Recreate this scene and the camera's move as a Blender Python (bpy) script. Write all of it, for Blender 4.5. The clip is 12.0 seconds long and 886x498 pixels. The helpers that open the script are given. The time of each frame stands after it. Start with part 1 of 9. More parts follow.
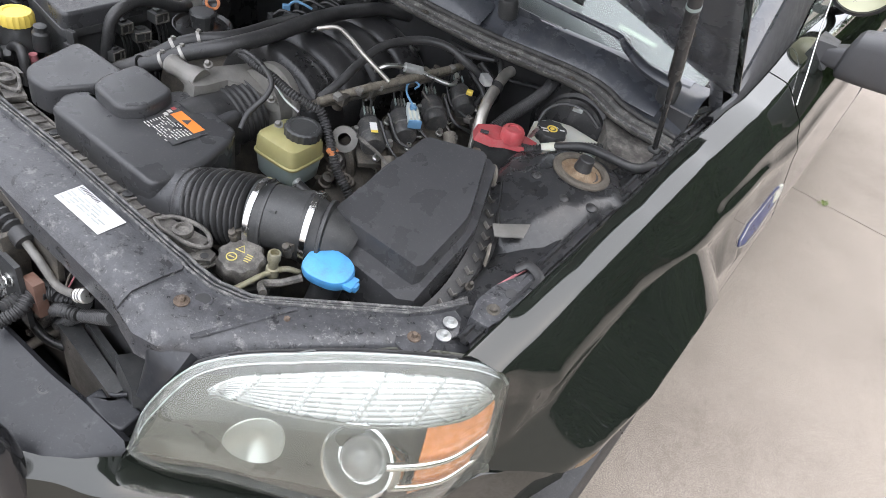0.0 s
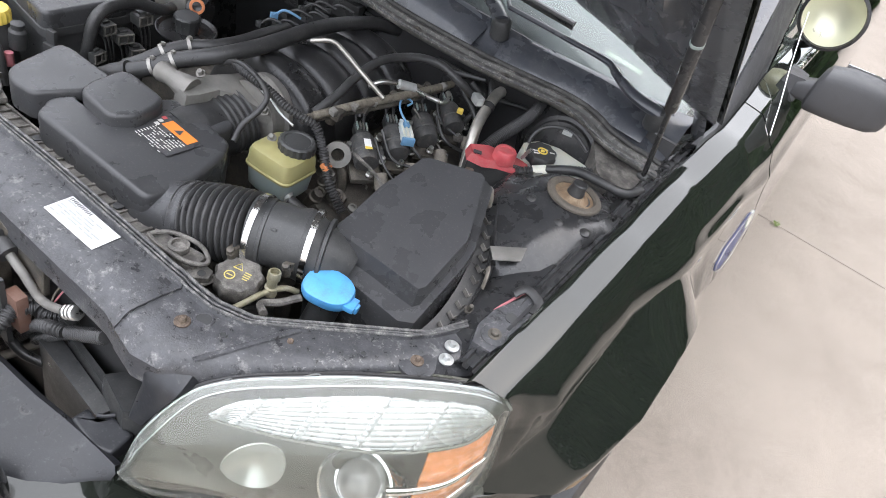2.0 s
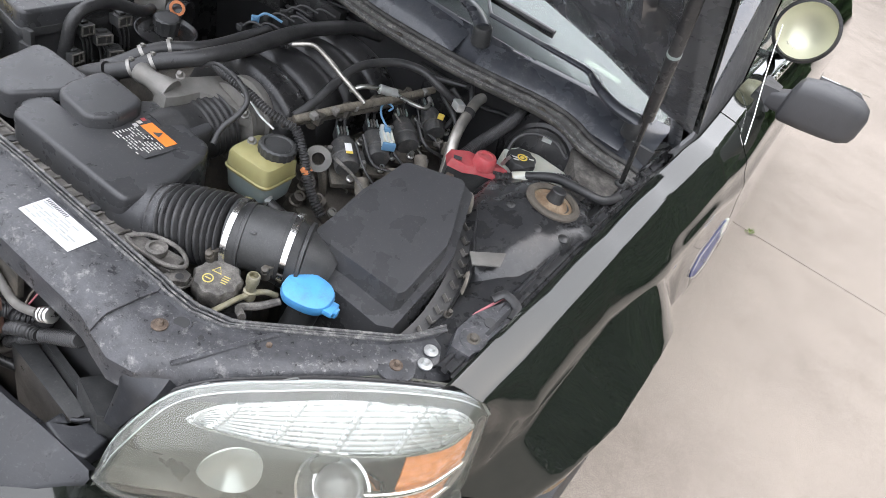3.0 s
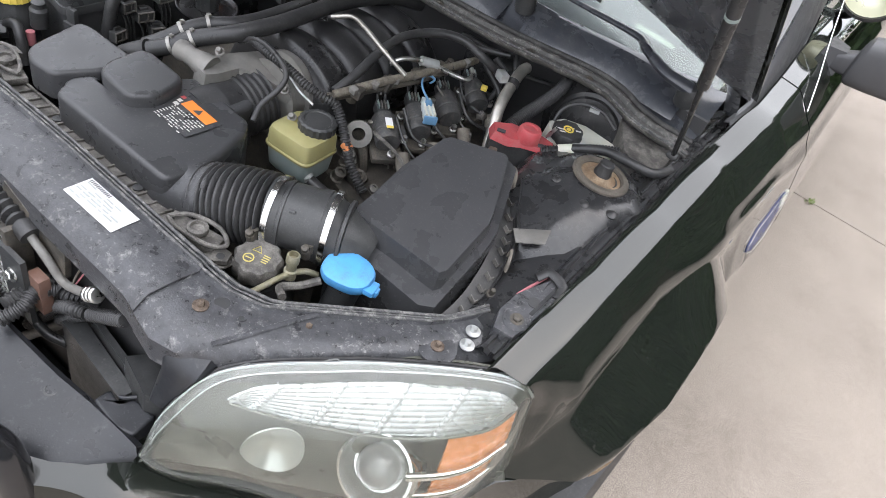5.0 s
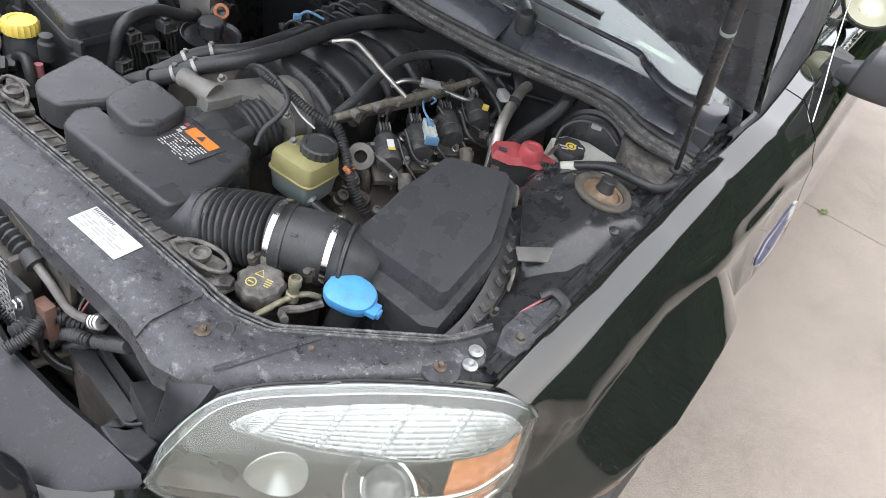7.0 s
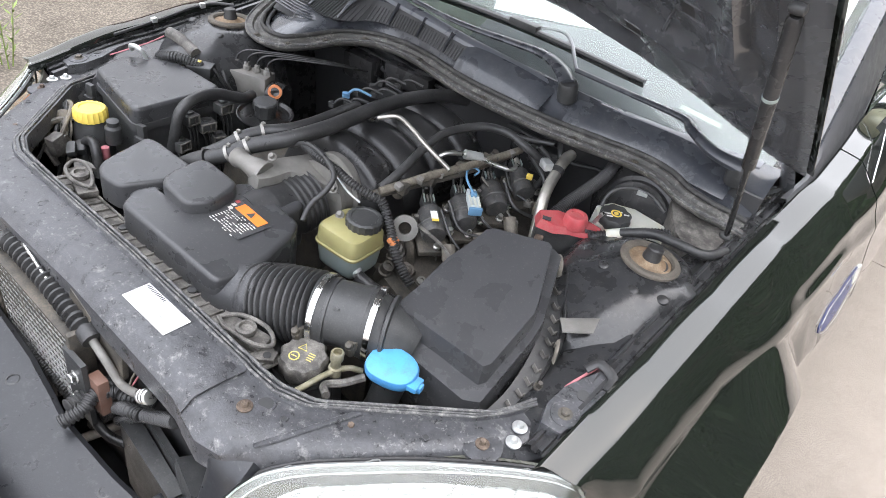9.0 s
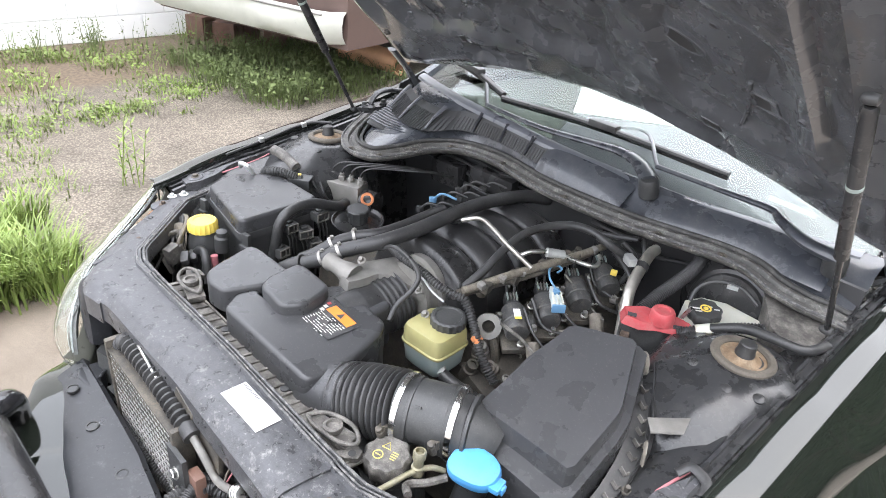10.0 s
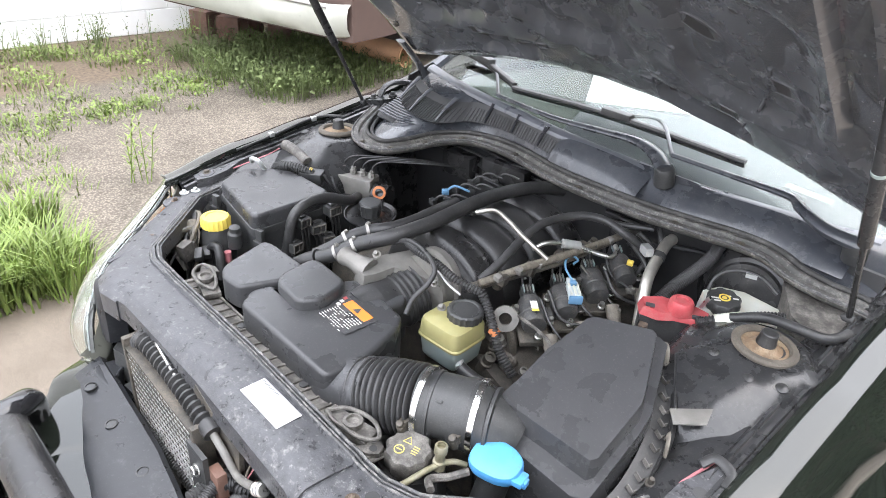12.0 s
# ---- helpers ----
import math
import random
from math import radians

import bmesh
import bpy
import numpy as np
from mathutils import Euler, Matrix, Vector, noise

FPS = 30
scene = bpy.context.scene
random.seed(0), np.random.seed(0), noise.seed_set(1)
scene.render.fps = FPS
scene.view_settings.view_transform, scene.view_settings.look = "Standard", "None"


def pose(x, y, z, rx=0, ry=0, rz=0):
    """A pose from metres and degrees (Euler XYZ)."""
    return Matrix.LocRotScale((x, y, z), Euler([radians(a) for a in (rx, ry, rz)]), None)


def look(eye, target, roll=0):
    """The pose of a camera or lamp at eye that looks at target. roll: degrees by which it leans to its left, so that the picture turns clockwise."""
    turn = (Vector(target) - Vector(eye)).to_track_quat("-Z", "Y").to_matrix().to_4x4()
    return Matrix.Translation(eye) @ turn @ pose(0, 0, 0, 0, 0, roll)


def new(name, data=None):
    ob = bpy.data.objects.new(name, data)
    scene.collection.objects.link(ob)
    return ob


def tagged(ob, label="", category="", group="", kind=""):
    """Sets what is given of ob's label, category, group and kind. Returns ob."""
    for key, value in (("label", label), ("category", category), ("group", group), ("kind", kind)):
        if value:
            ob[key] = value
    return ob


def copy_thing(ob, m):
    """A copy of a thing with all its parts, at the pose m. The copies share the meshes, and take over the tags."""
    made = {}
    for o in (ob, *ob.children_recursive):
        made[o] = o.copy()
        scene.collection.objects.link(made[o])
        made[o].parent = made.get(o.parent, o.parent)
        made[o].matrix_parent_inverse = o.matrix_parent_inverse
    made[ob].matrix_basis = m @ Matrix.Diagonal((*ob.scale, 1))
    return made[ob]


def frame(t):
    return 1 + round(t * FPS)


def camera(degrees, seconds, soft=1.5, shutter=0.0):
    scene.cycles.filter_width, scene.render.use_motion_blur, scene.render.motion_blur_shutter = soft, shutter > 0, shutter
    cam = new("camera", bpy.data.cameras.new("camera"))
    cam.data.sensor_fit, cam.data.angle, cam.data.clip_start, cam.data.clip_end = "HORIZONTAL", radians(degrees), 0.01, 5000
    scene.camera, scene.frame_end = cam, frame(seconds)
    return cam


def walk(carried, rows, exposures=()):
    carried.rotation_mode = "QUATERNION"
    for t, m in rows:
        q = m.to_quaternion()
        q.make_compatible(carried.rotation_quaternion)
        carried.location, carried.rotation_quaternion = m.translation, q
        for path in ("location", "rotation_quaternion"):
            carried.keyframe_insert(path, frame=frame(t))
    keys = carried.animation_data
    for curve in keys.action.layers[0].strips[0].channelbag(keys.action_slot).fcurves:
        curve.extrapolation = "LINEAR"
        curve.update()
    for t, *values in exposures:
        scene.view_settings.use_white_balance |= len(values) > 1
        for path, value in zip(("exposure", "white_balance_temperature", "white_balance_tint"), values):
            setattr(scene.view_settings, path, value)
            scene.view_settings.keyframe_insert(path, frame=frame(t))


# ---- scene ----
cam = camera(66.3, 12.0, soft=0.85)
PATH = [
    (0, (0.886, 0.038, 1.497), (0.189, 1.397, 0.206), 16.5),
    (0.5, (0.851, 0.004, 1.494), (0.209, 1.414, 0.229), 18.7),
    (1, (0.811, -0.047, 1.49), (-0.012, 1.293, 0.254), 21.1),
    (1.5, (0.802, -0.034, 1.493), (0.057, 1.339, 0.243), 22.0),
    (2, (0.81, 0.004, 1.498), (0.224, 1.455, 0.253), 21.3),
    (2.5, (0.811, -0.005, 1.497), (0.22, 1.448, 0.255), 22.2),
    (3, (0.811, 0.0, 1.501), (0.264, 1.491, 0.284), 22.9),
    (3.5, (0.81, 0.011, 1.492), (0.251, 1.462, 0.235), 21.9),
    (5.5, (0.802, 0.037, 1.495), (0.194, 1.405, 0.169), 20.4),
    (6, (0.805, 0.046, 1.494), (0.199, 1.407, 0.161), 20.4),
    (6.5, (0.814, 0.044, 1.498), (0.178, 1.419, 0.191), 18.5),
    (8.5, (0.818, 0.03, 1.503), (0.079, 1.403, 0.25), 17.2),
    (9, (0.824, 0.061, 1.514), (-0.065, 1.406, 0.33), 12.3),
    (9.5, (0.83, 0.063, 1.528), (-0.24, 1.364, 0.45), 7.3),
    (10, (0.856, 0.063, 1.534), (-0.367, 1.303, 0.552), 5.1),
    (10.5, (0.867, 0.047, 1.536), (-0.341, 1.304, 0.557), 5.5),
    (11, (0.861, 0.041, 1.533), (-0.337, 1.301, 0.544), 5.4),
    (11.5, (0.839, 0.055, 1.532), (-0.379, 1.281, 0.525), 4.3),
    (12, (0.838, 0.055, 1.531), (-0.387, 1.276, 0.526), 4.0),
]
walk(cam, [(t, look(eye, target, roll)) for t, eye, target, roll in PATH],
     [(0, 1.00), (0.7, 1.02), (1.5, 1.16), (2.1, 1.10), (3.0, 1.04), (6.5, 0.97), (8.0, 1.05), (9.0, 1.37), (9.9, 1.70), (12, 1.70)])

# ---- light ----
world = bpy.data.worlds.new("sky")
scene.world = world
world.use_nodes = True
wn = world.node_tree
sky = wn.nodes.new("ShaderNodeTexSky")
sky.sky_type = "NISHITA"
sky.sun_disc = False
sky.sun_elevation, sky.sun_rotation = radians(65), radians(43)
sky.air_density, sky.dust_density, sky.ozone_density = 1.0, 6.0, 1.0
soft_cloud = wn.nodes.new("ShaderNodeMix")
soft_cloud.data_type = "RGBA"
soft_cloud.inputs[0].default_value = 0.86
wtc = wn.nodes.new("ShaderNodeTexCoord")
wsep = wn.nodes.new("ShaderNodeSeparateXYZ")
wn.links.new(wtc.outputs["Generated"], wsep.inputs[0])
overcast = wn.nodes.new("ShaderNodeValToRGB")
overcast.color_ramp.elements[0].position, overcast.color_ramp.elements[0].color = 0.0, (6.5, 6.6, 7.0, 1)
overcast.color_ramp.elements[1].position, overcast.color_ramp.elements[1].color = 1.0, (14.85, 15.4, 17.0, 1)
wn.links.new(wsep.outputs[2], overcast.inputs[0])
wn.links.new(overcast.outputs[0], soft_cloud.inputs[7])
wn.links.new(sky.outputs[0], soft_cloud.inputs[6])
wn.links.new(soft_cloud.outputs[2], wn.nodes["Background"].inputs[0])
wn.nodes["Background"].inputs[1].default_value = 0.15
sun = new("sun", bpy.data.lights.new("sun", "SUN"))
sun.data.energy, sun.data.angle, sun.data.color = 0.7, radians(110), (1.0, 0.92, 0.82)
sun.matrix_world = look((2.5, 3.5, 9.0), (0, 0.8, 0.8))

# ---- materials ----
def mat(name, col, rough=0.5, metal=0.0, vary=0.12, scale=30.0, bump=0.05, dust=None, dust_amount=0.0, dust_scale=9.0,
        coat=0.0, trans=0.0, ior=1.45, sub=0.0, fine=400.0, dust_lo=0.42, rough_vary=0.12, specks=0.10):
    """A surface of one base colour with fine grain, broad stains and, where given, a layer of dust in patches."""
    m = bpy.data.materials.new(name)
    m.use_nodes = True
    nt = m.node_tree
    N, K = nt.nodes, nt.links
    b = N["Principled BSDF"]
    tc = N.new("ShaderNodeTexCoord")
    def noise_node(sc, detail=4.0, rg=0.6):
        n = N.new("ShaderNodeTexNoise")
        n.inputs["Scale"].default_value, n.inputs["Detail"].default_value, n.inputs["Roughness"].default_value = sc, detail, rg
        K.new(tc.outputs["Object"], n.inputs["Vector"])
        return n
    def ramp(src, lo, hi, a, c):
        r = N.new("ShaderNodeMapRange")
        r.inputs[1].default_value, r.inputs[2].default_value, r.inputs[3].default_value, r.inputs[4].default_value = lo, hi, a, c
        K.new(src, r.inputs[0])
        return r.outputs[0]
    n1, n2 = noise_node(scale), noise_node(fine, 2.0)
    dark = tuple(c * (1 - vary) for c in col)
    light = tuple(min(1.0, c * (1 + vary) + 0.02 * vary) for c in col)
    mix = N.new("ShaderNodeMix")
    mix.data_type = "RGBA"
    mix.inputs[6].default_value, mix.inputs[7].default_value = (*dark, 1), (*light, 1)
    K.new(ramp(n1.outputs[0], 0.3, 0.7, 0, 1), mix.inputs[0])
    out = mix.outputs[2]
    rgh = ramp(n1.outputs[0], 0.3, 0.7, max(0.0, rough - rough_vary), min(1.0, rough + rough_vary))
    if dust:
        n3 = noise_node(dust_scale, 6.0, 0.7)
        d = N.new("ShaderNodeMix")
        d.data_type = "RGBA"
        d.inputs[7].default_value = (*dust, 1)
        K.new(out, d.inputs[6])
        fac = N.new("ShaderNodeMath")
        fac.operation = "MULTIPLY"
        K.new(ramp(n3.outputs[0], dust_lo, dust_lo + 0.26, 0.06, 1), fac.inputs[0])
        fac.inputs[1].default_value = dust_amount
        speck = N.new("ShaderNodeMath")
        speck.operation = "MULTIPLY"
        K.new(fac.outputs[0], speck.inputs[0])
        K.new(ramp(n2.outputs[0], 0.35, 0.65, 0.55, 1.25), speck.inputs[1])
        speck.use_clamp = True
        K.new(speck.outputs[0], d.inputs[0])
        out = d.outputs[2]
        n4 = noise_node(fine * 0.45, 3.0, 0.7)
        grit = N.new("ShaderNodeMix")
        grit.data_type = "RGBA"
        grit.inputs[7].default_value = (*(min(1.0, 1.15 * c) for c in dust), 1)
        K.new(out, grit.inputs[6])
        K.new(ramp(n4.outputs[0], 0.60, 0.72, 0.0, specks), grit.inputs[0])
        out = grit.outputs[2]
        rr = N.new("ShaderNodeMix")
        K.new(speck.outputs[0], rr.inputs[0])
        K.new(rgh, rr.inputs[2])
        rr.inputs[3].default_value = 0.9
        rgh = rr.outputs[0]
    K.new(out, b.inputs["Base Color"])
    K.new(rgh, b.inputs["Roughness"])
    b.inputs["Metallic"].default_value = metal
    b.inputs["Coat Weight"].default_value = coat
    b.inputs["Coat Roughness"].default_value = 0.03
    b.inputs["Transmission Weight"].default_value = trans
    b.inputs["IOR"].default_value = ior
    b.inputs["Subsurface Weight"].default_value = sub
    b.inputs["Subsurface Radius"].default_value = (0.02, 0.015, 0.01)
    if bump:
        bp = N.new("ShaderNodeBump")
        bp.inputs["Strength"].default_value, bp.inputs["Distance"].default_value = bump, 0.004
        K.new(n2.outputs[0], bp.inputs["Height"])
        K.new(bp.outputs[0], b.inputs["Normal"])
    return m

DUST = (0.30, 0.29, 0.27)
M = {}
M["paint"] = mat("black_green_paint", (0.010, 0.0125, 0.010), 0.07, 0.0, 0.08, 3, 0.0, coat=1.0, rough_vary=0.02, dust=(0.10, 0.095, 0.08), dust_amount=0.03, dust_scale=60, specks=0.0)
M["paint"].node_tree.nodes["Principled BSDF"].inputs["Specular IOR Level"].default_value = 0.12
M["paint_in"] = mat("bay_paint", (0.022, 0.0225, 0.024), 0.28, 0.0, 0.25, 30, 0.06, coat=0.15, dust=DUST, dust_amount=0.14, dust_scale=45, dust_lo=0.52)
M["support"] = mat("support_plastic", (0.042, 0.043, 0.048), 0.32, 0.0, 0.40, 50, 0.16, dust=(0.42, 0.41, 0.40), dust_amount=0.75, dust_scale=42, dust_lo=0.575, fine=330, specks=0.32)
M["panel"] = mat("grille_panel_plastic", (0.016, 0.017, 0.020), 0.34, 0.0, 0.25, 24, 0.05, dust=(0.30, 0.30, 0.30), dust_amount=0.22, dust_scale=40, dust_lo=0.58)
M["plastic"] = mat("black_plastic", (0.035, 0.036, 0.037), 0.38, 0.0, 0.15, 16, 0.10, dust=DUST, dust_amount=0.10, dust_scale=8)
M["airbox"] = mat("airbox_plastic", (0.046, 0.0465, 0.049), 0.30, 0.0, 0.07, 14, 0.06, dust=DUST, dust_amount=0.20, dust_scale=45, dust_lo=0.58, fine=600, specks=0.22)
M["dusty"] = mat("dusty_plastic", (0.075, 0.070, 0.064), 0.58, 0.0, 0.3, 40, 0.2, dust=(0.33, 0.31, 0.28), dust_amount=0.55, dust_scale=40, specks=0.25)
M["gloss"] = mat("smooth_black_plastic", (0.022, 0.022, 0.023), 0.24, 0.0, 0.15, 10, 0.04, dust=DUST, dust_amount=0.07, dust_scale=9)
M["hoopblack"] = mat("glossy_black_tube_paint", (0.018, 0.018, 0.020), 0.18, 0.0, 0.12, 10, 0.0, coat=0.5, rough_vary=0.04)
M["manifold"] = mat("moulded_black_manifold", (0.012, 0.012, 0.013), 0.30, 0.0, 0.15, 10, 0.04, dust=DUST, dust_amount=0.06, dust_scale=9)
M["rubber"] = mat("rubber", (0.027, 0.027, 0.028), 0.36, 0.0, 0.2, 25, 0.08, dust=DUST, dust_amount=0.09, dust_scale=20)
M["seal"] = mat("dusty_rubber_seal", (0.035, 0.034, 0.033), 0.65, 0.0, 0.25, 40, 0.2, dust=(0.30, 0.29, 0.27), dust_amount=0.4, dust_scale=45, dust_lo=0.52)
M["alu"] = mat("cast_aluminium", (0.215, 0.208, 0.195), 0.60, 0.35, 0.22, 35, 0.22, dust=(0.22, 0.20, 0.17), dust_amount=0.35, dust_scale=18)
M["barepipe"] = mat("bare_aluminium_pipe", (0.50, 0.48, 0.44), 0.42, 0.9, 0.2, 40, 0.05, dust=(0.3, 0.27, 0.22), dust_amount=0.2, dust_scale=30)
M["reflector"] = mat("hazy_reflector", (0.46, 0.48, 0.45), 0.34, 0.8, 0.06, 30, 0.0, rough_vary=0.04)
M["looptape"] = mat("brown_loom_tape", (0.115, 0.100, 0.080), 0.6, 0.0, 0.45, 110, 0.3, dust=(0.30, 0.27, 0.21), dust_amount=0.5, dust_scale=60)
M["flangedust"] = mat("dusty_brown_flange", (0.060, 0.058, 0.054), 0.55, 0.0, 0.3, 30, 0.15, dust=(0.40, 0.38, 0.35), dust_amount=0.75, dust_scale=45, dust_lo=0.50, specks=0.4)
M["steel"] = mat("zinc_steel", (0.62, 0.62, 0.60), 0.30, 1.0, 0.15, 60, 0.03, dust=(0.25, 0.22, 0.18), dust_amount=0.15, dust_scale=30)
M["rodgrey"] = mat("dull_grey_steel", (0.20, 0.20, 0.21), 0.4, 0.6, 0.15, 60, 0.03)
M["lensgrey"] = mat("projector_lens_glass", (0.20, 0.205, 0.20), 0.05, 0.0, 0.05, 20, 0.0, coat=1.0)
M["band"] = mat("bright_clamp_steel", (0.78, 0.78, 0.77), 0.22, 1.0, 0.08, 60, 0.0)
M["coilmat"] = mat("dusty_coil_plastic", (0.055, 0.055, 0.056), 0.48, 0.0, 0.25, 60, 0.2, dust=(0.26, 0.23, 0.19), dust_amount=0.40, dust_scale=70, dust_lo=0.50, specks=0.3)
M["clipsteel"] = mat("dull_spring_steel", (0.30, 0.29, 0.27), 0.45, 0.6, 0.2, 60, 0.05)
M["grime"] = mat("grimy_metal", (0.060, 0.056, 0.050), 0.52, 0.3, 0.35, 45, 0.25, dust=(0.26, 0.22, 0.17), dust_amount=0.45, dust_scale=25)
M["boot"] = mat("dusty_boot_rubber", (0.14, 0.125, 0.105), 0.7, 0.0, 0.3, 60, 0.2, dust=(0.30, 0.27, 0.22), dust_amount=0.4, dust_scale=30)
M["rust"] = mat("rusty_steel", (0.10, 0.072, 0.055), 0.8, 0.2, 0.4, 120, 0.3, dust=(0.26, 0.21, 0.16), dust_amount=0.5, dust_scale=60)
M["ringrub"] = mat("dusty_brown_rubber", (0.075, 0.066, 0.055), 0.75, 0.0, 0.2, 60, 0.15, dust=(0.22, 0.19, 0.15), dust_amount=0.45, dust_scale=25)
M["plate"] = mat("pale_rusty_plate", (0.19, 0.125, 0.075), 0.8, 0.1, 0.35, 70, 0.25, dust=(0.38, 0.31, 0.22), dust_amount=0.6, dust_scale=40)
M["palegrey"] = mat("pale_grey_matt", (0.20, 0.195, 0.215), 0.8, 0.0, 0.06, 10, 0.05)
M["flange"] = mat("cloudy_clear_plastic", (0.12, 0.125, 0.122), 0.25, 0.0, 0.25, 25, 0.0, coat=0.3)
M["zincbolt"] = mat("white_zinc_bolt", (0.52, 0.53, 0.52), 0.42, 0.6, 0.1, 120, 0.05)
M["blue"] = mat("blue_plastic", (0.085, 0.34, 0.68), 0.38, 0.0, 0.06, 30, 0.05, dust=(0.10, 0.16, 0.28), dust_amount=0.5, dust_scale=40, sub=0.05)
M["red"] = mat("red_plastic", (0.46, 0.065, 0.075), 0.42, 0.0, 0.15, 30, 0.08, dust=(0.42, 0.22, 0.20), dust_amount=0.4, dust_scale=40)
M["yellow"] = mat("yellow_plastic", (0.76, 0.57, 0.11), 0.40, 0.0, 0.08, 30, 0.05)
M["tank_y"] = mat("aged_yellow_tank", (0.31, 0.285, 0.125), 0.40, 0.0, 0.15, 18, 0.05, sub=0.2, dust=(0.30, 0.26, 0.16), dust_amount=0.2)
M["tank_g"] = mat("pale_grey_tank", (0.27, 0.33, 0.32), 0.42, 0.0, 0.1, 18, 0.05, sub=0.2, dust=(0.3, 0.28, 0.22), dust_amount=0.25)
M["tank_w"] = mat("cream_tank", (0.62, 0.62, 0.55), 0.42, 0.0, 0.08, 20, 0.05, sub=0.2, dust=(0.4, 0.38, 0.3), dust_amount=0.2)
M["white"] = mat("white_paper", (0.70, 0.70, 0.69), 0.55, 0.0, 0.04, 20, 0.0)
M["ink"] = mat("dark_ink", (0.06, 0.06, 0.065), 0.6, 0.0, 0.1, 20, 0.0)
M["orange"] = mat("orange_print", (0.85, 0.24, 0.04), 0.5, 0.0, 0.06, 20, 0.0)
M["print"] = mat("grey_print", (0.40, 0.42, 0.40), 0.6, 0.0, 0.1, 20, 0.0)
M["edge_dust"] = mat("dust_caked_edge", (0.06, 0.06, 0.062), 0.6, 0.0, 0.3, 60, 0.4, dust=(0.34, 0.33, 0.31), dust_amount=0.85, dust_scale=90, dust_lo=0.47)
M["pale"] = mat("pale_print", (0.62, 0.62, 0.60), 0.6, 0.0, 0.05, 20, 0.0)
M["amber"] = mat("amber_lens", (0.62, 0.22, 0.06), 0.25, 0.0, 0.1, 60, 0.05, coat=0.4, sub=0.1)
M["chrome"] = mat("chrome_reflector", (0.82, 0.82, 0.80), 0.10, 1.0, 0.05, 30, 0.0, rough_vary=0.03)
M["satin"] = mat("satin_reflector", (0.72, 0.73, 0.72), 0.14, 1.0, 0.05, 30, 0.0)
M["stripmat"] = mat("ribbed_reflector", (0.44, 0.46, 0.46), 0.27, 0.7, 0.06, 40, 0.03, rough_vary=0.05)
M["bezel"] = mat("headlamp_bezel", (0.125, 0.127, 0.108), 0.36, 0.3, 0.1, 12, 0.0)
M["copper"] = mat("orange_brown_plastic", (0.60, 0.22, 0.09), 0.45, 0.0, 0.1, 30, 0.02)
M["fin"] = mat("dusty_cooler_fins", (0.52, 0.52, 0.51), 0.5, 0.3, 0.3, 90, 0.3, dust=(0.4, 0.39, 0.36), dust_amount=0.5, dust_scale=60)
M["brown"] = mat("red_brown_bracket", (0.13, 0.065, 0.045), 0.7, 0.0, 0.2, 30, 0.1, dust=DUST, dust_amount=0.2)
M["cable_red"] = mat("faded_red_cable", (0.46, 0.17, 0.19), 0.5, 0.0, 0.1, 30, 0.0)
M["cable_blue"] = mat("blue_cable", (0.13, 0.27, 0.43), 0.5, 0.0, 0.1, 30, 0.0)
M["conn"] = mat("pale_grey_connector", (0.55, 0.60, 0.60), 0.45, 0.0, 0.1, 30, 0.0)
M["brass"] = mat("corroded_brass", (0.24, 0.22, 0.14), 0.5, 0.5, 0.3, 90, 0.15, dust=(0.40, 0.38, 0.32), dust_amount=0.65, dust_scale=60)
M["symbol"] = mat("yellow_print", (0.55, 0.47, 0.14), 0.6, 0.0, 0.1, 40, 0.0)
M["dark"] = mat("engine_bay_dark", (0.045, 0.045, 0.046), 0.6, 0.0, 0.2, 10, 0.1)
M["cowl"] = mat("cowl_plastic", (0.038, 0.042, 0.051), 0.26, 0.0, 0.12, 12, 0.05, coat=0.35, dust=DUST, dust_amount=0.10, dust_scale=30)
# cowl plastic coloured paler and bluer to stand for reflected sky
M["cowlrim"] = mat("sky_sheen_cowl_plastic", (0.115, 0.122, 0.140), 0.34, 0.0, 0.10, 12, 0.04, coat=0.2, dust=DUST, dust_amount=0.15, dust_scale=30)
M["hood_in"] = mat("hood_inner_paint", (0.070, 0.073, 0.080), 0.24, 0.0, 0.2, 12, 0.06, coat=0.85, dust=(0.19, 0.19, 0.185), dust_amount=0.18, dust_scale=14, dust_lo=0.50, specks=0.12)
M["mirror_cap"] = mat("grained_grey_black_plastic", (0.060, 0.060, 0.063), 0.55, 0.0, 0.08, 40, 0.15)
M["dash"] = mat("dashboard_vinyl", (0.06, 0.065, 0.06), 0.7, 0.0, 0.1, 10, 0.15)
M["wall"] = mat("white_wall_paint", (0.80, 0.80, 0.79), 0.8, 0.0, 0.06, 1.5, 0.05)
M["leaf"] = mat("grass_blade", (0.165, 0.225, 0.055), 0.55, 0.0, 0.40, 6, 0.0, sub=0.1)
M["weed"] = mat("weed_leaf", (0.12, 0.155, 0.055), 0.75, 0.0, 0.35, 5, 0.0)
M["tree_leaf"] = mat("tree_leaf", (0.045, 0.085, 0.025), 0.6, 0.0, 0.4, 2, 0.0)
M["bark"] = mat("bark", (0.10, 0.08, 0.06), 0.9, 0.0, 0.3, 12, 0.4)
M["beige_paint"] = mat("pale_bumper_paint", (0.42, 0.42, 0.37), 0.35, 0.0, 0.1, 6, 0.02, dust=(0.3, 0.3, 0.25), dust_amount=0.3, dust_scale=4)
M["maroon"] = mat("dull_brown_paint", (0.10, 0.065, 0.055), 0.6, 0.0, 0.15, 6, 0.05)
M["clay"] = mat("clay_pipe", (0.52, 0.30, 0.17), 0.7, 0.0, 0.12, 10, 0.1)

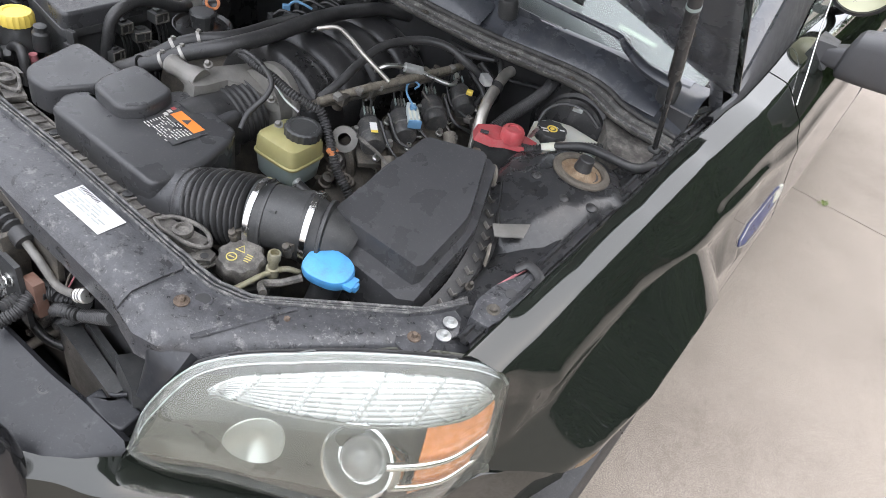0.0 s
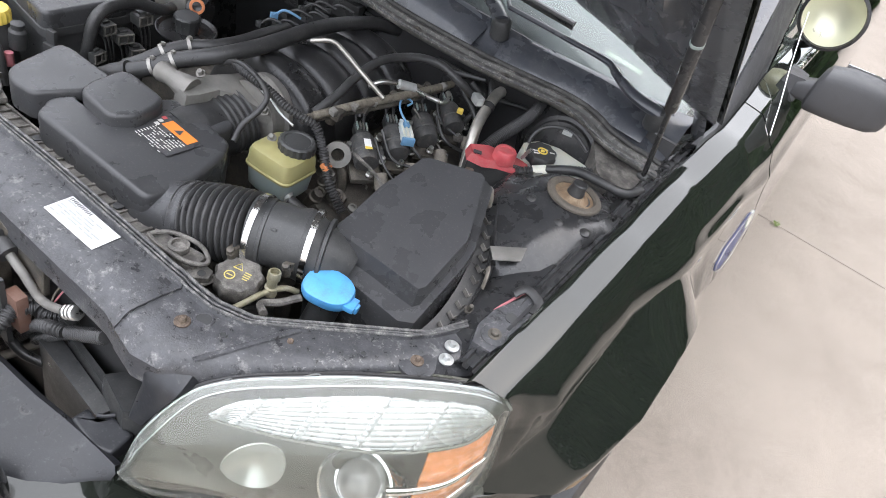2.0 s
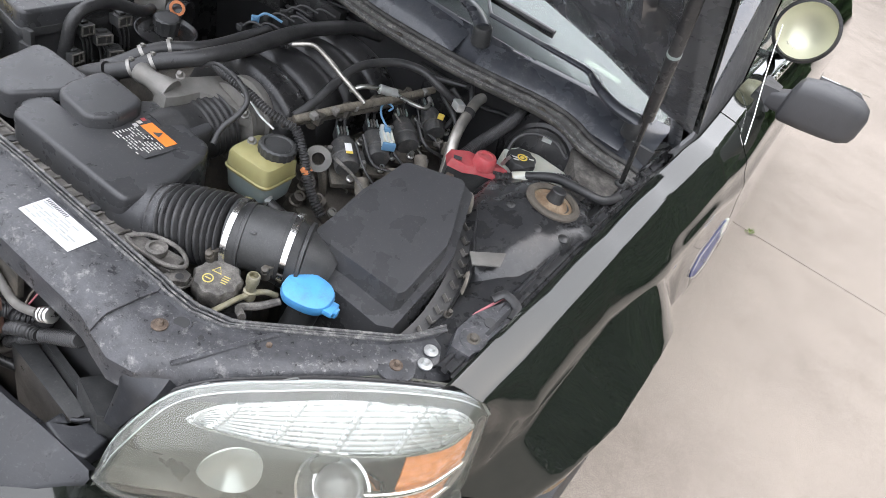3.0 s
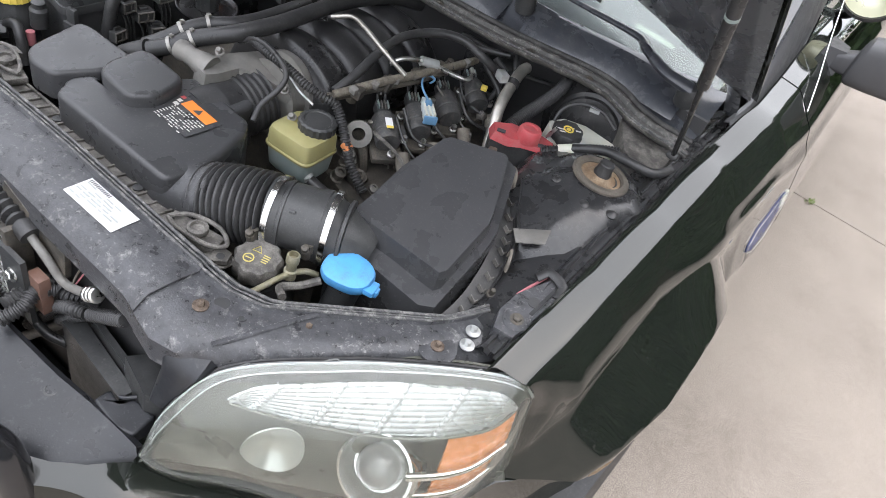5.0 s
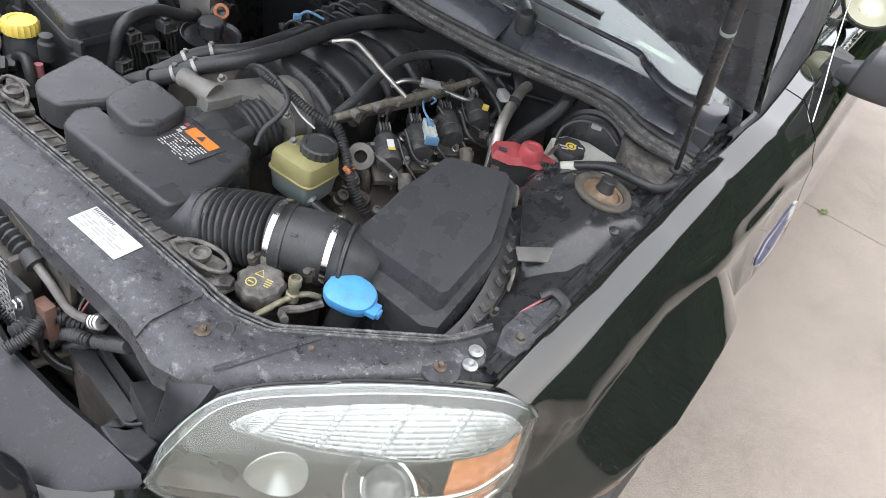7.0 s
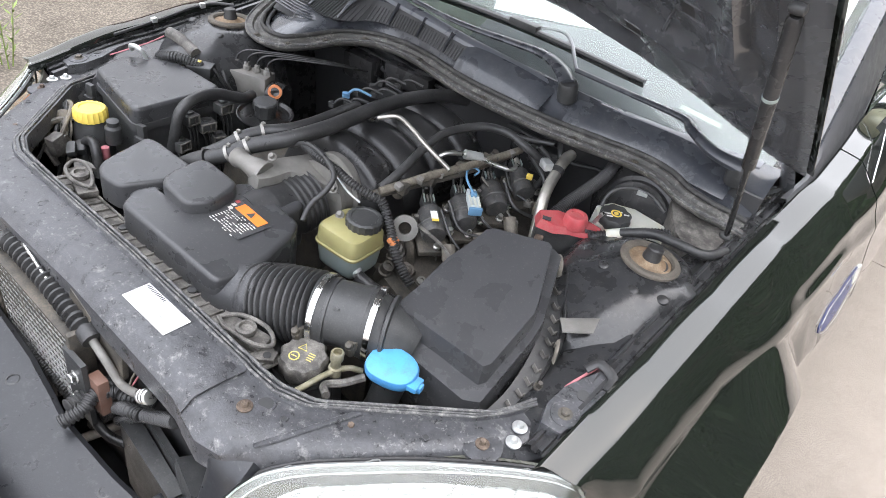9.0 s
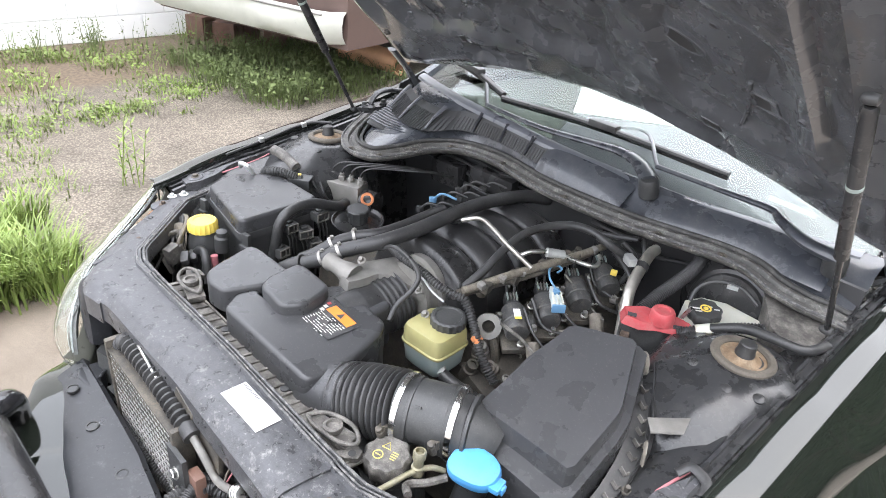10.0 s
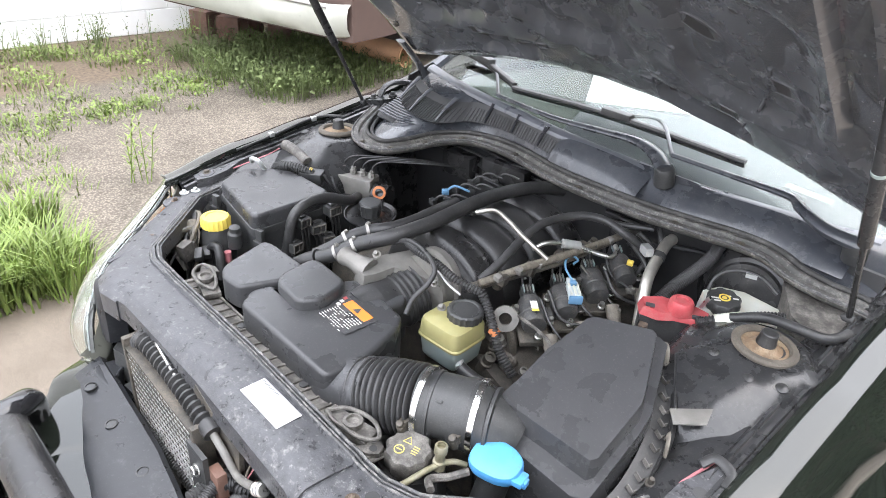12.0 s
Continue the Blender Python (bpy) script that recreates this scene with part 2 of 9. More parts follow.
def glass(name, tint=(1, 1, 1), rough=0.02):
    m = bpy.data.materials.new(name)
    m.use_nodes = True
    b = m.node_tree.nodes["Principled BSDF"]
    b.inputs["Base Color"].default_value = (*tint, 1)
    b.inputs["Transmission Weight"].default_value = 1.0
    b.inputs["Roughness"].default_value, b.inputs["IOR"].default_value = rough, 1.45
    return m

M["lens"] = glass("clear_lamp_lens", (0.96, 0.97, 0.94), 0.015)
lens_nt = M["lens"].node_tree
haze, haze_mix = lens_nt.nodes.new("ShaderNodeBsdfDiffuse"), lens_nt.nodes.new("ShaderNodeMixShader")
haze.inputs[0].default_value = (0.62, 0.64, 0.56, 1)
haze_mix.inputs[0].default_value = 0.035
lens_nt.links.new(lens_nt.nodes["Principled BSDF"].outputs[0], haze_mix.inputs[1])
lens_nt.links.new(haze.outputs[0], haze_mix.inputs[2])
lens_nt.links.new(haze_mix.outputs[0], lens_nt.nodes["Material Output"].inputs[0])
M["glass"] = glass("car_glass", (0.80, 0.87, 0.83), 0.01)
M["glass"].node_tree.nodes["Principled BSDF"].inputs["IOR"].default_value = 1.30
M["vent"] = mat("dark_blue_trim", (0.030, 0.042, 0.13), 0.35, 0.0, 0.1, 20, 0.0)
M["mirror"] = mat("mirror_glass", (0.85, 0.85, 0.85), 0.02, 1.0, 0.0, 10, 0.0, rough_vary=0.0)
M["spot"] = mat("spot_reflector", (0.70, 0.69, 0.52), 0.30, 0.35, 0.03, 10, 0.0, rough_vary=0.03)

# ---- mesh helpers ----
def part(name, bm, material, parent=None, label="", smooth=True, bevel=0.0, seg=2):
    """One mesh object from bm, as a part of parent where given."""
    if bevel:
        edges = [e for e in bm.edges if len(e.link_faces) == 2 and e.calc_face_angle(0) > 0.5]
        bmesh.ops.bevel(bm, geom=edges, offset=bevel, segments=seg, affect="EDGES", profile=0.6, clamp_overlap=True)
    bmesh.ops.recalc_face_normals(bm, faces=bm.faces)
    me = bpy.data.meshes.new(name)
    bm.to_mesh(me)
    bm.free()
    for p in me.polygons:
        p.use_smooth = smooth
    if smooth:
        me.set_sharp_from_angle(angle=radians(38))
    me.materials.append(M[material] if isinstance(material, str) else material)
    ob = new(name, me)
    if parent:
        ob.parent = parent
        ob.matrix_parent_inverse = parent.matrix_world.inverted()
    if label:
        tagged(ob, label)
    return ob

def thing(name, at, label, category, group="", kind=""):
    ob = new(name)
    ob.empty_display_size = 0.02
    ob.matrix_world = Matrix.Translation(at)
    ob.location = at
    bpy.context.view_layer.update()
    return tagged(ob, label, category, group, kind)

def B():
    return bmesh.new()

def box(bm, c, s, rot=(0, 0, 0)):
    m = pose(*c, *rot) @ Matrix.Diagonal((*s, 1))
    return bmesh.ops.create_cube(bm, size=1.0, matrix=m)["verts"]

def smooth_path(pts, n=6):
    """A curve through the points (Catmull-Rom)."""
    P = [Vector(p) for p in pts]
    if len(P) < 3:
        return [P[0].lerp(P[-1], i / n) for i in range(n + 1)]
    Q = [P[0] * 2 - P[1]] + P + [P[-1] * 2 - P[-2]]
    out = []
    for i in range(1, len(Q) - 2):
        a, b, c, d = Q[i - 1:i + 3]
        for k in range(n):
            t = k / n
            out.append(0.5 * ((2 * b) + (c - a) * t + (2 * a - 5 * b + 4 * c - d) * t * t + (3 * b - a - 3 * c + d) * t ** 3))
    out.append(P[-1])
    return out

def sweep(bm, pts, radii, seg=10, cap=True, flat=1.0):
    """A round tube along pts; radii is a number or one for each point; flat squeezes it across."""
    n = len(pts)
    rad = radii if isinstance(radii, (list, tuple)) else [radii] * n
    rings = []
    tang = [(pts[min(i + 1, n - 1)] - pts[max(i - 1, 0)]).normalized() for i in range(n)]
    up = Vector((0, 0, 1)) if abs(tang[0].z) < 0.9 else Vector((1, 0, 0))
    u = (up - tang[0] * up.dot(tang[0])).normalized()
    for i in range(n):
        u = (u - tang[i] * u.dot(tang[i])).normalized()
        v = tang[i].cross(u)
        rings.append([bm.verts.new(pts[i] + rad[i] * (u * math.cos(a) * flat + v * math.sin(a))) for a in [2 * math.pi * k / seg for k in range(seg)]])
    for a, b in zip(rings, rings[1:]):
        for k in range(seg):
            bm.faces.new((a[k], a[(k + 1) % seg], b[(k + 1) % seg], b[k]))
    if cap:
        bm.faces.new(rings[0][::-1])
        bm.faces.new(rings[-1])
    return rings

def hose(pts, r, n=6, seg=10, rib=0.0, pitch=0.006):
    """A smooth hose; with rib it is corrugated at that pitch."""
    bm = B()
    path = smooth_path(pts, n)
    if not rib:
        sweep(bm, path, r, seg)
        return bm
    ln = sum((b - a).length for a, b in zip(path, path[1:]))
    k = max(8, int(ln / pitch) * 4)
    cum, out, i, acc = [0.0], [], 0, 0.0
    for a, b in zip(path, path[1:]):
        cum.append(cum[-1] + (b - a).length)
    for j in range(k + 1):
        s = ln * j / k
        while i < len(path) - 2 and cum[i + 1] < s:
            i += 1
        out.append(path[i].lerp(path[i + 1], (s - cum[i]) / max(1e-6, cum[i + 1] - cum[i])))
    sweep(bm, out, [r + (rib if j % 4 in (1, 2) else 0) for j in range(k + 1)], seg)
    return bm

def lathe(bm, prof, at, axis=(0, 0, 1), seg=24, wave=0, wave_amt=0.0, caps=(True, True)):
    """Turn a profile of (radius, height) round axis; wave adds finger grips to the radius."""
    q = Vector((0, 0, 1)).rotation_difference(Vector(axis).normalized())
    rings = []
    for r, h in prof:
        ring = []
        for k in range(seg):
            a = 2 * math.pi * k / seg
            rr = r * (1 + (wave_amt * math.cos(wave * a) if wave and r > 0.6 * max(p[0] for p in prof) else 0))
            ring.append(bm.verts.new(Vector(at) + q @ Vector((rr * math.cos(a), rr * math.sin(a), h))))
        rings.append(ring)
    for a, b in zip(rings, rings[1:]):
        for k in range(seg):
            bm.faces.new((a[k], a[(k + 1) % seg], b[(k + 1) % seg], b[k]))
    if caps[0]:
        bm.faces.new(rings[0][::-1])
    if caps[1]:
        bm.faces.new(rings[-1])
    return rings

def prism(bm, outline, z0, z1, inset=0.0):
    """A block over an outline of (x, y) between two heights, each a number or a function of (x, y); inset draws in the top."""
    f0 = z0 if callable(z0) else (lambda x, y: z0)
    f1 = z1 if callable(z1) else (lambda x, y: z1)
    cx = sum(p[0] for p in outline) / len(outline)
    cy = sum(p[1] for p in outline) / len(outline)
    def inw(p):
        d = Vector((cx - p[0], cy - p[1]))
        d = d * min(1.0, inset / max(d.length, 1e-6))
        return p[0] + d.x, p[1] + d.y
    lo = [bm.verts.new((x, y, f0(x, y))) for x, y in outline]
    top = [inw(p) for p in outline]
    hi = [bm.verts.new((x, y, f1(x, y))) for x, y in top]
    n = len(outline)
    for k in range(n):
        bm.faces.new((lo[k], lo[(k + 1) % n], hi[(k + 1) % n], hi[k]))
    bm.faces.new(hi)
    bm.faces.new(lo[::-1])
    return hi

def loaf(bm, outline, z0, z1, r=0.012, steps=5, round_=0.018):
    """A moulded block over an outline of (x, y): rounded corners and a rounded top edge of radius r; z1 is a number or a function of (x, y)."""
    f1 = z1 if callable(z1) else (lambda x, y: z1)
    C = [Vector((x, y)) for x, y in outline]
    P = []
    for i, c in enumerate(C):
        a, b = C[i - 1] - c, C[(i + 1) % len(C)] - c
        ca, cb = min(round_, 0.45 * a.length), min(round_, 0.45 * b.length)
        p, q = c + a.normalized() * ca, c + b.normalized() * cb
        for k in range(5):
            t = k / 4
            P.append(p * (1 - t) ** 2 + c * 2 * t * (1 - t) + q * t * t)
    if sum(a.x * b.y - b.x * a.y for a, b in zip(P, P[1:] + P[:1])) < 0:
        P.reverse()
    n = len(P)
    N = []
    for i in range(n):
        d = P[(i + 1) % n] - P[i - 1]
        N.append(Vector((-d.y, d.x)).normalized())
    rings = [[bm.verts.new((p.x, p.y, z0)) for p in P]]
    for k in range(steps + 1):
        a = math.pi / 2 * k / steps
        ins, dz = r * (1 - math.cos(a)), -r * (1 - math.sin(a))
        rings.append([bm.verts.new((p.x + q.x * ins, p.y + q.y * ins, f1(p.x, p.y) + dz)) for p, q in zip(P, N)])
    ins = r + 0.0015
    rings.append([bm.verts.new((p.x + q.x * ins, p.y + q.y * ins, f1(p.x, p.y))) for p, q in zip(P, N)])
    for a, b in zip(rings, rings[1:]):
        for k in range(n):
            bm.faces.new((a[k], a[(k + 1) % n], b[(k + 1) % n], b[k]))
    bm.faces.new(rings[0][::-1])
    top = bm.faces.new(rings[-1])
    bmesh.ops.triangulate(bm, faces=[top])

def sheet(bm, rows, thick=0.002, normal=None):
    """A panel through rows of points, with thickness."""
    R = [[Vector(p) for p in r] for r in rows]
    nu, nv = len(R), len(R[0])
    top = [[bm.verts.new(p) for p in r] for r in R]
    low = []
    for i in range(nu):
        line = []
        for j in range(nv):
            a = R[min(i + 1, nu - 1)][j] - R[max(i - 1, 0)][j]
            b = R[i][min(j + 1, nv - 1)] - R[i][max(j - 1, 0)]
            nn = a.cross(b).normalized()
            line.append(bm.verts.new(R[i][j] - nn * thick))
        low.append(line)
    for g, flip in ((top, False), (low, True)):
        for i in range(nu - 1):
            for j in range(nv - 1):
                q = (g[i][j], g[i + 1][j], g[i + 1][j + 1], g[i][j + 1])
                bm.faces.new(q[::-1] if flip else q)
    rim = [(i, 0) for i in range(nu)] + [(nu - 1, j) for j in range(1, nv)] + [(i, nv - 1) for i in range(nu - 2, -1, -1)] + [(0, j) for j in range(nv - 2, 0, -1)]
    for (a, b), (c, d) in zip(rim, rim[1:] + rim[:1]):
        bm.faces.new((top[a][b], top[c][d], low[c][d], low[a][b]))

def spline1(knots, x):
    """Smooth value at x through knots of (x, value)."""
    if x <= knots[0][0]:
        return knots[0][1]
    for (a, va), (b, vb) in zip(knots, knots[1:]):
        if x <= b:
            t = (x - a) / (b - a)
            t = t * t * (3 - 2 * t) * 0.5 + t * 0.5
            return va + (vb - va) * t
    return knots[-1][1]

def bolt(name, at, r, material, parent=None, axis=(0, 0, 1), h=None, washer=1.6, label=""):
    """A hexagon-headed bolt with its washer."""
    h = h or r * 0.9
    bm = B()
    lathe(bm, [(r * washer, 0), (r * washer, h * 0.25), (r * washer * 0.9, h * 0.3)], at, axis, 18)
    lathe(bm, [(r, h * 0.25), (r, h * 0.95), (r * 0.8, h * 1.1)], at, axis, 6)
    return part(name, bm, material, parent, label)

# ---- ground ----
def ground_material():
    m = bpy.data.materials.new("ground")
    m.use_nodes = True
    nt = m.node_tree
    N, K = nt.nodes, nt.links
    b = N["Principled BSDF"]
    tc = N.new("ShaderNodeTexCoord")
    def noise_node(sc, detail=5.0, rg=0.6):
        n = N.new("ShaderNodeTexNoise")
        n.inputs["Scale"].default_value, n.inputs["Detail"].default_value, n.inputs["Roughness"].default_value = sc, detail, rg
        K.new(tc.outputs["Object"], n.inputs["Vector"])
        return n.outputs[0]
    def ramp(src, stops):
        r = N.new("ShaderNodeValToRGB")
        while len(r.color_ramp.elements) < len(stops):
            r.color_ramp.elements.new(0.5)
        for e, (p, c) in zip(r.color_ramp.elements, stops):
            e.position, e.color = p, (*c, 1)
        K.new(src, r.inputs[0])
        return r.outputs[0]
    def mixed(f, a, c, mode="MIX"):
        x = N.new("ShaderNodeMix")
        x.data_type, x.blend_type = "RGBA", mode
        if isinstance(f, float):
            x.inputs[0].default_value = f
        else:
            K.new(f, x.inputs[0])
        K.new(a, x.inputs[6])
        K.new(c, x.inputs[7])
        return x.outputs[2]
    sep = N.new("ShaderNodeSeparateXYZ")
    K.new(tc.outputs["Object"], sep.inputs[0])
    conc = mixed(1.0, ramp(noise_node(240, 6, 0.8), [(0.38, (0.130, 0.114, 0.098)), (0.5, (0.300, 0.266, 0.234)), (0.63, (0.50, 0.452, 0.402))]),
                 ramp(noise_node(2.2, 9, 0.75), [(0.30, (0.74, 0.71, 0.67)), (0.5, (0.93, 0.90, 0.87)), (0.70, (1.06, 1.02, 0.98))]), "MULTIPLY")
    conc = mixed(1.0, conc, ramp(noise_node(55, 4, 0.7), [(0.30, (0.80, 0.79, 0.77)), (0.55, (1.0, 1.0, 1.0)), (0.75, (1.10, 1.09, 1.08))]), "MULTIPLY")
    conc = mixed(1.0, conc, ramp(noise_node(420, 2, 0.5), [(0.30, (0.45, 0.43, 0.40)), (0.40, (1.0, 1.0, 1.0)), (0.66, (1.0, 1.0, 1.0)), (0.76, (1.25, 1.23, 1.2))]), "MULTIPLY")
    # concrete turns darker towards -x, between -0.35 and -0.60
    darker = N.new("ShaderNodeMapRange")
    darker.inputs[1].default_value, darker.inputs[2].default_value, darker.inputs[3].default_value, darker.inputs[4].default_value = -0.35, -0.60, 0, 1
    K.new(sep.outputs[0], darker.inputs[0])
    conc = mixed(darker.outputs[0], conc, mixed(1.0, conc, ramp(noise_node(3.0, 5, 0.7), [(0.3, (0.46, 0.44, 0.40)), (0.7, (0.60, 0.58, 0.54))]), "MULTIPLY"))
    vor = N.new("ShaderNodeTexVoronoi")
    vor.inputs["Scale"].default_value = 95
    K.new(tc.outputs["Object"], vor.inputs["Vector"])
    asph = mixed(1.0, ramp(vor.outputs["Distance"], [(0.0, (0.46, 0.42, 0.36)), (0.16, (0.33, 0.295, 0.245)), (0.42, (0.205, 0.180, 0.148)), (0.8, (0.12, 0.104, 0.085))]),
                 ramp(noise_node(2.2, 6, 0.7), [(0.3, (0.40, 0.39, 0.37)), (0.5, (0.66, 0.64, 0.62)), (0.7, (0.86, 0.84, 0.82))]), "MULTIPLY")
    soil = ramp(noise_node(38, 5), [(0.3, (0.07, 0.05, 0.035)), (0.7, (0.17, 0.13, 0.09))])
    wob = N.new("ShaderNodeMath")
    wob.operation = "MULTIPLY_ADD"
    K.new(noise_node(1.3, 5, 0.7), wob.inputs[0])
    wob.inputs[1].default_value = 0.25
    K.new(sep.outputs[0], wob.inputs[2])
    left = N.new("ShaderNodeMapRange")
    left.inputs[1].default_value, left.inputs[2].default_value, left.inputs[3].default_value, left.inputs[4].default_value = -1.52, -1.60, 0, 1
    K.new(wob.outputs[0], left.inputs[0])
    far = N.new("ShaderNodeMapRange")
    far.inputs[1].default_value, far.inputs[2].default_value, far.inputs[3].default_value, far.inputs[4].default_value = -3.95, -4.15, 0, 1
    K.new(wob.outputs[0], far.inputs[0])
    K.new(mixed(far.outputs[0], mixed(left.outputs[0], conc, asph), soil), b.inputs["Base Color"])
    b.inputs["Roughness"].default_value = 0.9
    bp = N.new("ShaderNodeBump")
    bp.inputs["Strength"].default_value, bp.inputs["Distance"].default_value = 0.20, 0.004
    K.new(noise_node(150, 8, 0.8), bp.inputs["Height"])
    K.new(bp.outputs[0], b.inputs["Normal"])
    return m

M["ground"] = ground_material()
bm = B()
xs = [-400, -40, -10, -4, -1.6, 1.16, 4, 10, 40, 400]
ys = [-400, -40, -10, -2, 3.324, 3.330, 3.336, 8, 20, 60, 400]
gv = [[bm.verts.new((x, y, -0.012 if y == 3.330 and -1.7 < x < 30 else 0)) for y in ys] for x in xs]
for i in range(len(xs) - 1):
    for j in range(len(ys) - 1):
        bm.faces.new((gv[i][j], gv[i + 1][j], gv[i + 1][j + 1], gv[i][j + 1]))
ground = part("ground", bm, "ground", smooth=False)
tagged(ground, "pale worn concrete yard with gravelly broken asphalt and soil", "ground", kind="structure")

# ---- the car's body ----
car = thing("car", (0, 1.0, 0), "black four-door saloon car with its bonnet raised on two struts", "car")
AXLE, ARCH = 1.02, 0.402
IN_X = [(0.58, 0.670), (0.84, 0.680), (1.05, 0.685), (1.27, 0.690), (1.42, 0.699), (1.50, 0.708), (1.68, 0.706), (1.9, 0.698)]
IN_Z = [(0.58, 0.815), (0.84, 0.86), (1.05, 0.885), (1.27, 0.912), (1.50, 0.950), (1.9, 0.985)]

WALL_X = [(0.58, 0.722), (0.62, 0.742), (0.66, 0.762), (0.72, 0.778), (0.96, 0.787), (1.2, 0.820), (1.45, 0.830), (1.67, 0.852), (2.95, 0.862)]
LOW_OUT = [(1.18, 0.0), (1.32, 0.040), (1.50, 0.046), (1.67, 0.030), (2.9, 0.022)]
SHOULDER = [(0.60, 0.070), (1.05, 0.078), (1.30, 0.115), (1.67, 0.165), (2.95, 0.175)]
FLARE_R, DOOR_Y = 0.478, 1.672

def lip(y):
    d = abs(y - AXLE)
    if y < AXLE:
        return spline1([(0.0, 0.742), (0.10, 0.729), (0.16, 0.702), (0.21, 0.664), (0.245, 0.628), (0.265, 0.603)], d)
    return 0.34 + math.sqrt(ARCH ** 2 - d * d) if d < ARCH * 0.985 else 0.22

def side_profile(y):
    """The body side's cross section from the bonnet gap over the shoulder and the arch flare to its lower edge."""
    xi, zi = spline1(IN_X, y), spline1(IN_Z, y)
    wall, high, zb = spline1(WALL_X, y), spline1(SHOULDER, y), lip(y)
    reach = 0.890 - wall - 0.22 * max(0.0, 0.86 - y) - 0.25 * max(0.0, 0.77 - y)
    pts = [(xi - 0.004, zi - 0.018), (xi - 0.001, zi - 0.002), (xi + 0.002, zi), (xi + 0.005, zi - 0.0003), (xi + 0.016, zi - 0.0014), (xi + 0.036, zi - 0.0038), (xi + 0.046, zi - 0.0056), (xi + 0.050, zi - 0.0072)]
    x0, z0 = xi + 0.050, zi - 0.0072
    swage = max(0.0, min(1.0, (y - 1.16) / 0.25))
    w_, h_ = wall - x0, high - 0.0065
    for k in range(1, 19):
        t = k / 18
        f = 2 * t * (1 - t) * 0.84 * w_ + t * t * w_
        g = 2 * t * (1 - t) * 0.70 * w_ + t * t * h_
        crease = swage * (0.0040 * math.exp(-((k - 8.0) / 1.5) ** 2) + 0.0040 * math.exp(-((k - 14.0) / 1.4) ** 2))
        pts.append((x0 + f + crease, z0 - g + crease * 0.4))
    ztop = pts[-1][1]
    q0 = max(0.0, min(0.9, (FLARE_R - math.hypot(y - AXLE, ztop - 0.34)) / (FLARE_R - ARCH)))
    for k in range(1, 27):
        z = ztop + (zb - ztop) * k / 26
        rho = math.hypot(y - AXLE, z - 0.34)
        q = max(0.0, min(1.0, ((FLARE_R - rho) / (FLARE_R - ARCH) - q0) / (1 - q0)))
        q = q if y < AXLE + 0.30 else q * max(0.0, 1 - (y - AXLE - 0.30) / 0.10)
        tuck = 0.020 * max(0.0, (0.40 - z) / 0.18) ** 2
        pts.append((wall + max(reach * q, spline1(LOW_OUT, y) * min(1.0, (ztop - z) / 0.13)) - tuck, z))
    x, z = pts[-1]
    pts += [(x - 0.004, z - 0.003), (x - 0.020, z - 0.004)]
    return pts

def fender(s):
    bm = B()
    ysr = [0.600 + 0.01 * k for k in range(80)] + [1.40 + 0.02 * k for k in range(13)] + [1.655, DOOR_Y - 0.002]
    rows = []
    for y in ysr:
        prof = side_profile(y)
        n = len(prof)
        row = []
        for k, (x, z) in enumerate(prof):
            y0 = 0.602 + 0.028 * min(1.0, k / 7) + 0.025 * min(1.0, max(0, k - 7) / 18) - 0.050 * max(0, k - 29) / 22
            row.append((s * x, y + (y0 - 0.60) * max(0.0, 0.72 - y) / 0.12, z))
        rows.append(row)
    sheet(bm, rows, 0.0015)
    return part("fender", bm, "paint", car, "glossy black painted front fender with a flared wheel arch")

for s in (1, -1):
    fender(s)

def door(s):
    bm = B()
    rows = []
    for k in range(22):
        y = DOOR_Y + 0.003 + (2.73 - DOOR_Y) * k / 21
        rows.append([(s * x, y, z) for x, z in side_profile(y)])
    sheet(bm, rows, 0.002)
    d = part("door", bm, "paint", car, "glossy black painted front door")
    bm = B()
    sweep(bm, smooth_path([(s * 0.752, 1.95, 0.985), (s * 0.758, 2.35, 1.000), (s * 0.76, 2.73, 1.012)], 4), 0.008, 8)
    part("window_strip", bm, "band", d, "bright metal window strip")
    bm = B()
    sheet(bm, [[(s * (0.70 - 0.14 * v), 1.90 + 0.85 * v + (2.73 - 1.90 - 0.85 * v) * u, 0.99 + 0.40 * v) for v in (0, 0.33, 0.66, 1)] for u in (0, 0.5, 1)], 0.004)
    part("window", bm, "glass", d, "tinted side window glass")
    return d

for s in (1, -1):
    door(s)
    bm = B()
    sheet(bm, [[(s * x, y, z) for x, z in ((0.70, 1.005), (0.74, 1.0), (0.80, 0.93), (0.845, 0.86), (0.870, 0.78), (0.870, 0.40), (0.852, 0.22))] for y in (2.735, 3.4, 3.9, 4.4)], 0.002)
    part("rear_side_panel", bm, "paint", car)

# windscreen pillars, roof and glass
def ws(x, v):
    """A point of the windscreen: x across, v from its base up."""
    y0 = 1.315 + 0.15 * (x / 0.66) ** 2
    z0 = 0.972 - 0.020 * (x / 0.66) ** 2 + 0.020 * max(0.0, min(1.0, (0.30 - x) / 0.5))
    return (x * (1 - 0.20 * v), y0 + 0.92 * v, z0 + 0.46 * v + 0.02 * math.sin(v * 3.1))

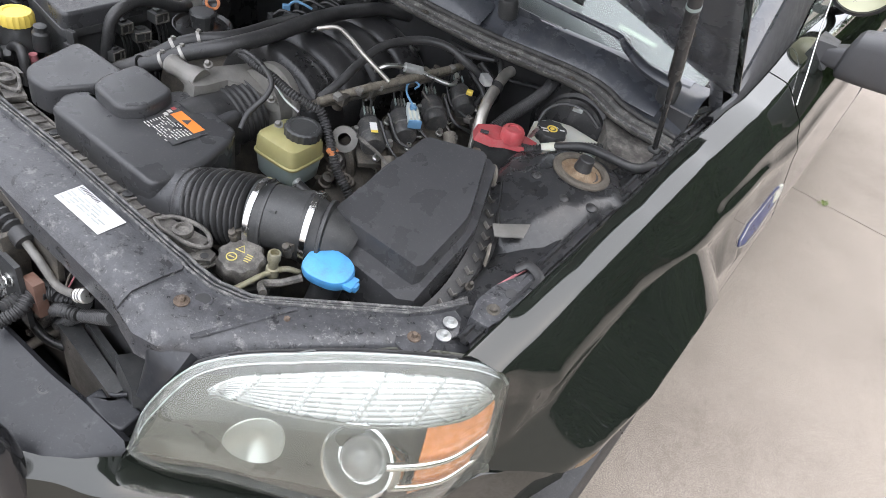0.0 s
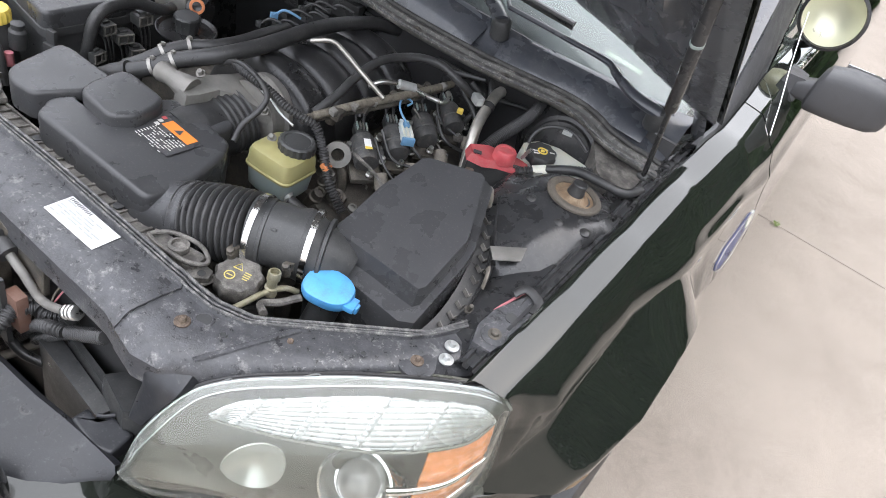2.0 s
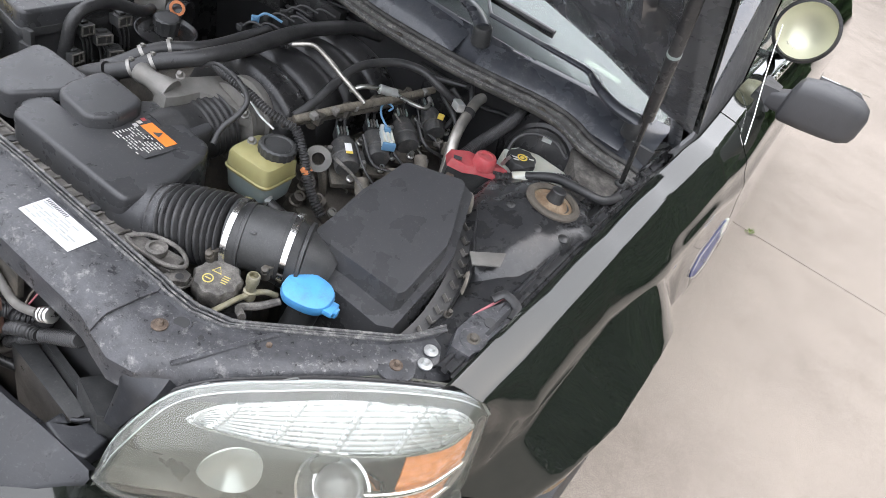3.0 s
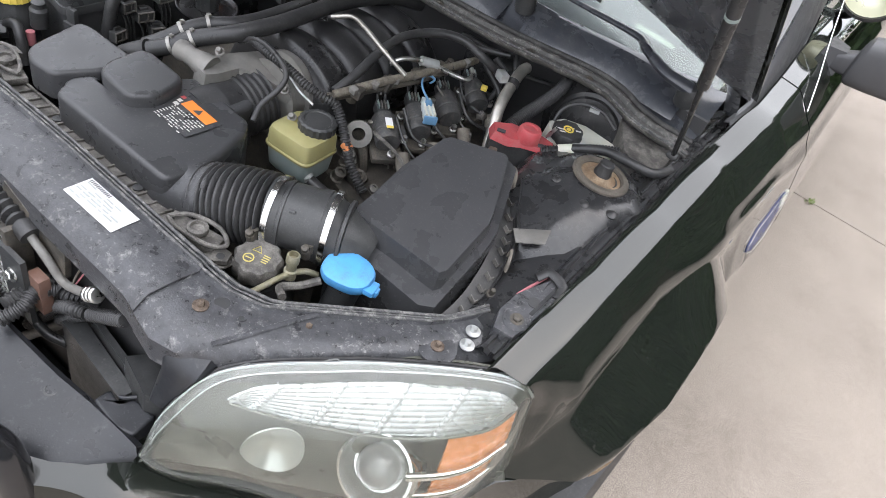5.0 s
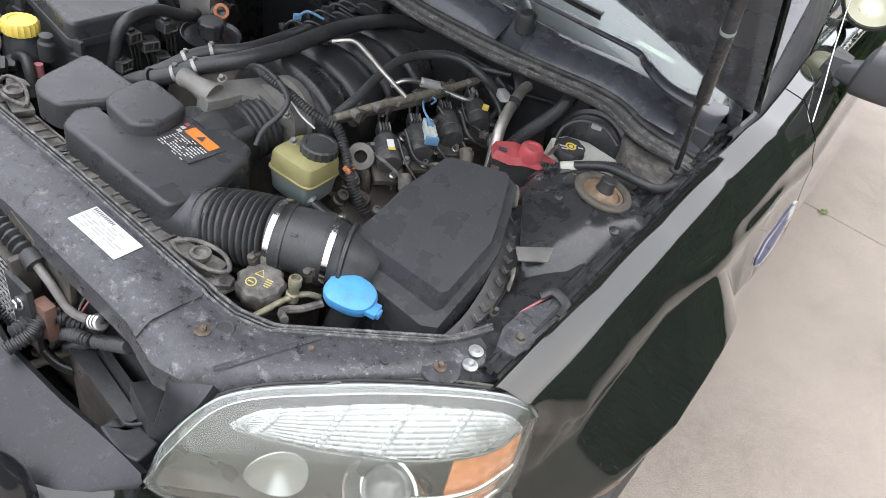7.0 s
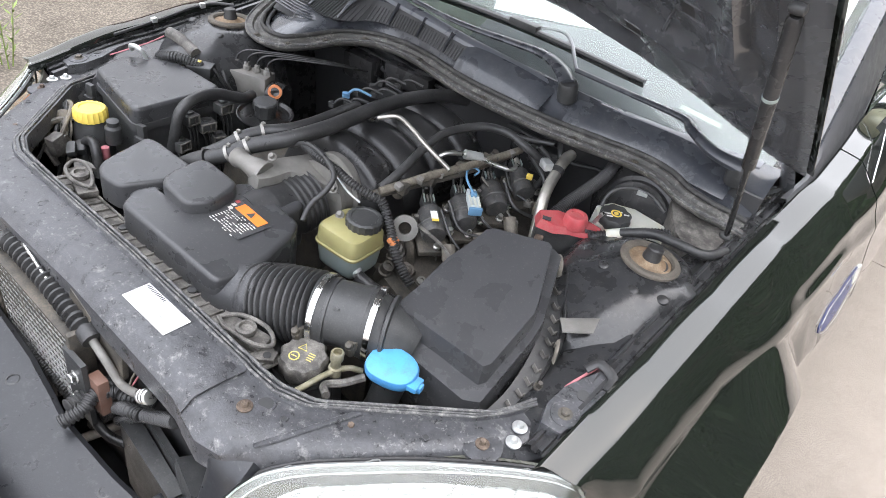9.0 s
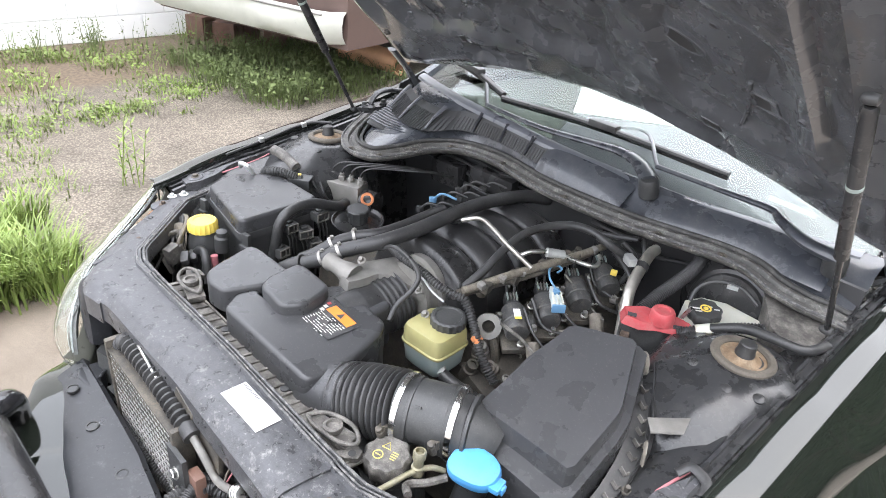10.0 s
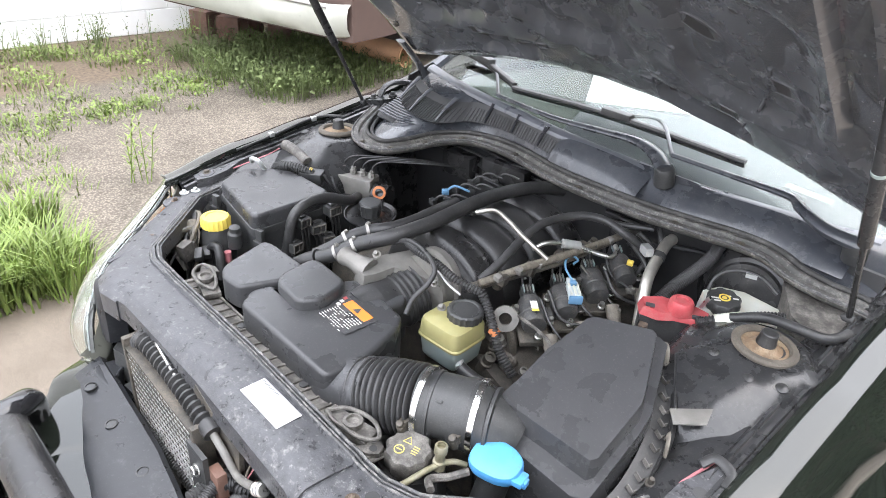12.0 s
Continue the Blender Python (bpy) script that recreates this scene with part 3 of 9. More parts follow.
bm = B()
sheet(bm, [[ws(-0.66 + 1.32 * i / 16, v / 6) for v in range(7)] for i in range(17)], 0.005)
windscreen = part("windscreen", bm, "glass", car, "sloping windscreen glass reflecting pale sky")
windscreen.visible_shadow = False
for s in (1, -1):
    bm = B()
    rows = []
    for k in range(9):
        v = k / 8
        a = Vector(ws(s * 0.66, v))
        rows.append([a + Vector(o) for o in ((s * -0.012, 0.005, -0.004), (s * -0.006, -0.006, 0.008), (s * 0.010, -0.002, 0.011), (s * 0.026, 0.004, 0.008), (s * 0.030, 0.010, 0.0))])
    sheet(bm, rows, 0.003)
    part("windscreen_moulding", bm, "cowl", car, "grey plastic strip along the windscreen edge")
    bm = B()
    rows = []
    for k in range(25):
        y = 1.385 + 1.0 * k / 24
        v = max(0.0, (y - 1.475) / 0.92)
        top = Vector(ws(s * 0.66, v)) + Vector((s * 0.030, 0.008, 0.002))
        if y < 1.475:
            top = Vector((s * (0.690 - 0.01 * (1.475 - y) / 0.09), y, top.z - 0.02 * (1.475 - y) / 0.09))
        foot = Vector((s * (spline1(IN_X, min(y, 1.9)) - 0.003), y, spline1(IN_Z, min(y, 1.9)) - 0.006))
        if y > 1.88:
            w_ = (y - 1.88) / 0.5
            foot = foot.lerp(top + Vector((s * 0.035, 0.02, -0.05)), min(1.0, w_ * 2.0))
        rows.append([foot + Vector((0, 0, -0.02)), foot, foot.lerp(top, 0.35) + Vector((s * 0.006, 0, 0.004)), foot.lerp(top, 0.75) + Vector((s * 0.006, 0, 0.006)), top])
    sheet(bm, rows, 0.003)
    part("windscreen_pillar", bm, "mirror_cap", car, "matt black pillar foot beside the fender")
bm = B()
sheet(bm, [[(x, 2.32 + 1.5 * v + 0.02 * (1 - (x / 0.55) ** 2), 1.44 + 0.05 * math.sin(v * 3.1) + 0.03 * (1 - (x / 0.55) ** 2)) for v in (0, 0.2, 0.4, 0.6, 0.8, 1)] for x in (-0.55, -0.4, -0.2, 0, 0.2, 0.4, 0.55)], 0.003)
part("roof", bm, "paint", car)
bm = B()
sheet(bm, [[(x, 1.37 + 0.14 * (x / 0.6) ** 2 + 0.6 * v, 0.955 - 0.05 * v * v - 0.02 * (x / 0.6) ** 2) for v in (0, 0.3, 0.6, 1)] for x in (-0.62, -0.4, -0.2, 0, 0.2, 0.4, 0.62)], 0.01)
part("dashboard", bm, "dash", car, "grey dashboard top seen through the windscreen")
bm = B()
prism(bm, [(-0.72, 2.05), (0.72, 2.05), (0.72, 3.9), (-0.72, 3.9)], 0.25, 0.80)
part("cabin_floor", bm, "dark", car)
# added panels that keep bright sky from showing through the cabin
bm = B()
prism(bm, [(-0.62, 2.50), (0.62, 2.50), (0.62, 2.58), (-0.62, 2.58)], 0.80, 1.36)
prism(bm, [(-0.62, 2.05), (-0.58, 2.05), (-0.52, 2.50), (-0.56, 2.50)], 0.80, 1.30)
part("cabin_backing", bm, "dash", car, "plain grey panels added to block the sky behind the windscreen")

# ---- bonnet ----
HINGE_Y, HINGE_Z, OPEN = 1.405, 1.005, radians(43)

def hood_pt(x, u, drop=0.0):
    """A point of the raised bonnet: x across, u metres forward of its rear edge, drop below the skin."""
    x *= 1 - 0.07 * u
    q = max(0.0, 1 - (x / 0.70) ** 2) ** 1.25
    arc, back = 0.082 * q - 0.022 * x, 0.060 * q
    a = u + back
    h = arc - drop - 0.05 * (u / 1.1) ** 2
    return (x, HINGE_Y - a * math.cos(OPEN) + h * math.sin(OPEN), HINGE_Z + a * math.sin(OPEN) + h * math.cos(OPEN))

bonnet = thing("bonnet", (0, HINGE_Y, HINGE_Z), "raised black car bonnet showing its dusty pressed inner frame", "bonnet")
bm = B()
sheet(bm, [[hood_pt(-0.71 + 1.42 * i / 20, 1.13 * j / 14, 0.0) for j in range(15)] for i in range(21)], 0.0015)
part("outer_skin", bm, "paint", bonnet)
bm = B()
nx, nu = 90, 72
# pressed pockets of the inner frame: centre, half sizes, slant
POCKETS = [(-0.40, 0.36, 0.135, 0.17, 0.10), (0.40, 0.36, 0.135, 0.17, -0.10), (0.0, 0.47, 0.155, 0.28, 0.0), (-0.36, 0.74, 0.15, 0.13, 0.18), (0.36, 0.74, 0.15, 0.13, -0.18),
           (-0.60, 0.52, 0.030, 0.30, 0.0), (0.60, 0.52, 0.030, 0.30, 0.0), (-0.26, 0.10, 0.10, 0.035, 0.0), (0.26, 0.10, 0.10, 0.035, 0.0), (0.0, 0.92, 0.30, 0.06, 0.0)]
def inner(x, u):
    d = 0.032
    for cx, cu, rx, ru, sl in POCKETS:
        q = ((abs(x - cx + sl * (u - cu)) / rx) ** 4 + (abs(u - cu) / ru) ** 4) ** 0.25
        d -= 0.022 * max(0.0, min(1.0, (1.06 - q) * 6))
    w_ = max(0.0, 1 - ((x + 0.12) / 0.42) ** 4) * max(0.0, 1 - ((u - 0.42) / 0.34) ** 4)
    q = 2 * math.pi / 0.085
    d += 0.0028 * w_ * (math.cos(q * u) + math.cos(q * (0.866 * x + 0.5 * u)) + math.cos(q * (0.866 * x - 0.5 * u)))
    e = min(0.70 - abs(x), u, 1.12 - u)
    return max(0.006, d) - 0.026 * max(0.0, 1 - e / 0.06) + 0.0025 * noise.noise((x * 9, u * 9, 0))
sheet(bm, [[hood_pt(-0.70 + 1.40 * i / nx, 0.005 + 1.115 * j / nu, inner(-0.70 + 1.40 * i / nx, 0.005 + 1.115 * j / nu)) for j in range(nu + 1)] for i in range(nx + 1)], -0.001)
panel = part("inner_panel", bm, "hood_in", bonnet, "dark pressed inner panel with dusty ribs")
def hood_hole(cx, cu, rx, ru, n, sq, name="panel_hole_shade", mt="dark", rot=0.0):
    """An opening in the inner panel: shallow rim, shade painted as a dark face."""
    d = inner(cx, cu)
    def pt(k, sc, dd):
        a = 2 * math.pi * (k + 0.5) / n
        c, s_ = math.cos(a), math.sin(a)
        px = rx * sc * abs(c) ** sq * (1 if c > 0 else -1)
        pu = ru * sc * abs(s_) ** sq * (1 if s_ > 0 else -1)
        return hood_pt(cx + px * math.cos(rot) - pu * math.sin(rot), cu + px * math.sin(rot) + pu * math.cos(rot), d + dd)
    bm = B()
    A = [bm.verts.new(pt(k, 1.0, 0.0012)) for k in range(n)]
    bm.faces.new(A)
    part(name, bm, mt, panel, smooth=False)
    bm = B()
    R = [[bm.verts.new(pt(k, sc, dd)) for k in range(n)] for sc, dd in ((1.16, -0.002), (1.10, 0.0030), (1.0, 0.0030), (0.97, 0.0))]
    for p_, q_ in zip(R, R[1:]):
        for k in range(n):
            bm.faces.new((p_[k], p_[(k + 1) % n], q_[(k + 1) % n], q_[k]))
    part("hole_rim", bm, "hood_in", panel)
for s in (1, -1):
    hood_hole(s * 0.462, 0.30, 0.026, 0.021, 4, 0.55, rot=0.1 * s)
    hood_hole(s * 0.315, 0.37, 0.042, 0.022, 24, 1.0, rot=-0.25 * s)
    hood_hole(s * 0.545, 0.36, 0.006, 0.005, 12, 1.0)
    hood_hole(s * 0.50, 0.235, 0.010, 0.006, 14, 1.0)
    hood_hole(s * 0.335, 0.16, 0.020, 0.014, 4, 0.55)
    hood_hole(s * 0.40, 0.46, 0.008, 0.006, 14, 1.0)
    hood_hole(s * 0.25, 0.30, 0.007, 0.005, 14, 1.0)
    hood_hole(s * 0.14, 0.13, 0.016, 0.009, 4, 0.6)
    hood_hole(s * 0.27, 0.56, 0.009, 0.006, 14, 1.0)
    bm = B()
    sweep(bm, [Vector(hood_pt(s * x, u, inner(s * x, u) + 0.002)) for x, u in ((0.36, 0.13), (0.40, 0.20), (0.425, 0.27), (0.44, 0.345))], 0.0035, 8)
    part("pressed_rib", bm, "hood_in", panel)
    # hinge under the rear corner
    bm = B()
    pts = [Vector((s * 0.675, 1.44, 0.93)), Vector((s * 0.665, 1.40, 0.985)), Vector((s * 0.645, 1.345, 1.035)), Vector((s * 0.635, 1.30, 1.075))]
    sweep(bm, smooth_path(pts, 5), 0.016, 8, flat=0.35)
    part("hinge_arm", bm, "hood_in", bonnet, "dusty hinge arm")
    bolt("hinge_bolt", hood_pt(s * 0.62, 0.18, inner(s * 0.62, 0.18)), 0.007, "grime", bonnet, (0, -0.68, -0.73), 0.007, 1.5)

# ---- front bumper and grille panel ----
bm = B()
rows = []
for i in range(25):
    x = -0.374 + 0.748 * i / 24
    q = (x / 0.42) ** 2
    yb = spline1([(-0.38, 0.322), (-0.30, 0.319), (-0.20, 0.314), (-0.08, 0.308), (0.0, 0.298), (0.08, 0.287), (0.20, 0.289), (0.30, 0.297), (0.38, 0.300)], x)
    yf = spline1([(-0.376, 0.268), (-0.34, 0.262), (-0.308, 0.252), (-0.215, 0.228), (-0.127, 0.203), (0.0, 0.180), (0.15, 0.172), (0.255, 0.189), (0.297, 0.204), (0.335, 0.233), (0.356, 0.258), (0.376, 0.290)], x)
    rows.append([(x, yb - 0.002, 0.590), (x, yb, 0.613), (x, yb - 0.006, 0.619), (x, yb + (yf - yb) * 0.5, 0.614 - 0.004 * q), (x, yf + 0.006, 0.607 - 0.006 * q), (x, yf, 0.603 - 0.006 * q), (x, yf - 0.002, 0.585), (x, yf + 0.01, 0.55)])
sheet(bm, rows, 0.003)
grille = part("grille_panel", bm, "panel", car, "scuffed matt black plastic panel over the grille")
for cx, cy in ((-0.179, 0.266), (-0.039, 0.265), (0.112, 0.266), (0.229, 0.268), (-0.30, 0.272)):
    bm = B()
    lathe(bm, [(0.0115, -0.004), (0.0115, 0.0015), (0.0085, 0.0025), (0.0085, 0.001), (0.003, 0.001)], (cx, cy, 0.6175), (0, -0.05, 1), 20)
    part("push_clip", bm, "plastic", grille)

NOSE = [(0.0, 0.060), (0.20, 0.100), (0.38, 0.222), (0.50, 0.318), (0.64, 0.440), (0.70, 0.528), (0.74, 0.594), (0.768, 0.640), (0.80, 0.685), (0.835, 0.731), (0.850, 0.753), (0.868, 0.785)]
NOSE_Z = [(0, 0.585), (0.34, 0.598), (0.40, 0.592), (0.50, 0.548), (0.64, 0.525), (0.70, 0.545), (0.735, 0.586), (0.868, 0.596)]
bm = B()
rows = []
for i in range(113):
    x = -0.852 + 1.704 * i / 112
    ax_ = abs(x)
    y, zt = spline1(NOSE, ax_), spline1(NOSE_Z, ax_)
    e = 0.004
    dy = (spline1(NOSE, ax_ + e) - spline1(NOSE, max(0, ax_ - e))) / (2 * e) * (1 if x >= 0 else -1)
    n = Vector((dy, -1, 0)).normalized()
    tuck_ = max(0.0, min(1.0, (ax_ - 0.70) / 0.06))
    side_ = 1.0 - 0.85 * max(0.0, min(1.0, (ax_ - 0.60) / 0.14))
    rows.append([(x + n.x * (off - 0.010 * tuck_), y + n.y * (off - 0.010 * tuck_), z) for off, z in ((-0.115, zt + 0.004 if ax_ < 0.37 else zt + 0.002), (-0.06, zt + 0.006 if ax_ < 0.37 else zt + 0.004), (-0.03, zt + 0.002), (-0.012, zt + 0.001), (0.0, zt - 0.004), (0.008 * side_, zt - 0.03), (0.022 * side_, zt - 0.09), (0.030 * side_, 0.42), (0.022 * side_, 0.34), (-0.01, 0.24), (-0.06, 0.20))])
sheet(bm, rows, 0.003)
part("front_bumper", bm, "paint", car, "glossy black front bumper skin")

# ---- radiator support ----
support = thing("radiator_support", (0, 0.42, 0.78), "dusty black radiator support panel with bolts across the engine bay front", "radiator support")
F_EDGE = [(0, 0.372), (0.27, 0.366), (0.345, 0.350), (0.385, 0.360), (0.431, 0.395), (0.496, 0.462), (0.603, 0.592), (0.650, 0.665)]
R_EDGE = [(0, 0.462), (0.274, 0.458), (0.36, 0.462), (0.409, 0.480), (0.496, 0.568), (0.577, 0.649), (0.585, 0.672), (0.600, 0.715)]

def edge(knots, t):
    """A point of an edge by its share t of the length, 0 at the middle of the car."""
    k = t * (len(knots) - 1)
    i = min(int(k), len(knots) - 2)
    f = k - i
    return Vector(knots[i]).lerp(Vector(knots[i + 1]), f)

def support_z(t):
    return 0.802 - 0.012 * max(0, t - 0.35)

def support_rows(t0, t1, n, lift, s):
    rows = []
    for k in range(n + 1):
        t = t0 + (t1 - t0) * k / n
        f, r = edge(F_EDGE, t), edge(R_EDGE, t)
        z = support_z(t) + lift
        d = (r - f).normalized()
        def p(w, dz):
            q = f.lerp(r, w)
            return (s * q.x, q.y, z + dz)
        low = f - d * 0.012
        rows.append([(s * low.x, low.y, z - 0.060), (s * low.x, low.y, z - 0.018), p(0.03, -0.004), p(0.10, 0), p(0.5, 0.002), p(0.80, 0), p(0.83, 0.006), p(0.88, 0.006), p(0.90, 0.000), p(0.93, 0.0), p(0.95, 0.005), p(1.0, 0.003), p(1.02, -0.03)])
    return rows

bm = B()
rows = support_rows(0.0, 0.20, 8, 0.004, -1)[::-1] + support_rows(0.0, 0.20, 8, 0.004, 1)[1:]
sheet(bm, rows, 0.003)
part("centre_panel", bm, "support", support, "dust-stained black plastic centre panel")
for s in (1, -1):
    bm = B()
    sheet(bm, support_rows(0.19, 1.0, 26, 0.0, s), 0.003)
    part("end_panel", bm, "support", support, "dust-stained black panel end behind the headlight")


# ---- engine bay shell ----
bay = thing("engine_bay", (0, 1.0, 0.3), "dark painted engine bay shell with inner wings and bulkhead", "engine bay", kind="structure")
RAIL_X = [(0.68, 0.607), (0.84, 0.612), (1.05, 0.640), (1.27, 0.655), (1.45, 0.66)]
for s in (1, -1):
    bm = B()
    rows = []
    for k in range(27):
        y = 0.64 + 0.84 * k / 26
        xi, zi = spline1(IN_X, y), spline1(IN_Z, y)
        xr = spline1(RAIL_X, y)
        bump = math.exp(-((y - 1.05) / 0.16) ** 2)
        dent = [0.006 * noise.noise((y * 13, j * 1.7, 2.0)) for j in range(4)]
        rows.append([(s * (xi - 0.004), y, zi - 0.010), (s * (xi - 0.005), y, zi - 0.024), (s * (xi - 0.012), y, zi - 0.024), (s * (xi - 0.013), y, zi - 0.016),
                     (s * (xi - 0.019), y, zi - 0.016), (s * (xi - 0.020), y, zi - 0.026), (s * (xi - 0.028), y, zi - 0.026), (s * (xi - 0.029), y, zi - 0.019), (s * (xi - 0.034), y, zi - 0.020),
                     (s * (xi - 0.040), y, zi - 0.032 + 0.5 * dent[0]), (s * (xr - 0.01), y, zi - 0.040 + dent[1]), (s * (xr - 0.035), y, zi - 0.060 + 0.03 * bump + dent[2]), (s * (xr - 0.055), y, zi - 0.12 + 0.04 * bump + dent[3]),
                     (s * (xr - 0.075), y, 0.66), (s * (xr - 0.10), y, 0.45), (s * (xr - 0.10), y, 0.25)])
    sheet(bm, rows, 0.002)
    part("inner_wing", bm, "paint_in", bay, "dusty black painted inner wing")
    # strut tower
    bm = B()
    rings = []
    for r, z, sq in ((0.020, 0.878, 0), (0.064, 0.877, 0), (0.076, 0.873, 0.0), (0.092, 0.864, 0.0), (0.108, 0.850, 0.1), (0.124, 0.828, 0.3), (0.136, 0.800, 0.4), (0.148, 0.74, 0.5), (0.158, 0.60, 0.6), (0.162, 0.40, 0.6)):
        ring = []
        for k in range(40):
            a = 2 * math.pi * k / 40
            sup = (abs(math.cos(a)) ** 4 + abs(math.sin(a)) ** 4) ** -0.25
            rr = r * (1 + sq * (sup - 1) * 0.6)
            front = 1 + 0.62 * max(0, -math.sin(a)) * min(1, max(0, (r - 0.075) / 0.05)) - 0.30 * max(0, math.sin(a)) * min(1, max(0, (r - 0.075) / 0.04))
            ring.append(bm.verts.new((s * (0.585 - 0.012 * (r > 0.1)) + rr * math.cos(a) * 1.0, 1.05 + rr * math.sin(a) * front, z - 0.012 * max(0, math.sin(a)) * (0.09 < r < 0.13) + (0.012 * noise.noise((a * 2.2, r * 30, 1.0)) + 0.004 * noise.noise((a * 6, r * 60, 4.0)) if r > 0.09 else 0))))
        rings.append(ring)
    for a, b in zip(rings, rings[1:]):
        for k in range(40):
            bm.faces.new((a[k], a[(k + 1) % 40], b[(k + 1) % 40], b[k]))
    bm.faces.new(rings[0][::-1])
    tower = part("strut_tower", bm, "paint_in", bay, "dusty black painted strut tower")
    bm = B()
    lathe(bm, [(0.048, -0.002), (0.0525, 0.002), (0.0525, 0.006), (0.049, 0.0095), (0.041, 0.0095), (0.0375, 0.006), (0.0375, 0.002)], (s * 0.585, 1.05, 0.877), (0.05 * s, 0.02, 1), 36)
    part("rubber_ring", bm, "ringrub", tower, "dusty brown rubber mount ring")
    bm = B()
    lathe(bm, [(0.0395, 0.001), (0.038, 0.0035), (0.030, 0.002), (0.024, 0.004), (0.018, 0.009), (0.006, 0.010)], (s * 0.585, 1.05, 0.877), (0.05 * s, 0.02, 1), 30)
    part("mount_plate", bm, "plate", tower, "rusty mount plate")
    bm = B()
    lathe(bm, [(0.016, 0.0), (0.016, 0.008), (0.0145, 0.012), (0.0140, 0.024), (0.012, 0.026)], (s * 0.585, 1.05, 0.883), (0.05 * s, 0.02, 1), 18)
    part("nut_cap", bm, "rubber", tower, "black nut cap")
    bm = B()
    prism(bm, [(s * 0.640, 1.275), (s * 0.686, 1.275), (s * 0.694, 1.46), (s * 0.640, 1.46)], 0.86, lambda x, y: 0.885 + 0.10 * (y - 1.275))
    base = part("hinge_base", bm, "paint_in", bay, "dusty hinge base plate", bevel=0.004)
    bm = B()
    lathe(bm, [(0.024, 0.0), (0.024, 0.008), (0.019, 0.010), (0.015, 0.010), (0.014, 0.002), (0.006, 0.002)], (s * 0.665, 1.335, 0.889), (0, -0.1, 1), 26)
    part("hinge_grommet", bm, "rubber", base)
    for hx, hy in ((0.655, 1.375), (0.678, 1.385), (0.66, 1.425)):
        bolt("hinge_nut", (s * hx, hy, 0.885 + 0.10 * (hy - 1.275)), 0.006, "grime", base, (0, -0.1, 1), 0.008, 1.8)
    for a, b2 in ((0.535, 0.985), (0.60, 0.965), (0.645, 0.985)):
        bm = B()
        lathe(bm, [(0.010, 0), (0.010, 0.003), (0.006, 0.006)], (s * a, b2, 0.868), (0, -0.2, 1), 14)
        part("grommet", bm, "rubber", tower)

bm = B()
prism(bm, [(-0.62, 0.36), (0.62, 0.36), (0.62, 1.32), (-0.62, 1.32)], 0.20, 0.32)
part("under_tray", bm, "dark", bay)
bm = B()
sheet(bm, [[(x, 1.335, z) for z in (0.25, 0.5, 0.75, 0.90, 0.935)] for x in (-0.66, -0.3, 0, 0.3, 0.66)], 0.01)
part("bulkhead", bm, "dark", bay, "dark bulkhead with sound deadening")
for x0, x1, z, r in ((-0.46, -0.02, 0.862, 0.007), (-0.44, -0.06, 0.838, 0.005), (-0.47, -0.10, 0.815, 0.008), (-0.40, 0.02, 0.780, 0.006), (0.10, 0.40, 0.84, 0.007)):
    bm = B()
    sweep(bm, smooth_path([Vector((x0 + (x1 - x0) * k / 5, 1.318 - 0.012 * (k % 2), z + 0.006 * math.sin(k * 1.7))) for k in range(6)], 5), r, 8, flat=0.7)
    part("bulkhead_rib", bm, "plastic", bay)
for c, sz in (((-0.36, 1.295, 0.805), (0.10, 0.05, 0.07)), ((-0.20, 1.300, 0.835), (0.14, 0.04, 0.05)), ((0.20, 1.295, 0.80), (0.12, 0.05, 0.09))):
    bm = B()
    box(bm, c, sz, (4, 0, 6))
    part("deadening_pad", bm, "gloss", bay, "black sound-deadening pad", bevel=0.012)

# ---- cowl ----
cowl = thing("cowl_panel", (0, 1.25, 0.93), "grey-black plastic cowl panel with rubber seal below the windscreen", "cowl")
LIP = [(-0.66, 1.22, 0.895), (-0.585, 1.105, 0.890), (-0.52, 1.045, 0.889), (-0.45, 1.024, 0.889), (-0.385, 1.048, 0.890), (-0.350, 1.120, 0.894), (-0.328, 1.195, 0.900), (-0.270, 1.238, 0.908), (-0.16, 1.232, 0.919), (0.0, 1.186, 0.930), (0.12, 1.176, 0.934), (0.25, 1.182, 0.936), (0.354, 1.208, 0.934), (0.423, 1.233, 0.930), (0.477, 1.242, 0.925), (0.531, 1.230, 0.915), (0.589, 1.232, 0.907), (0.635, 1.246, 0.900), (0.668, 1.255, 0.893)]
lip_path = smooth_path(LIP, 5)

def lip_off(k, back, up):
    """A point beside the cowl's front edge: back towards the glass and up."""
    a, b = lip_path[max(0, k - 1)], lip_path[min(len(lip_path) - 1, k + 1)]
    d = (b - a).normalized()
    return lip_path[k] + Vector((-d.y, d.x, 0)).normalized() * back + Vector((0, 0, up))
LK = range(len(lip_path))
bm = B()
rows = []
def base_of(p):
    return Vector(ws(max(-0.655, min(0.655, p.x)), 0.0)) + Vector((0, -0.004, 0.002))
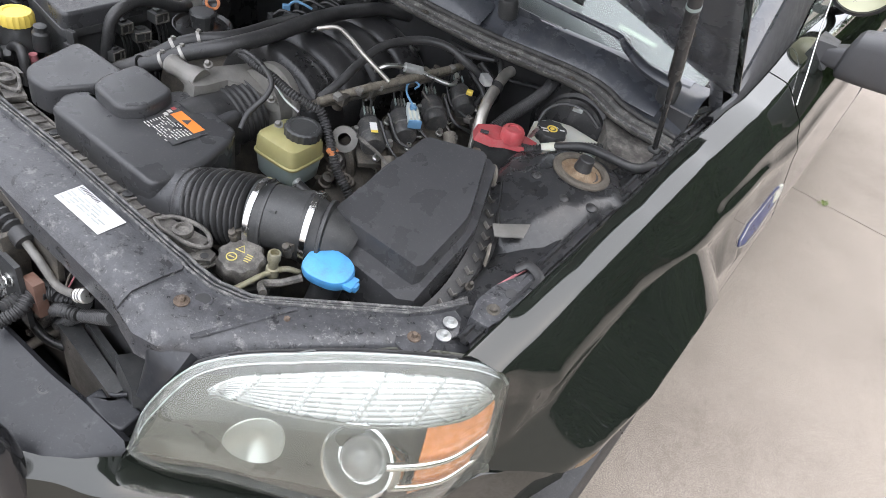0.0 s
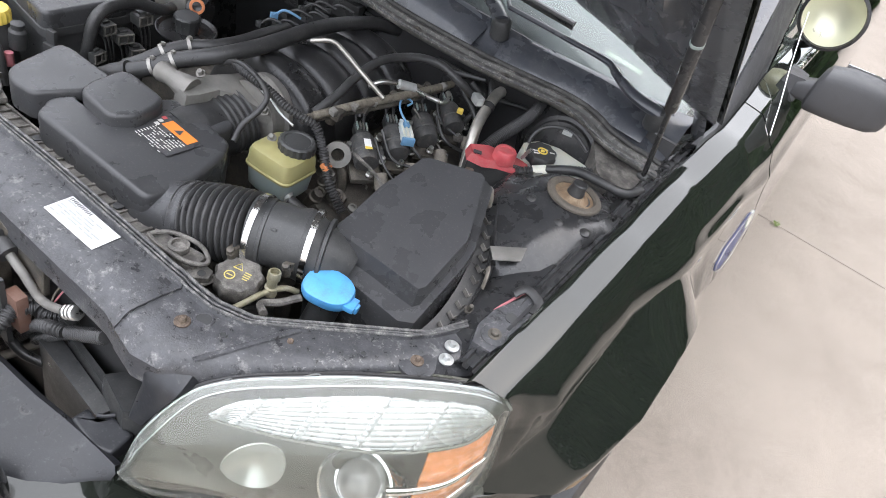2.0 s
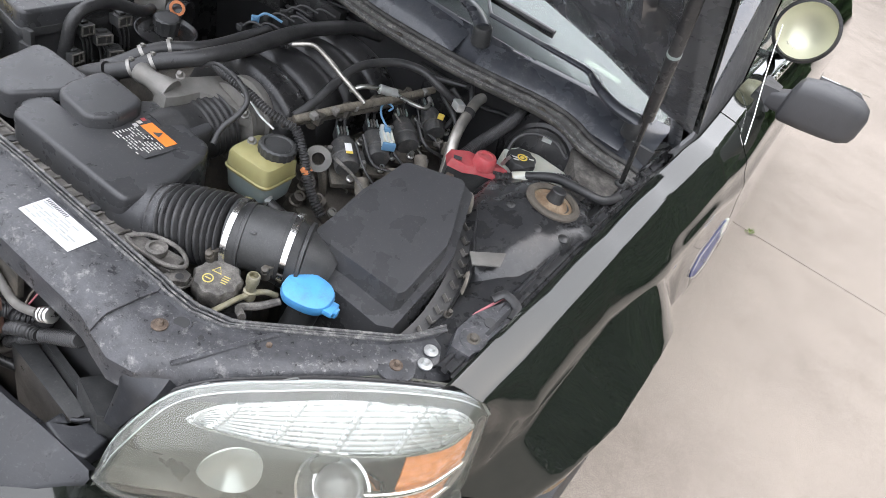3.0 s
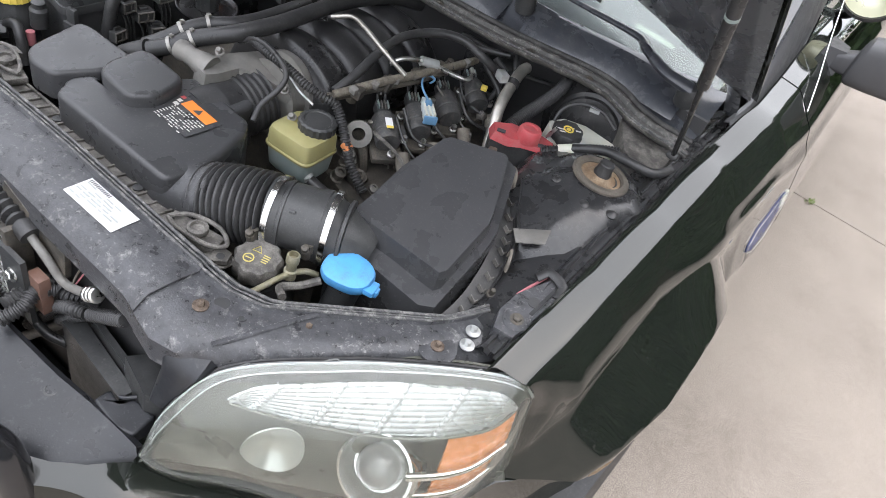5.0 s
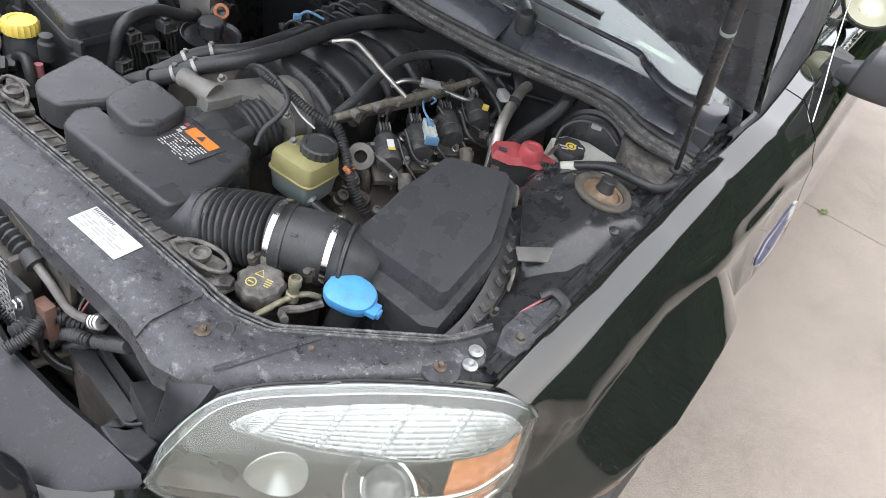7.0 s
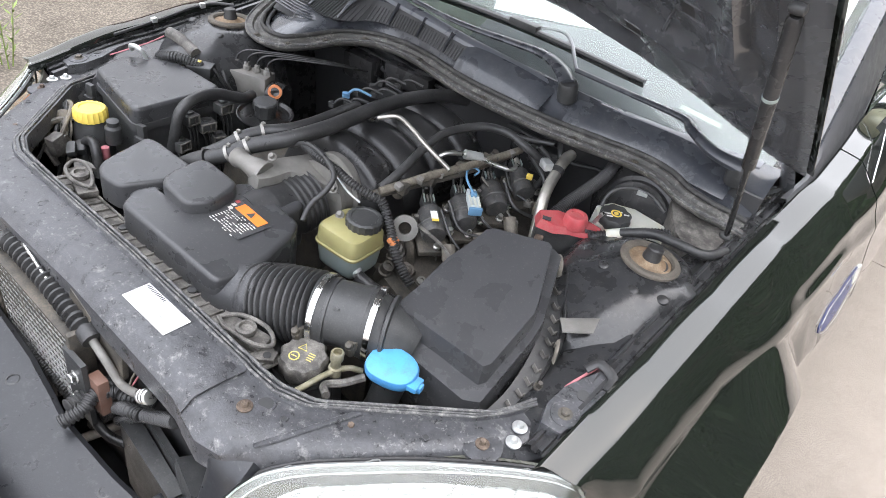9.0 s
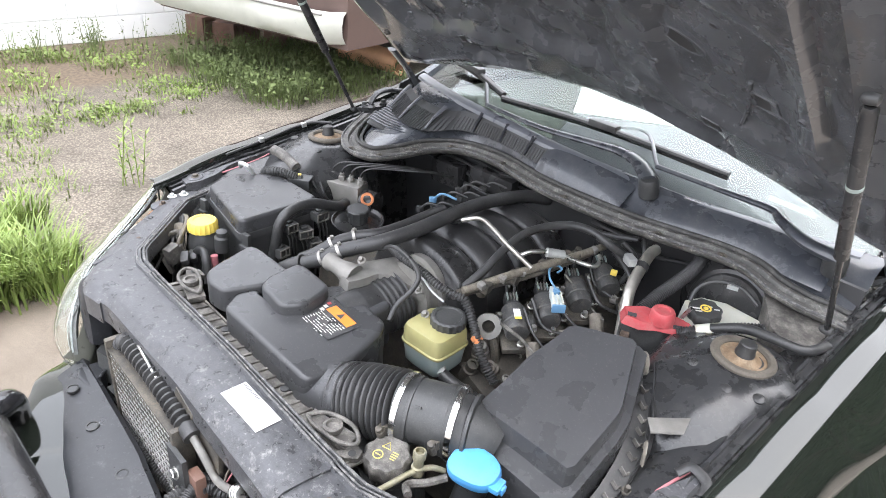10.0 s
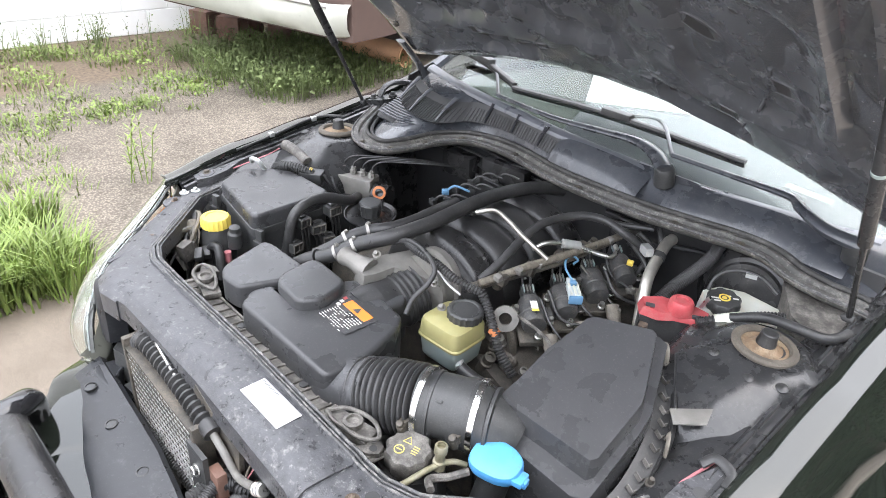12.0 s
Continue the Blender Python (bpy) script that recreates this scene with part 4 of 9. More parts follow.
for k in LK:
    p = lip_off(k, 0.046, 0.0)
    base = base_of(p)
    w_ = math.exp(-((p.x - 0.235) / 0.12) ** 2)
    w2 = math.exp(-((p.x - 0.60) / 0.09) ** 2)
    dip = 0.004 if p.x > 0.02 else 0.014
    rows.append([p + Vector((0, 0.0, -0.006)), p + Vector((0, 0.008, -0.003)), p.lerp(base, 0.34) + Vector((0, 0, -dip)), p.lerp(base, 0.50) + Vector((0, 0, -dip * 0.4 + 0.010 * w_)),
                 p.lerp(base, 0.64) + Vector((0, 0, 0.008 + 0.012 * w_ + 0.008 * w2)), p.lerp(base, 0.80) + Vector((0, 0, 0.012 + 0.008 * w_)), p.lerp(base, 0.93) + Vector((0, 0, 0.010)), base])
sheet(bm, rows, 0.003)
part("cowl_tray", bm, "cowl", cowl, "grey-black plastic cowl tray")
bm = B()
sheet(bm, [[lip_off(k, a, b) for a, b in ((0.020, -0.020), (0.006, -0.012), (0.0005, -0.006), (0.0, -0.002), (0.004, 0.001), (0.018, 0.002), (0.022, -0.004), (0.028, -0.004), (0.032, 0.004), (0.046, 0.006), (0.049, -0.004))] for k in LK], 0.002)
part("front_flange", bm, "flangedust", cowl, "dusty black front flange")
bm = B()
sweep(bm, [lip_off(k, 0.041, 0.0095) for k in LK], 0.0052, 10)
part("bonnet_seal", bm, "seal", cowl, "dust-caked black rubber seal strip")
bm = B()
sweep(bm, [lip_off(k, 0.0535, 0.004) for k in LK], 0.0050, 8)
part("seal_lip", bm, "rubber", cowl)
bm = B()
sweep(bm, [lip_off(k, 0.003, 0.0015) for k in LK], 0.0024, 8)
part("flange_bead", bm, "edge_dust", cowl, "dust-caked flange edge")
for k in (14, 21, 27, 33, 41, 49, 58, 66):
    bolt("flange_bolt", lip_off(k, 0.011, 0.002), 0.0050, "grime", cowl, (0, -0.1, 1), 0.004, 1.9)
# smooth rim along the glass, its sky sheen painted as a paler colour
bm = B()
sheet(bm, [[base_of(p) + Vector((0, a, b)) for a, b in ((-0.036, -0.004), (-0.033, 0.004), (-0.022, 0.0085), (-0.010, 0.0095), (-0.002, 0.006), (0.0, 0.0))] for p in lip_path if p.x < 0.62], 0.003)
part("glass_rim", bm, "cowlrim", cowl, "smooth plastic rim below the glass, coloured blue-grey for its sky sheen")
for x0, x1, hgt in ((-0.03, 0.205, 0.016), (0.26, 0.60, 0.012)):
    bm = B()
    rows = []
    for i in range(25):
        t = i / 24
        x = x0 + (x1 - x0) * t
        p = min(lip_path, key=lambda q: abs(q.x - x))
        p = Vector((x, p.y, p.z))
        b_ = base_of(p)
        w_ = math.sin(math.pi * min(1.0, t * 1.1 + 0.05 if t < 0.5 else 1 - (1 - t) * 0.9)) ** 0.5
        rows.append([p.lerp(b_, 0.36) + Vector((0, 0, -0.010)), p.lerp(b_, 0.42) + Vector((0, 0, -0.002 + hgt * 0.5 * w_)), p.lerp(b_, 0.58) + Vector((0, 0, 0.006 + hgt * w_)), p.lerp(b_, 0.74) + Vector((0, 0, 0.010 + hgt * 0.9 * w_)), p.lerp(b_, 0.82) + Vector((0, 0, 0.006))])
    sheet(bm, rows, 0.002)
    part("wiper_fairing", bm, "cowl", cowl, "raised smooth fairing round the wiper pivot")
# air slots on the far half: dark openings, webs and fine bars
bm = B()
sl = [p for p in lip_path if -0.60 < p.x < -0.03]
sheet(bm, [[p.lerp(base_of(p), 0.50) + Vector((0, 0, -0.006)), p.lerp(base_of(p), 0.60) + Vector((0, 0, 0.006)), p.lerp(base_of(p), 0.72) + Vector((0, 0, 0.018))] for p in sl], 0.004)
slots = part("air_inlet", bm, "dark", cowl, "dark air inlet behind plastic bars")
def slot_pt(x, w_, up=0.0):
    p = min(lip_path, key=lambda q: abs(q.x - x))
    p = Vector((x, p.y, p.z))
    return p.lerp(base_of(p), w_) + Vector((0, -0.002, -0.006 + 0.024 * (w_ - 0.5) / 0.22 + up))
for x in (-0.590, -0.485, -0.380, -0.278, -0.180, -0.085):
    bm = B()
    a, b, c = slot_pt(x, 0.50, 0.004), slot_pt(x + 0.004, 0.60, 0.012), slot_pt(x + 0.010, 0.70, 0.014)
    sweep(bm, [a, b, c], [0.0035, 0.006, 0.009], 8, flat=0.45)
    part("web", bm, "cowl", cowl, "louvre web")
for k in range(60):
    x = -0.585 + 0.545 * k / 59
    bm = B()
    sweep(bm, [slot_pt(x, 0.50, 0.001), slot_pt(x + 0.003, 0.66, 0.001)], 0.0014, 5)
    part("bar", bm, "plastic", slots)
# fanned drain grille at the far corner
for k in range(18):
    t = k / 17
    a = Vector((-0.578 - 0.072 * t, 1.182 + 0.205 * t, 0.914 + 0.022 * t))
    b = Vector((-0.430 + 0.032 * min(1.0, t * 1.7) - 0.120 * max(0.0, t - 0.58) / 0.42, 1.190 + 0.115 * min(1.0, t * 1.7) + 0.085 * max(0.0, t - 0.58) / 0.42, 0.912 + 0.026 * t))
    bm = B()
    sweep(bm, smooth_path([a, a.lerp(b, 0.5) + Vector((0.010, -0.014, 0.003)), b], 5), 0.0026, 6)
    part("grille_rib", bm, "cowl", cowl)
bm = B()
sheet(bm, [[(-0.590 + 0.165 * i / 4 - 0.07 * j + 0.04 * j * i / 4, 1.170 + 0.225 * j, 0.902 + 0.026 * j) for j in (0, 0.5, 1)] for i in range(5)], 0.003)
part("grille_floor", bm, "dark", cowl)

# wipers
def wiper(pivot, bend, blade_a, blade_b, label):
    w = thing("windscreen_wiper", pivot, label, "wiper", "windscreen wipers")
    P = Vector(pivot)
    bm = B()
    lathe(bm, [(0.021, -0.03), (0.021, 0.006), (0.017, 0.012), (0.0125, 0.013), (0.0125, 0.010), (0.004, 0.010)], P, (0, -0.35, 1), 24)
    part("pivot_cap", bm, "plastic", w, "round black pivot cap")
    bm = B()
    pth = smooth_path([P + Vector((0, 0, 0.004)), *[Vector(b) for b in bend[:-1]]], 8)
    n = len(pth)
    sweep(bm, pth, [0.021 - 0.013 * min(1.0, 1.15 * k / (n - 1)) for k in range(n)], 12, flat=0.6)
    part("arm", bm, "cowl", w, "black painted wiper arm")
    mid = (Vector(blade_a) + Vector(blade_b)) / 2
    bm = B()
    sweep(bm, smooth_path([Vector(bend[-2]), Vector(bend[-1]), mid + Vector((0, 0, 0.012))], 6), 0.0045, 8)
    part("arm_rod", bm, "rodgrey", w, "dull grey steel arm rod")
    bm = B()
    pb = smooth_path([blade_a, tuple(mid + Vector((0, 0, 0.010))), blade_b], 8)
    sweep(bm, pb, 0.009, 8, flat=0.7)
    sweep(bm, [p - Vector((0, 0, 0.010)) for p in pb], 0.004, 6)
    bl = part("blade", bm, "rubber", w, "black rubber wiper blade")
    bm = B()
    d = (Vector(blade_b) - Vector(blade_a)).normalized()
    box(bm, mid + Vector((0, 0, 0.016)), (0.075, 0.024, 0.016), (0, 0, math.degrees(math.atan2(d.y, d.x))))
    part("blade_clip", bm, "plastic", bl, bevel=0.003)
    return w

wiper((0.235, 1.276, 1.0), [(0.185, 1.315, 1.014), (0.123, 1.339, 1.016), (0.044, 1.331, 1.014), (-0.093, 1.314, 1.011), (-0.286, 1.335, 1.008), (-0.400, 1.444, 1.035)], (-0.600, 1.492, 1.042), (-0.293, 1.405, 1.022), "black windscreen wiper with a cranked steel arm at rest")
wiper((0.600, 1.320, 0.978), [(0.547, 1.303, 0.994), (0.490, 1.332, 1.003), (0.455, 1.357, 1.008), (0.350, 1.341, 1.014), (0.220, 1.323, 1.020), (0.112, 1.444, 1.038)], (-0.285, 1.391, 1.018), (0.335, 1.415, 1.022), "black windscreen wiper lying along the screen base")

# far bonnet hinge bracket
hb_ = thing("steel_bracket", (-0.68, 1.30, 0.90), "black steel hinge bracket with bolts beside the cowl", "bracket")
bm = B()
prism(bm, [(-0.715, 1.235), (-0.690, 1.215), (-0.655, 1.250), (-0.640, 1.320), (-0.655, 1.385), (-0.690, 1.390)], 0.885, lambda x, y: 0.905 + 0.06 * (y - 1.23), 0.003)
part("plate", bm, "paint_in", hb_, bevel=0.003)
bm = B()
sweep(bm, smooth_path([(-0.690, 1.270, 0.905), (-0.684, 1.290, 0.935), (-0.672, 1.325, 0.945), (-0.655, 1.370, 0.938)], 6), 0.014, 10, flat=0.5)
part("arm", bm, "paint_in", hb_, "curved black hinge arm")
for p in ((-0.688, 1.248, 0.906), (-0.664, 1.300, 0.911), (-0.676, 1.362, 0.914)):
    bolt("bolt", p, 0.0075, "plastic", hb_, (0, -0.06, 1), 0.010, 1.6)

# bonnet struts
def bonnet_strut(s):
    a, b = Vector((s * 0.655, 1.185, 0.915)), Vector((s * 0.645, 0.950, 1.340))
    w = thing("bonnet_strut", a, "black gas strut with a bright rod holding the bonnet up", "gas strut", "bonnet struts")
    bm = B()
    sweep(bm, [a, a.lerp(b, 0.45)], 0.005, 12)
    part("rod", bm, "gloss", w, "thin polished rod")
    bm = B()
    sweep(bm, [a.lerp(b, 0.40), a.lerp(b, 0.405), a.lerp(b, 0.97), a.lerp(b, 0.98)], [0.008, 0.0105, 0.0105, 0.007], 16)
    part("cylinder", bm, "gloss", w, "black cylinder")
    bm = B()
    sweep(bm, [a.lerp(b, 0.70), a.lerp(b, 0.712)], 0.0111, 16)
    part("band", bm, "tank_g", w, "pale green ring")
    for p in (a, b):
        bm = B()
        lathe(bm, [(0.003, -0.012), (0.007, -0.008), (0.008, 0), (0.007, 0.008), (0.004, 0.010)], p, (1, 0, 0.1), 14)
        part("ball_socket", bm, "plastic", w)

for s in (1, -1):
    bonnet_strut(s)

# ---- air intake ----
airbox = thing("air_filter_box", (0.46, 0.76, 0.60), "matt black plastic air filter box with a sloping lid", "air filter box")
def lid_z(x, y):
    return 0.828 + (y - 0.67) * 0.30 + (0.53 - x) * 0.06
LID = [(0.369, 0.664), (0.361, 0.671), (0.366, 0.866), (0.374, 0.877), (0.460, 0.914), (0.470, 0.911), (0.521, 0.812), (0.529, 0.790), (0.533, 0.684), (0.527, 0.674)]
bm = B()
prism(bm, LID, lambda x, y: lid_z(x, y) - 0.034, lid_z, 0.004)
lid = part("lid", bm, "airbox", airbox, "matt black lid with bevelled edges", bevel=0.003, seg=3)
bm = B()
SK = [(0.366, 0.634), (0.345, 0.70), (0.337, 0.80), (0.350, 0.886), (0.375, 0.900), (0.466, 0.940), (0.486, 0.934), (0.545, 0.812), (0.552, 0.770), (0.552, 0.650), (0.530, 0.636)]
prism(bm, SK, lambda x, y: lid_z(x, y) - 0.12, lambda x, y: lid_z(x, y) - 0.026 - 0.010 * max(0.0, min(1.0, (0.69 - y) / 0.03)), 0.010)
part("lid_skirt", bm, "airbox", airbox, "stepped lower lid", bevel=0.006, seg=3)
bm = B()
prism(bm, [(x * 1.0 + (x - 0.45) * 0.04, y) for x, y in SK], 0.50, lambda x, y: lid_z(x, y) - 0.125)
part("base", bm, "plastic", airbox)
# rim with dusty clips along the outer side
RIMC = [(0.470, 0.945, 0.858), (0.512, 0.880, 0.846), (0.539, 0.836, 0.836), (0.556, 0.797, 0.825), (0.568, 0.746, 0.811), (0.573, 0.700, 0.799), (0.570, 0.650, 0.788)]
rim = smooth_path(RIMC, 8)
bm = B()
sheet(bm, [[p + Vector((-0.014, -0.006, -0.012)), p + Vector((0.004, 0.002, -0.016)), p + Vector((0.012, 0.006, -0.016)), p + Vector((0.016, 0.008, -0.011)), p + Vector((0.017, 0.009, -0.030)), p + Vector((0.010, 0.006, -0.10))] for p in rim], 0.003)
part("rim_flange", bm, "rubber", airbox, "dusty black rim")
for k in range(11):
    p = rim[min(len(rim) - 1, 2 + k * 4)]
    bm = B()
    box(bm, p + Vector((0.002, 0, -0.010)), (0.013, 0.0016, 0.009), (0, 22, -16))
    box(bm, p + Vector((0.009, 0.002, -0.010)), (0.0016, 0.005, 0.006), (0, 0, -16))
    part("rim_clip", bm, "dusty", airbox, smooth=False)
bm = B()
sheet(bm, [[p + Vector((0.017, 0.008, -0.004 + 0.004 * math.sin(k * 0.6))), p + Vector((0.022, 0.010, -0.012)), p + Vector((0.021, 0.010, -0.028))] for k, p in enumerate(rim[:26])], 0.0025)
part("rubber_flap", bm, "rubber", airbox, "loose black rubber flap along the rim")
for c, rz in (((0.474, 0.936, 0.868), -35), ((0.572, 0.800, 0.832), -60)):
    bm = B()
    sweep(bm, smooth_path([Vector(c) + Matrix.Rotation(radians(rz), 3, "Z") @ Vector(o) for o in ((-0.012, 0, -0.014), (-0.006, 0, 0.0), (0.004, 0, 0.003), (0.013, 0, -0.006), (0.015, 0, -0.024))], 5), 0.0052, 8, flat=0.35)
    part("spring_clip", bm, "boot", airbox, "dusty tan spring clip")

duct = thing("intake_duct", (0.25, 0.60, 0.75), "corrugated black rubber intake hose with two bright steel hose clamps", "intake hose")
AX = [Vector((0.176, 0.566, 0.770)), Vector((0.222, 0.580, 0.789)), Vector((0.272, 0.600, 0.800)), Vector((0.330, 0.628, 0.806)), Vector((0.402, 0.664, 0.774))]
bm = B()
pth = smooth_path(AX[:3], 64)
nb = len(pth)
sweep(bm, pth, [0.0510 + 0.0090 * (0.5 + 0.5 * math.cos(2 * math.pi * k * 11.5 / nb)) ** 0.45 for k in range(nb)], 40)
part("bellows", bm, "rubber", duct, "corrugated black rubber bellows")
bm = B()
pth = smooth_path(AX[2:], 8)
sweep(bm, pth, [0.0555] * 3 + [0.0505] * 5 + [0.056, 0.056, 0.053, 0.052, 0.052, 0.051, 0.050, 0.048, 0.045], 32)
tube_ob = part("flow_meter_tube", bm, "plastic", duct, "smooth black sensor tube")
for c in ((0.290, 0.609, 0.8015), (0.341, 0.634, 0.806), (0.372, 0.650, 0.800)):
    bm = B()
    lathe(bm, [(0.0500, -0.004), (0.0550, -0.0025), (0.0550, 0.0025), (0.0500, 0.004)], c, (0.88, 0.45, 0.02), 40)
    part("tube_ring", bm, "plastic", tube_ob)
bm = B()
box(bm, (0.325, 0.592, 0.838), (0.030, 0.012, 0.006), (-40, 0, 25))
box(bm, (0.318, 0.590, 0.8395), (0.010, 0.020, 0.004), (-40, 0, 25))
part("flow_arrow", bm, "plastic", tube_ob, bevel=0.001)
bm = B()
prism(bm, [(0.283, 0.552), (0.318, 0.566), (0.313, 0.580), (0.278, 0.566)], 0.780, 0.796)
part("connector_tab", bm, "plastic", duct, bevel=0.002)
for c, nx_ in ((Vector((0.279, 0.603, 0.801)), Vector((0.9, 0.38, 0.06))), (Vector((0.352, 0.640, 0.805)), Vector((0.86, 0.45, 0.0)))):
    nn = nx_.normalized()
    bm = B()
    lathe(bm, [(0.0570, -0.0048), (0.0590, -0.0044), (0.0590, 0.0044), (0.0570, 0.0048)], c, nn, 40)
    cl = part("hose_clamp", bm, "band", duct, "bright steel hose clamp band")
    side = c + Vector((0.010, -0.062, -0.006))
    bm = B()
    lathe(bm, [(0.0065, -0.011), (0.0065, 0.008), (0.0055, 0.009), (0.0055, 0.016), (0.004, 0.017)], side, (0.1, -0.35, 1), 12)
    box(bm, side + Vector((0, 0.006, 0.006)), (0.012, 0.010, 0.016))
    part("clamp_screw", bm, "grime", cl)

reson = thing("intake_resonator", (-0.02, 0.58, 0.70), "broad black plastic intake resonator box with a warning label", "intake resonator")
bm = B()
MAIN = [(-0.100, 0.495), (-0.127, 0.532), (-0.120, 0.570), (-0.026, 0.577), (-0.020, 0.600), (-0.052, 0.682), (-0.034, 0.708), (0.106, 0.696), (0.127, 0.668), (0.149, 0.595), (0.153, 0.544), (0.151, 0.508), (0.139, 0.500)]
loaf(bm, MAIN, 0.735, lambda x, y: 0.826 - 0.10 * max(0, x - 0.12), 0.008, 5, 0.012)
body = part("body", bm, "airbox", reson, "black moulded plastic body")
bm = B()
loaf(bm, [(-0.212, 0.518), (-0.226, 0.540), (-0.256, 0.632), (-0.238, 0.643), (-0.120, 0.646), (-0.110, 0.585), (-0.136, 0.512), (-0.182, 0.505)], 0.785, lambda x, y: 0.834 + 0.03 * (-0.15 - x) * 0.3, 0.007, 5, 0.012)
part("side_chamber", bm, "airbox", reson)
bm = B()
loaf(bm, [(-0.124, 0.656), (-0.107, 0.668), (-0.023, 0.665), (-0.009, 0.649), (0.005, 0.596), (-0.017, 0.559), (-0.093, 0.564), (-0.112, 0.588)], 0.79, 0.848, 0.007, 5, 0.014)
part("raised_chamber", bm, "airbox", reson)
for a, b in (((-0.10, 0.535), (0.075, 0.570)), ((-0.02, 0.60), (0.125, 0.615))):
    bm = B()
    sweep(bm, [Vector((*a, 0.8225)), Vector((*b, 0.8225 - 0.10 * max(0, b[0] - 0.08)))], 0.0016, 6)
    part("mould_line", bm, "airbox", body)
bm = B()
loaf(bm, [(-0.040, 0.655), (0.074, 0.655), (0.066, 0.742), (0.046, 0.752), (-0.018, 0.752), (-0.036, 0.742)], 0.735, 0.8215, 0.010, 4, 0.014)
part("outlet_neck", bm, "airbox", reson, "smooth tapered outlet neck")
bm = B()
sweep(bm, smooth_path([(0.010, 0.672, 0.770), (0.013, 0.715, 0.776), (0.017, 0.755, 0.783), (0.021, 0.800, 0.791)], 16), [0.0600 - 0.0070 * min(1.0, max(0.0, (k - 16) / 12)) + (0.0030 if k > 31 and k % 4 < 2 else 0) for k in range(49)], 40)
part("outlet_elbow", bm, "rubber", reson, "ribbed black rubber outlet elbow")
bm = B()
sweep(bm, smooth_path([(0.085, 0.540, 0.766), (0.120, 0.549, 0.767), (0.152, 0.558, 0.768), (0.184, 0.568, 0.772)], 5), [0.046] * 3 + [0.050, 0.053, 0.055, 0.056, 0.056, 0.056, 0.056, 0.056, 0.056, 0.056, 0.060, 0.060, 0.058], 36)
part("hose_collar", bm, "airbox", reson)

# warning label on the resonator
def sticker(name, c, ux, uy, w, h, material, parent, lift=0.0006, label=""):
    """A flat label centred at c with the axes ux, uy."""
    ux, uy = Vector(ux).normalized(), Vector(uy).normalized()
    n = ux.cross(uy).normalized()
    bm = B()
    vs = [bm.verts.new(Vector(c) + ux * (a * w / 2) + uy * (b * h / 2) + n * lift) for a, b in ((-1, -1), (1, -1), (1, 1), (-1, 1))]
    lo = [bm.verts.new(v.co - n * 0.0005) for v in vs]
    bm.faces.new(vs)
    bm.faces.new(lo[::-1])
    for k in range(4):
        bm.faces.new((vs[k], lo[k], lo[(k + 1) % 4], vs[(k + 1) % 4]))
    return part(name, bm, material, parent, label, smooth=False)

# ---- engine ----
engine = thing("engine", (0, 1.0, 0.35), "dusty V8 engine with black ribbed plastic intake manifold", "engine")
bm = B()
prism(bm, [(-0.22, 0.80), (0.22, 0.80), (0.24, 1.25), (-0.24, 1.25)], 0.35, 0.70, 0.03)
part("block", bm, "grime", engine, "grimy metal engine block", bevel=0.02)
# intake manifold: central plenum and eight curved runners
bm = B()
rows = []
for i in range(81):
    y = 0.85 + 0.36 * i / 80
    ph = (y - 0.85) / 0.090
    rib = abs(math.sin(ph * math.pi)) ** 0.5
    row = []
    for j in range(25):
        a = math.pi * j / 24
        r = 0.132 + 0.020 * rib * math.sin(a)
        end = 1 - 0.35 * max(0, (0.875 - y) / 0.025) ** 2 - 0.25 * max(0, (y - 1.17) / 0.04) ** 2
        row.append((-r * math.cos(a) * 1.02, y, 0.745 + (0.113 + 0.026 * rib) * math.sin(a) ** 0.75 * end))
    rows.append(row)
sheet(bm, rows, -0.004)
part("intake_manifold", bm, "manifold", engine, "glossy black moulded intake manifold with rounded runners")
for s in (1, -1):
    bm = B()
    prism(bm, [(s * 0.15, 0.83), (s * 0.32, 0.83), (s * 0.33, 1.24), (s * 0.15, 1.24)], lambda x, y: 0.60, lambda x, y: 0.755 - 0.35 * (abs(x) - 0.16), 0.015)
    part("valve_cover", bm, "grime", engine, "grimy aluminium valve cover", bevel=0.012)
bm = B()
lathe(bm, [(0.052, -0.050), (0.066, -0.046), (0.070, -0.040), (0.070, -0.026), (0.062, -0.022), (0.060, -0.004), (0.064, 0.0), (0.064, 0.008), (0.054, 0.010)], (0.026, 0.822, 0.796), (-0.05, -1, 0), 40)
throttle = part("throttle_flange", bm, "alu", engine, "cast aluminium throttle flange")
bm = B()
prism(bm, [(-0.054, 0.714), (-0.042, 0.697), (-0.008, 0.692), (-0.002, 0.712), (0.000, 0.765), (0.030, 0.795), (0.085, 0.812), (0.080, 0.842), (-0.03, 0.836), (-0.056, 0.76)], 0.805, lambda x, y: 0.850 - 0.28 * max(0, x + 0.005), 0.006)
part("throttle_body", bm, "alu", engine, "cast aluminium throttle body", bevel=0.010, seg=3)
for p in ((0.118, 0.780, 0.812), (0.132, 0.812, 0.800), (0.102, 0.775, 0.790), (-0.03, 0.745, 0.868), (0.075, 0.800, 0.835)):
    bolt("throttle_bolt", p, 0.0055, "alu", throttle, (0.2, -0.5, 0.8), 0.010, 1.5)
bm = B()
sweep(bm, smooth_path([(-0.094, 0.712, 0.850), (-0.062, 0.716, 0.848), (-0.025, 0.724, 0.842)], 6), [0.0165, 0.0185, 0.0185, 0.0165, 0.0160, 0.0160, 0.0165, 0.0175, 0.019, 0.021, 0.022, 0.023, 0.024], 24)
part("inlet_neck", bm, "alu", engine, "dull cast aluminium neck")

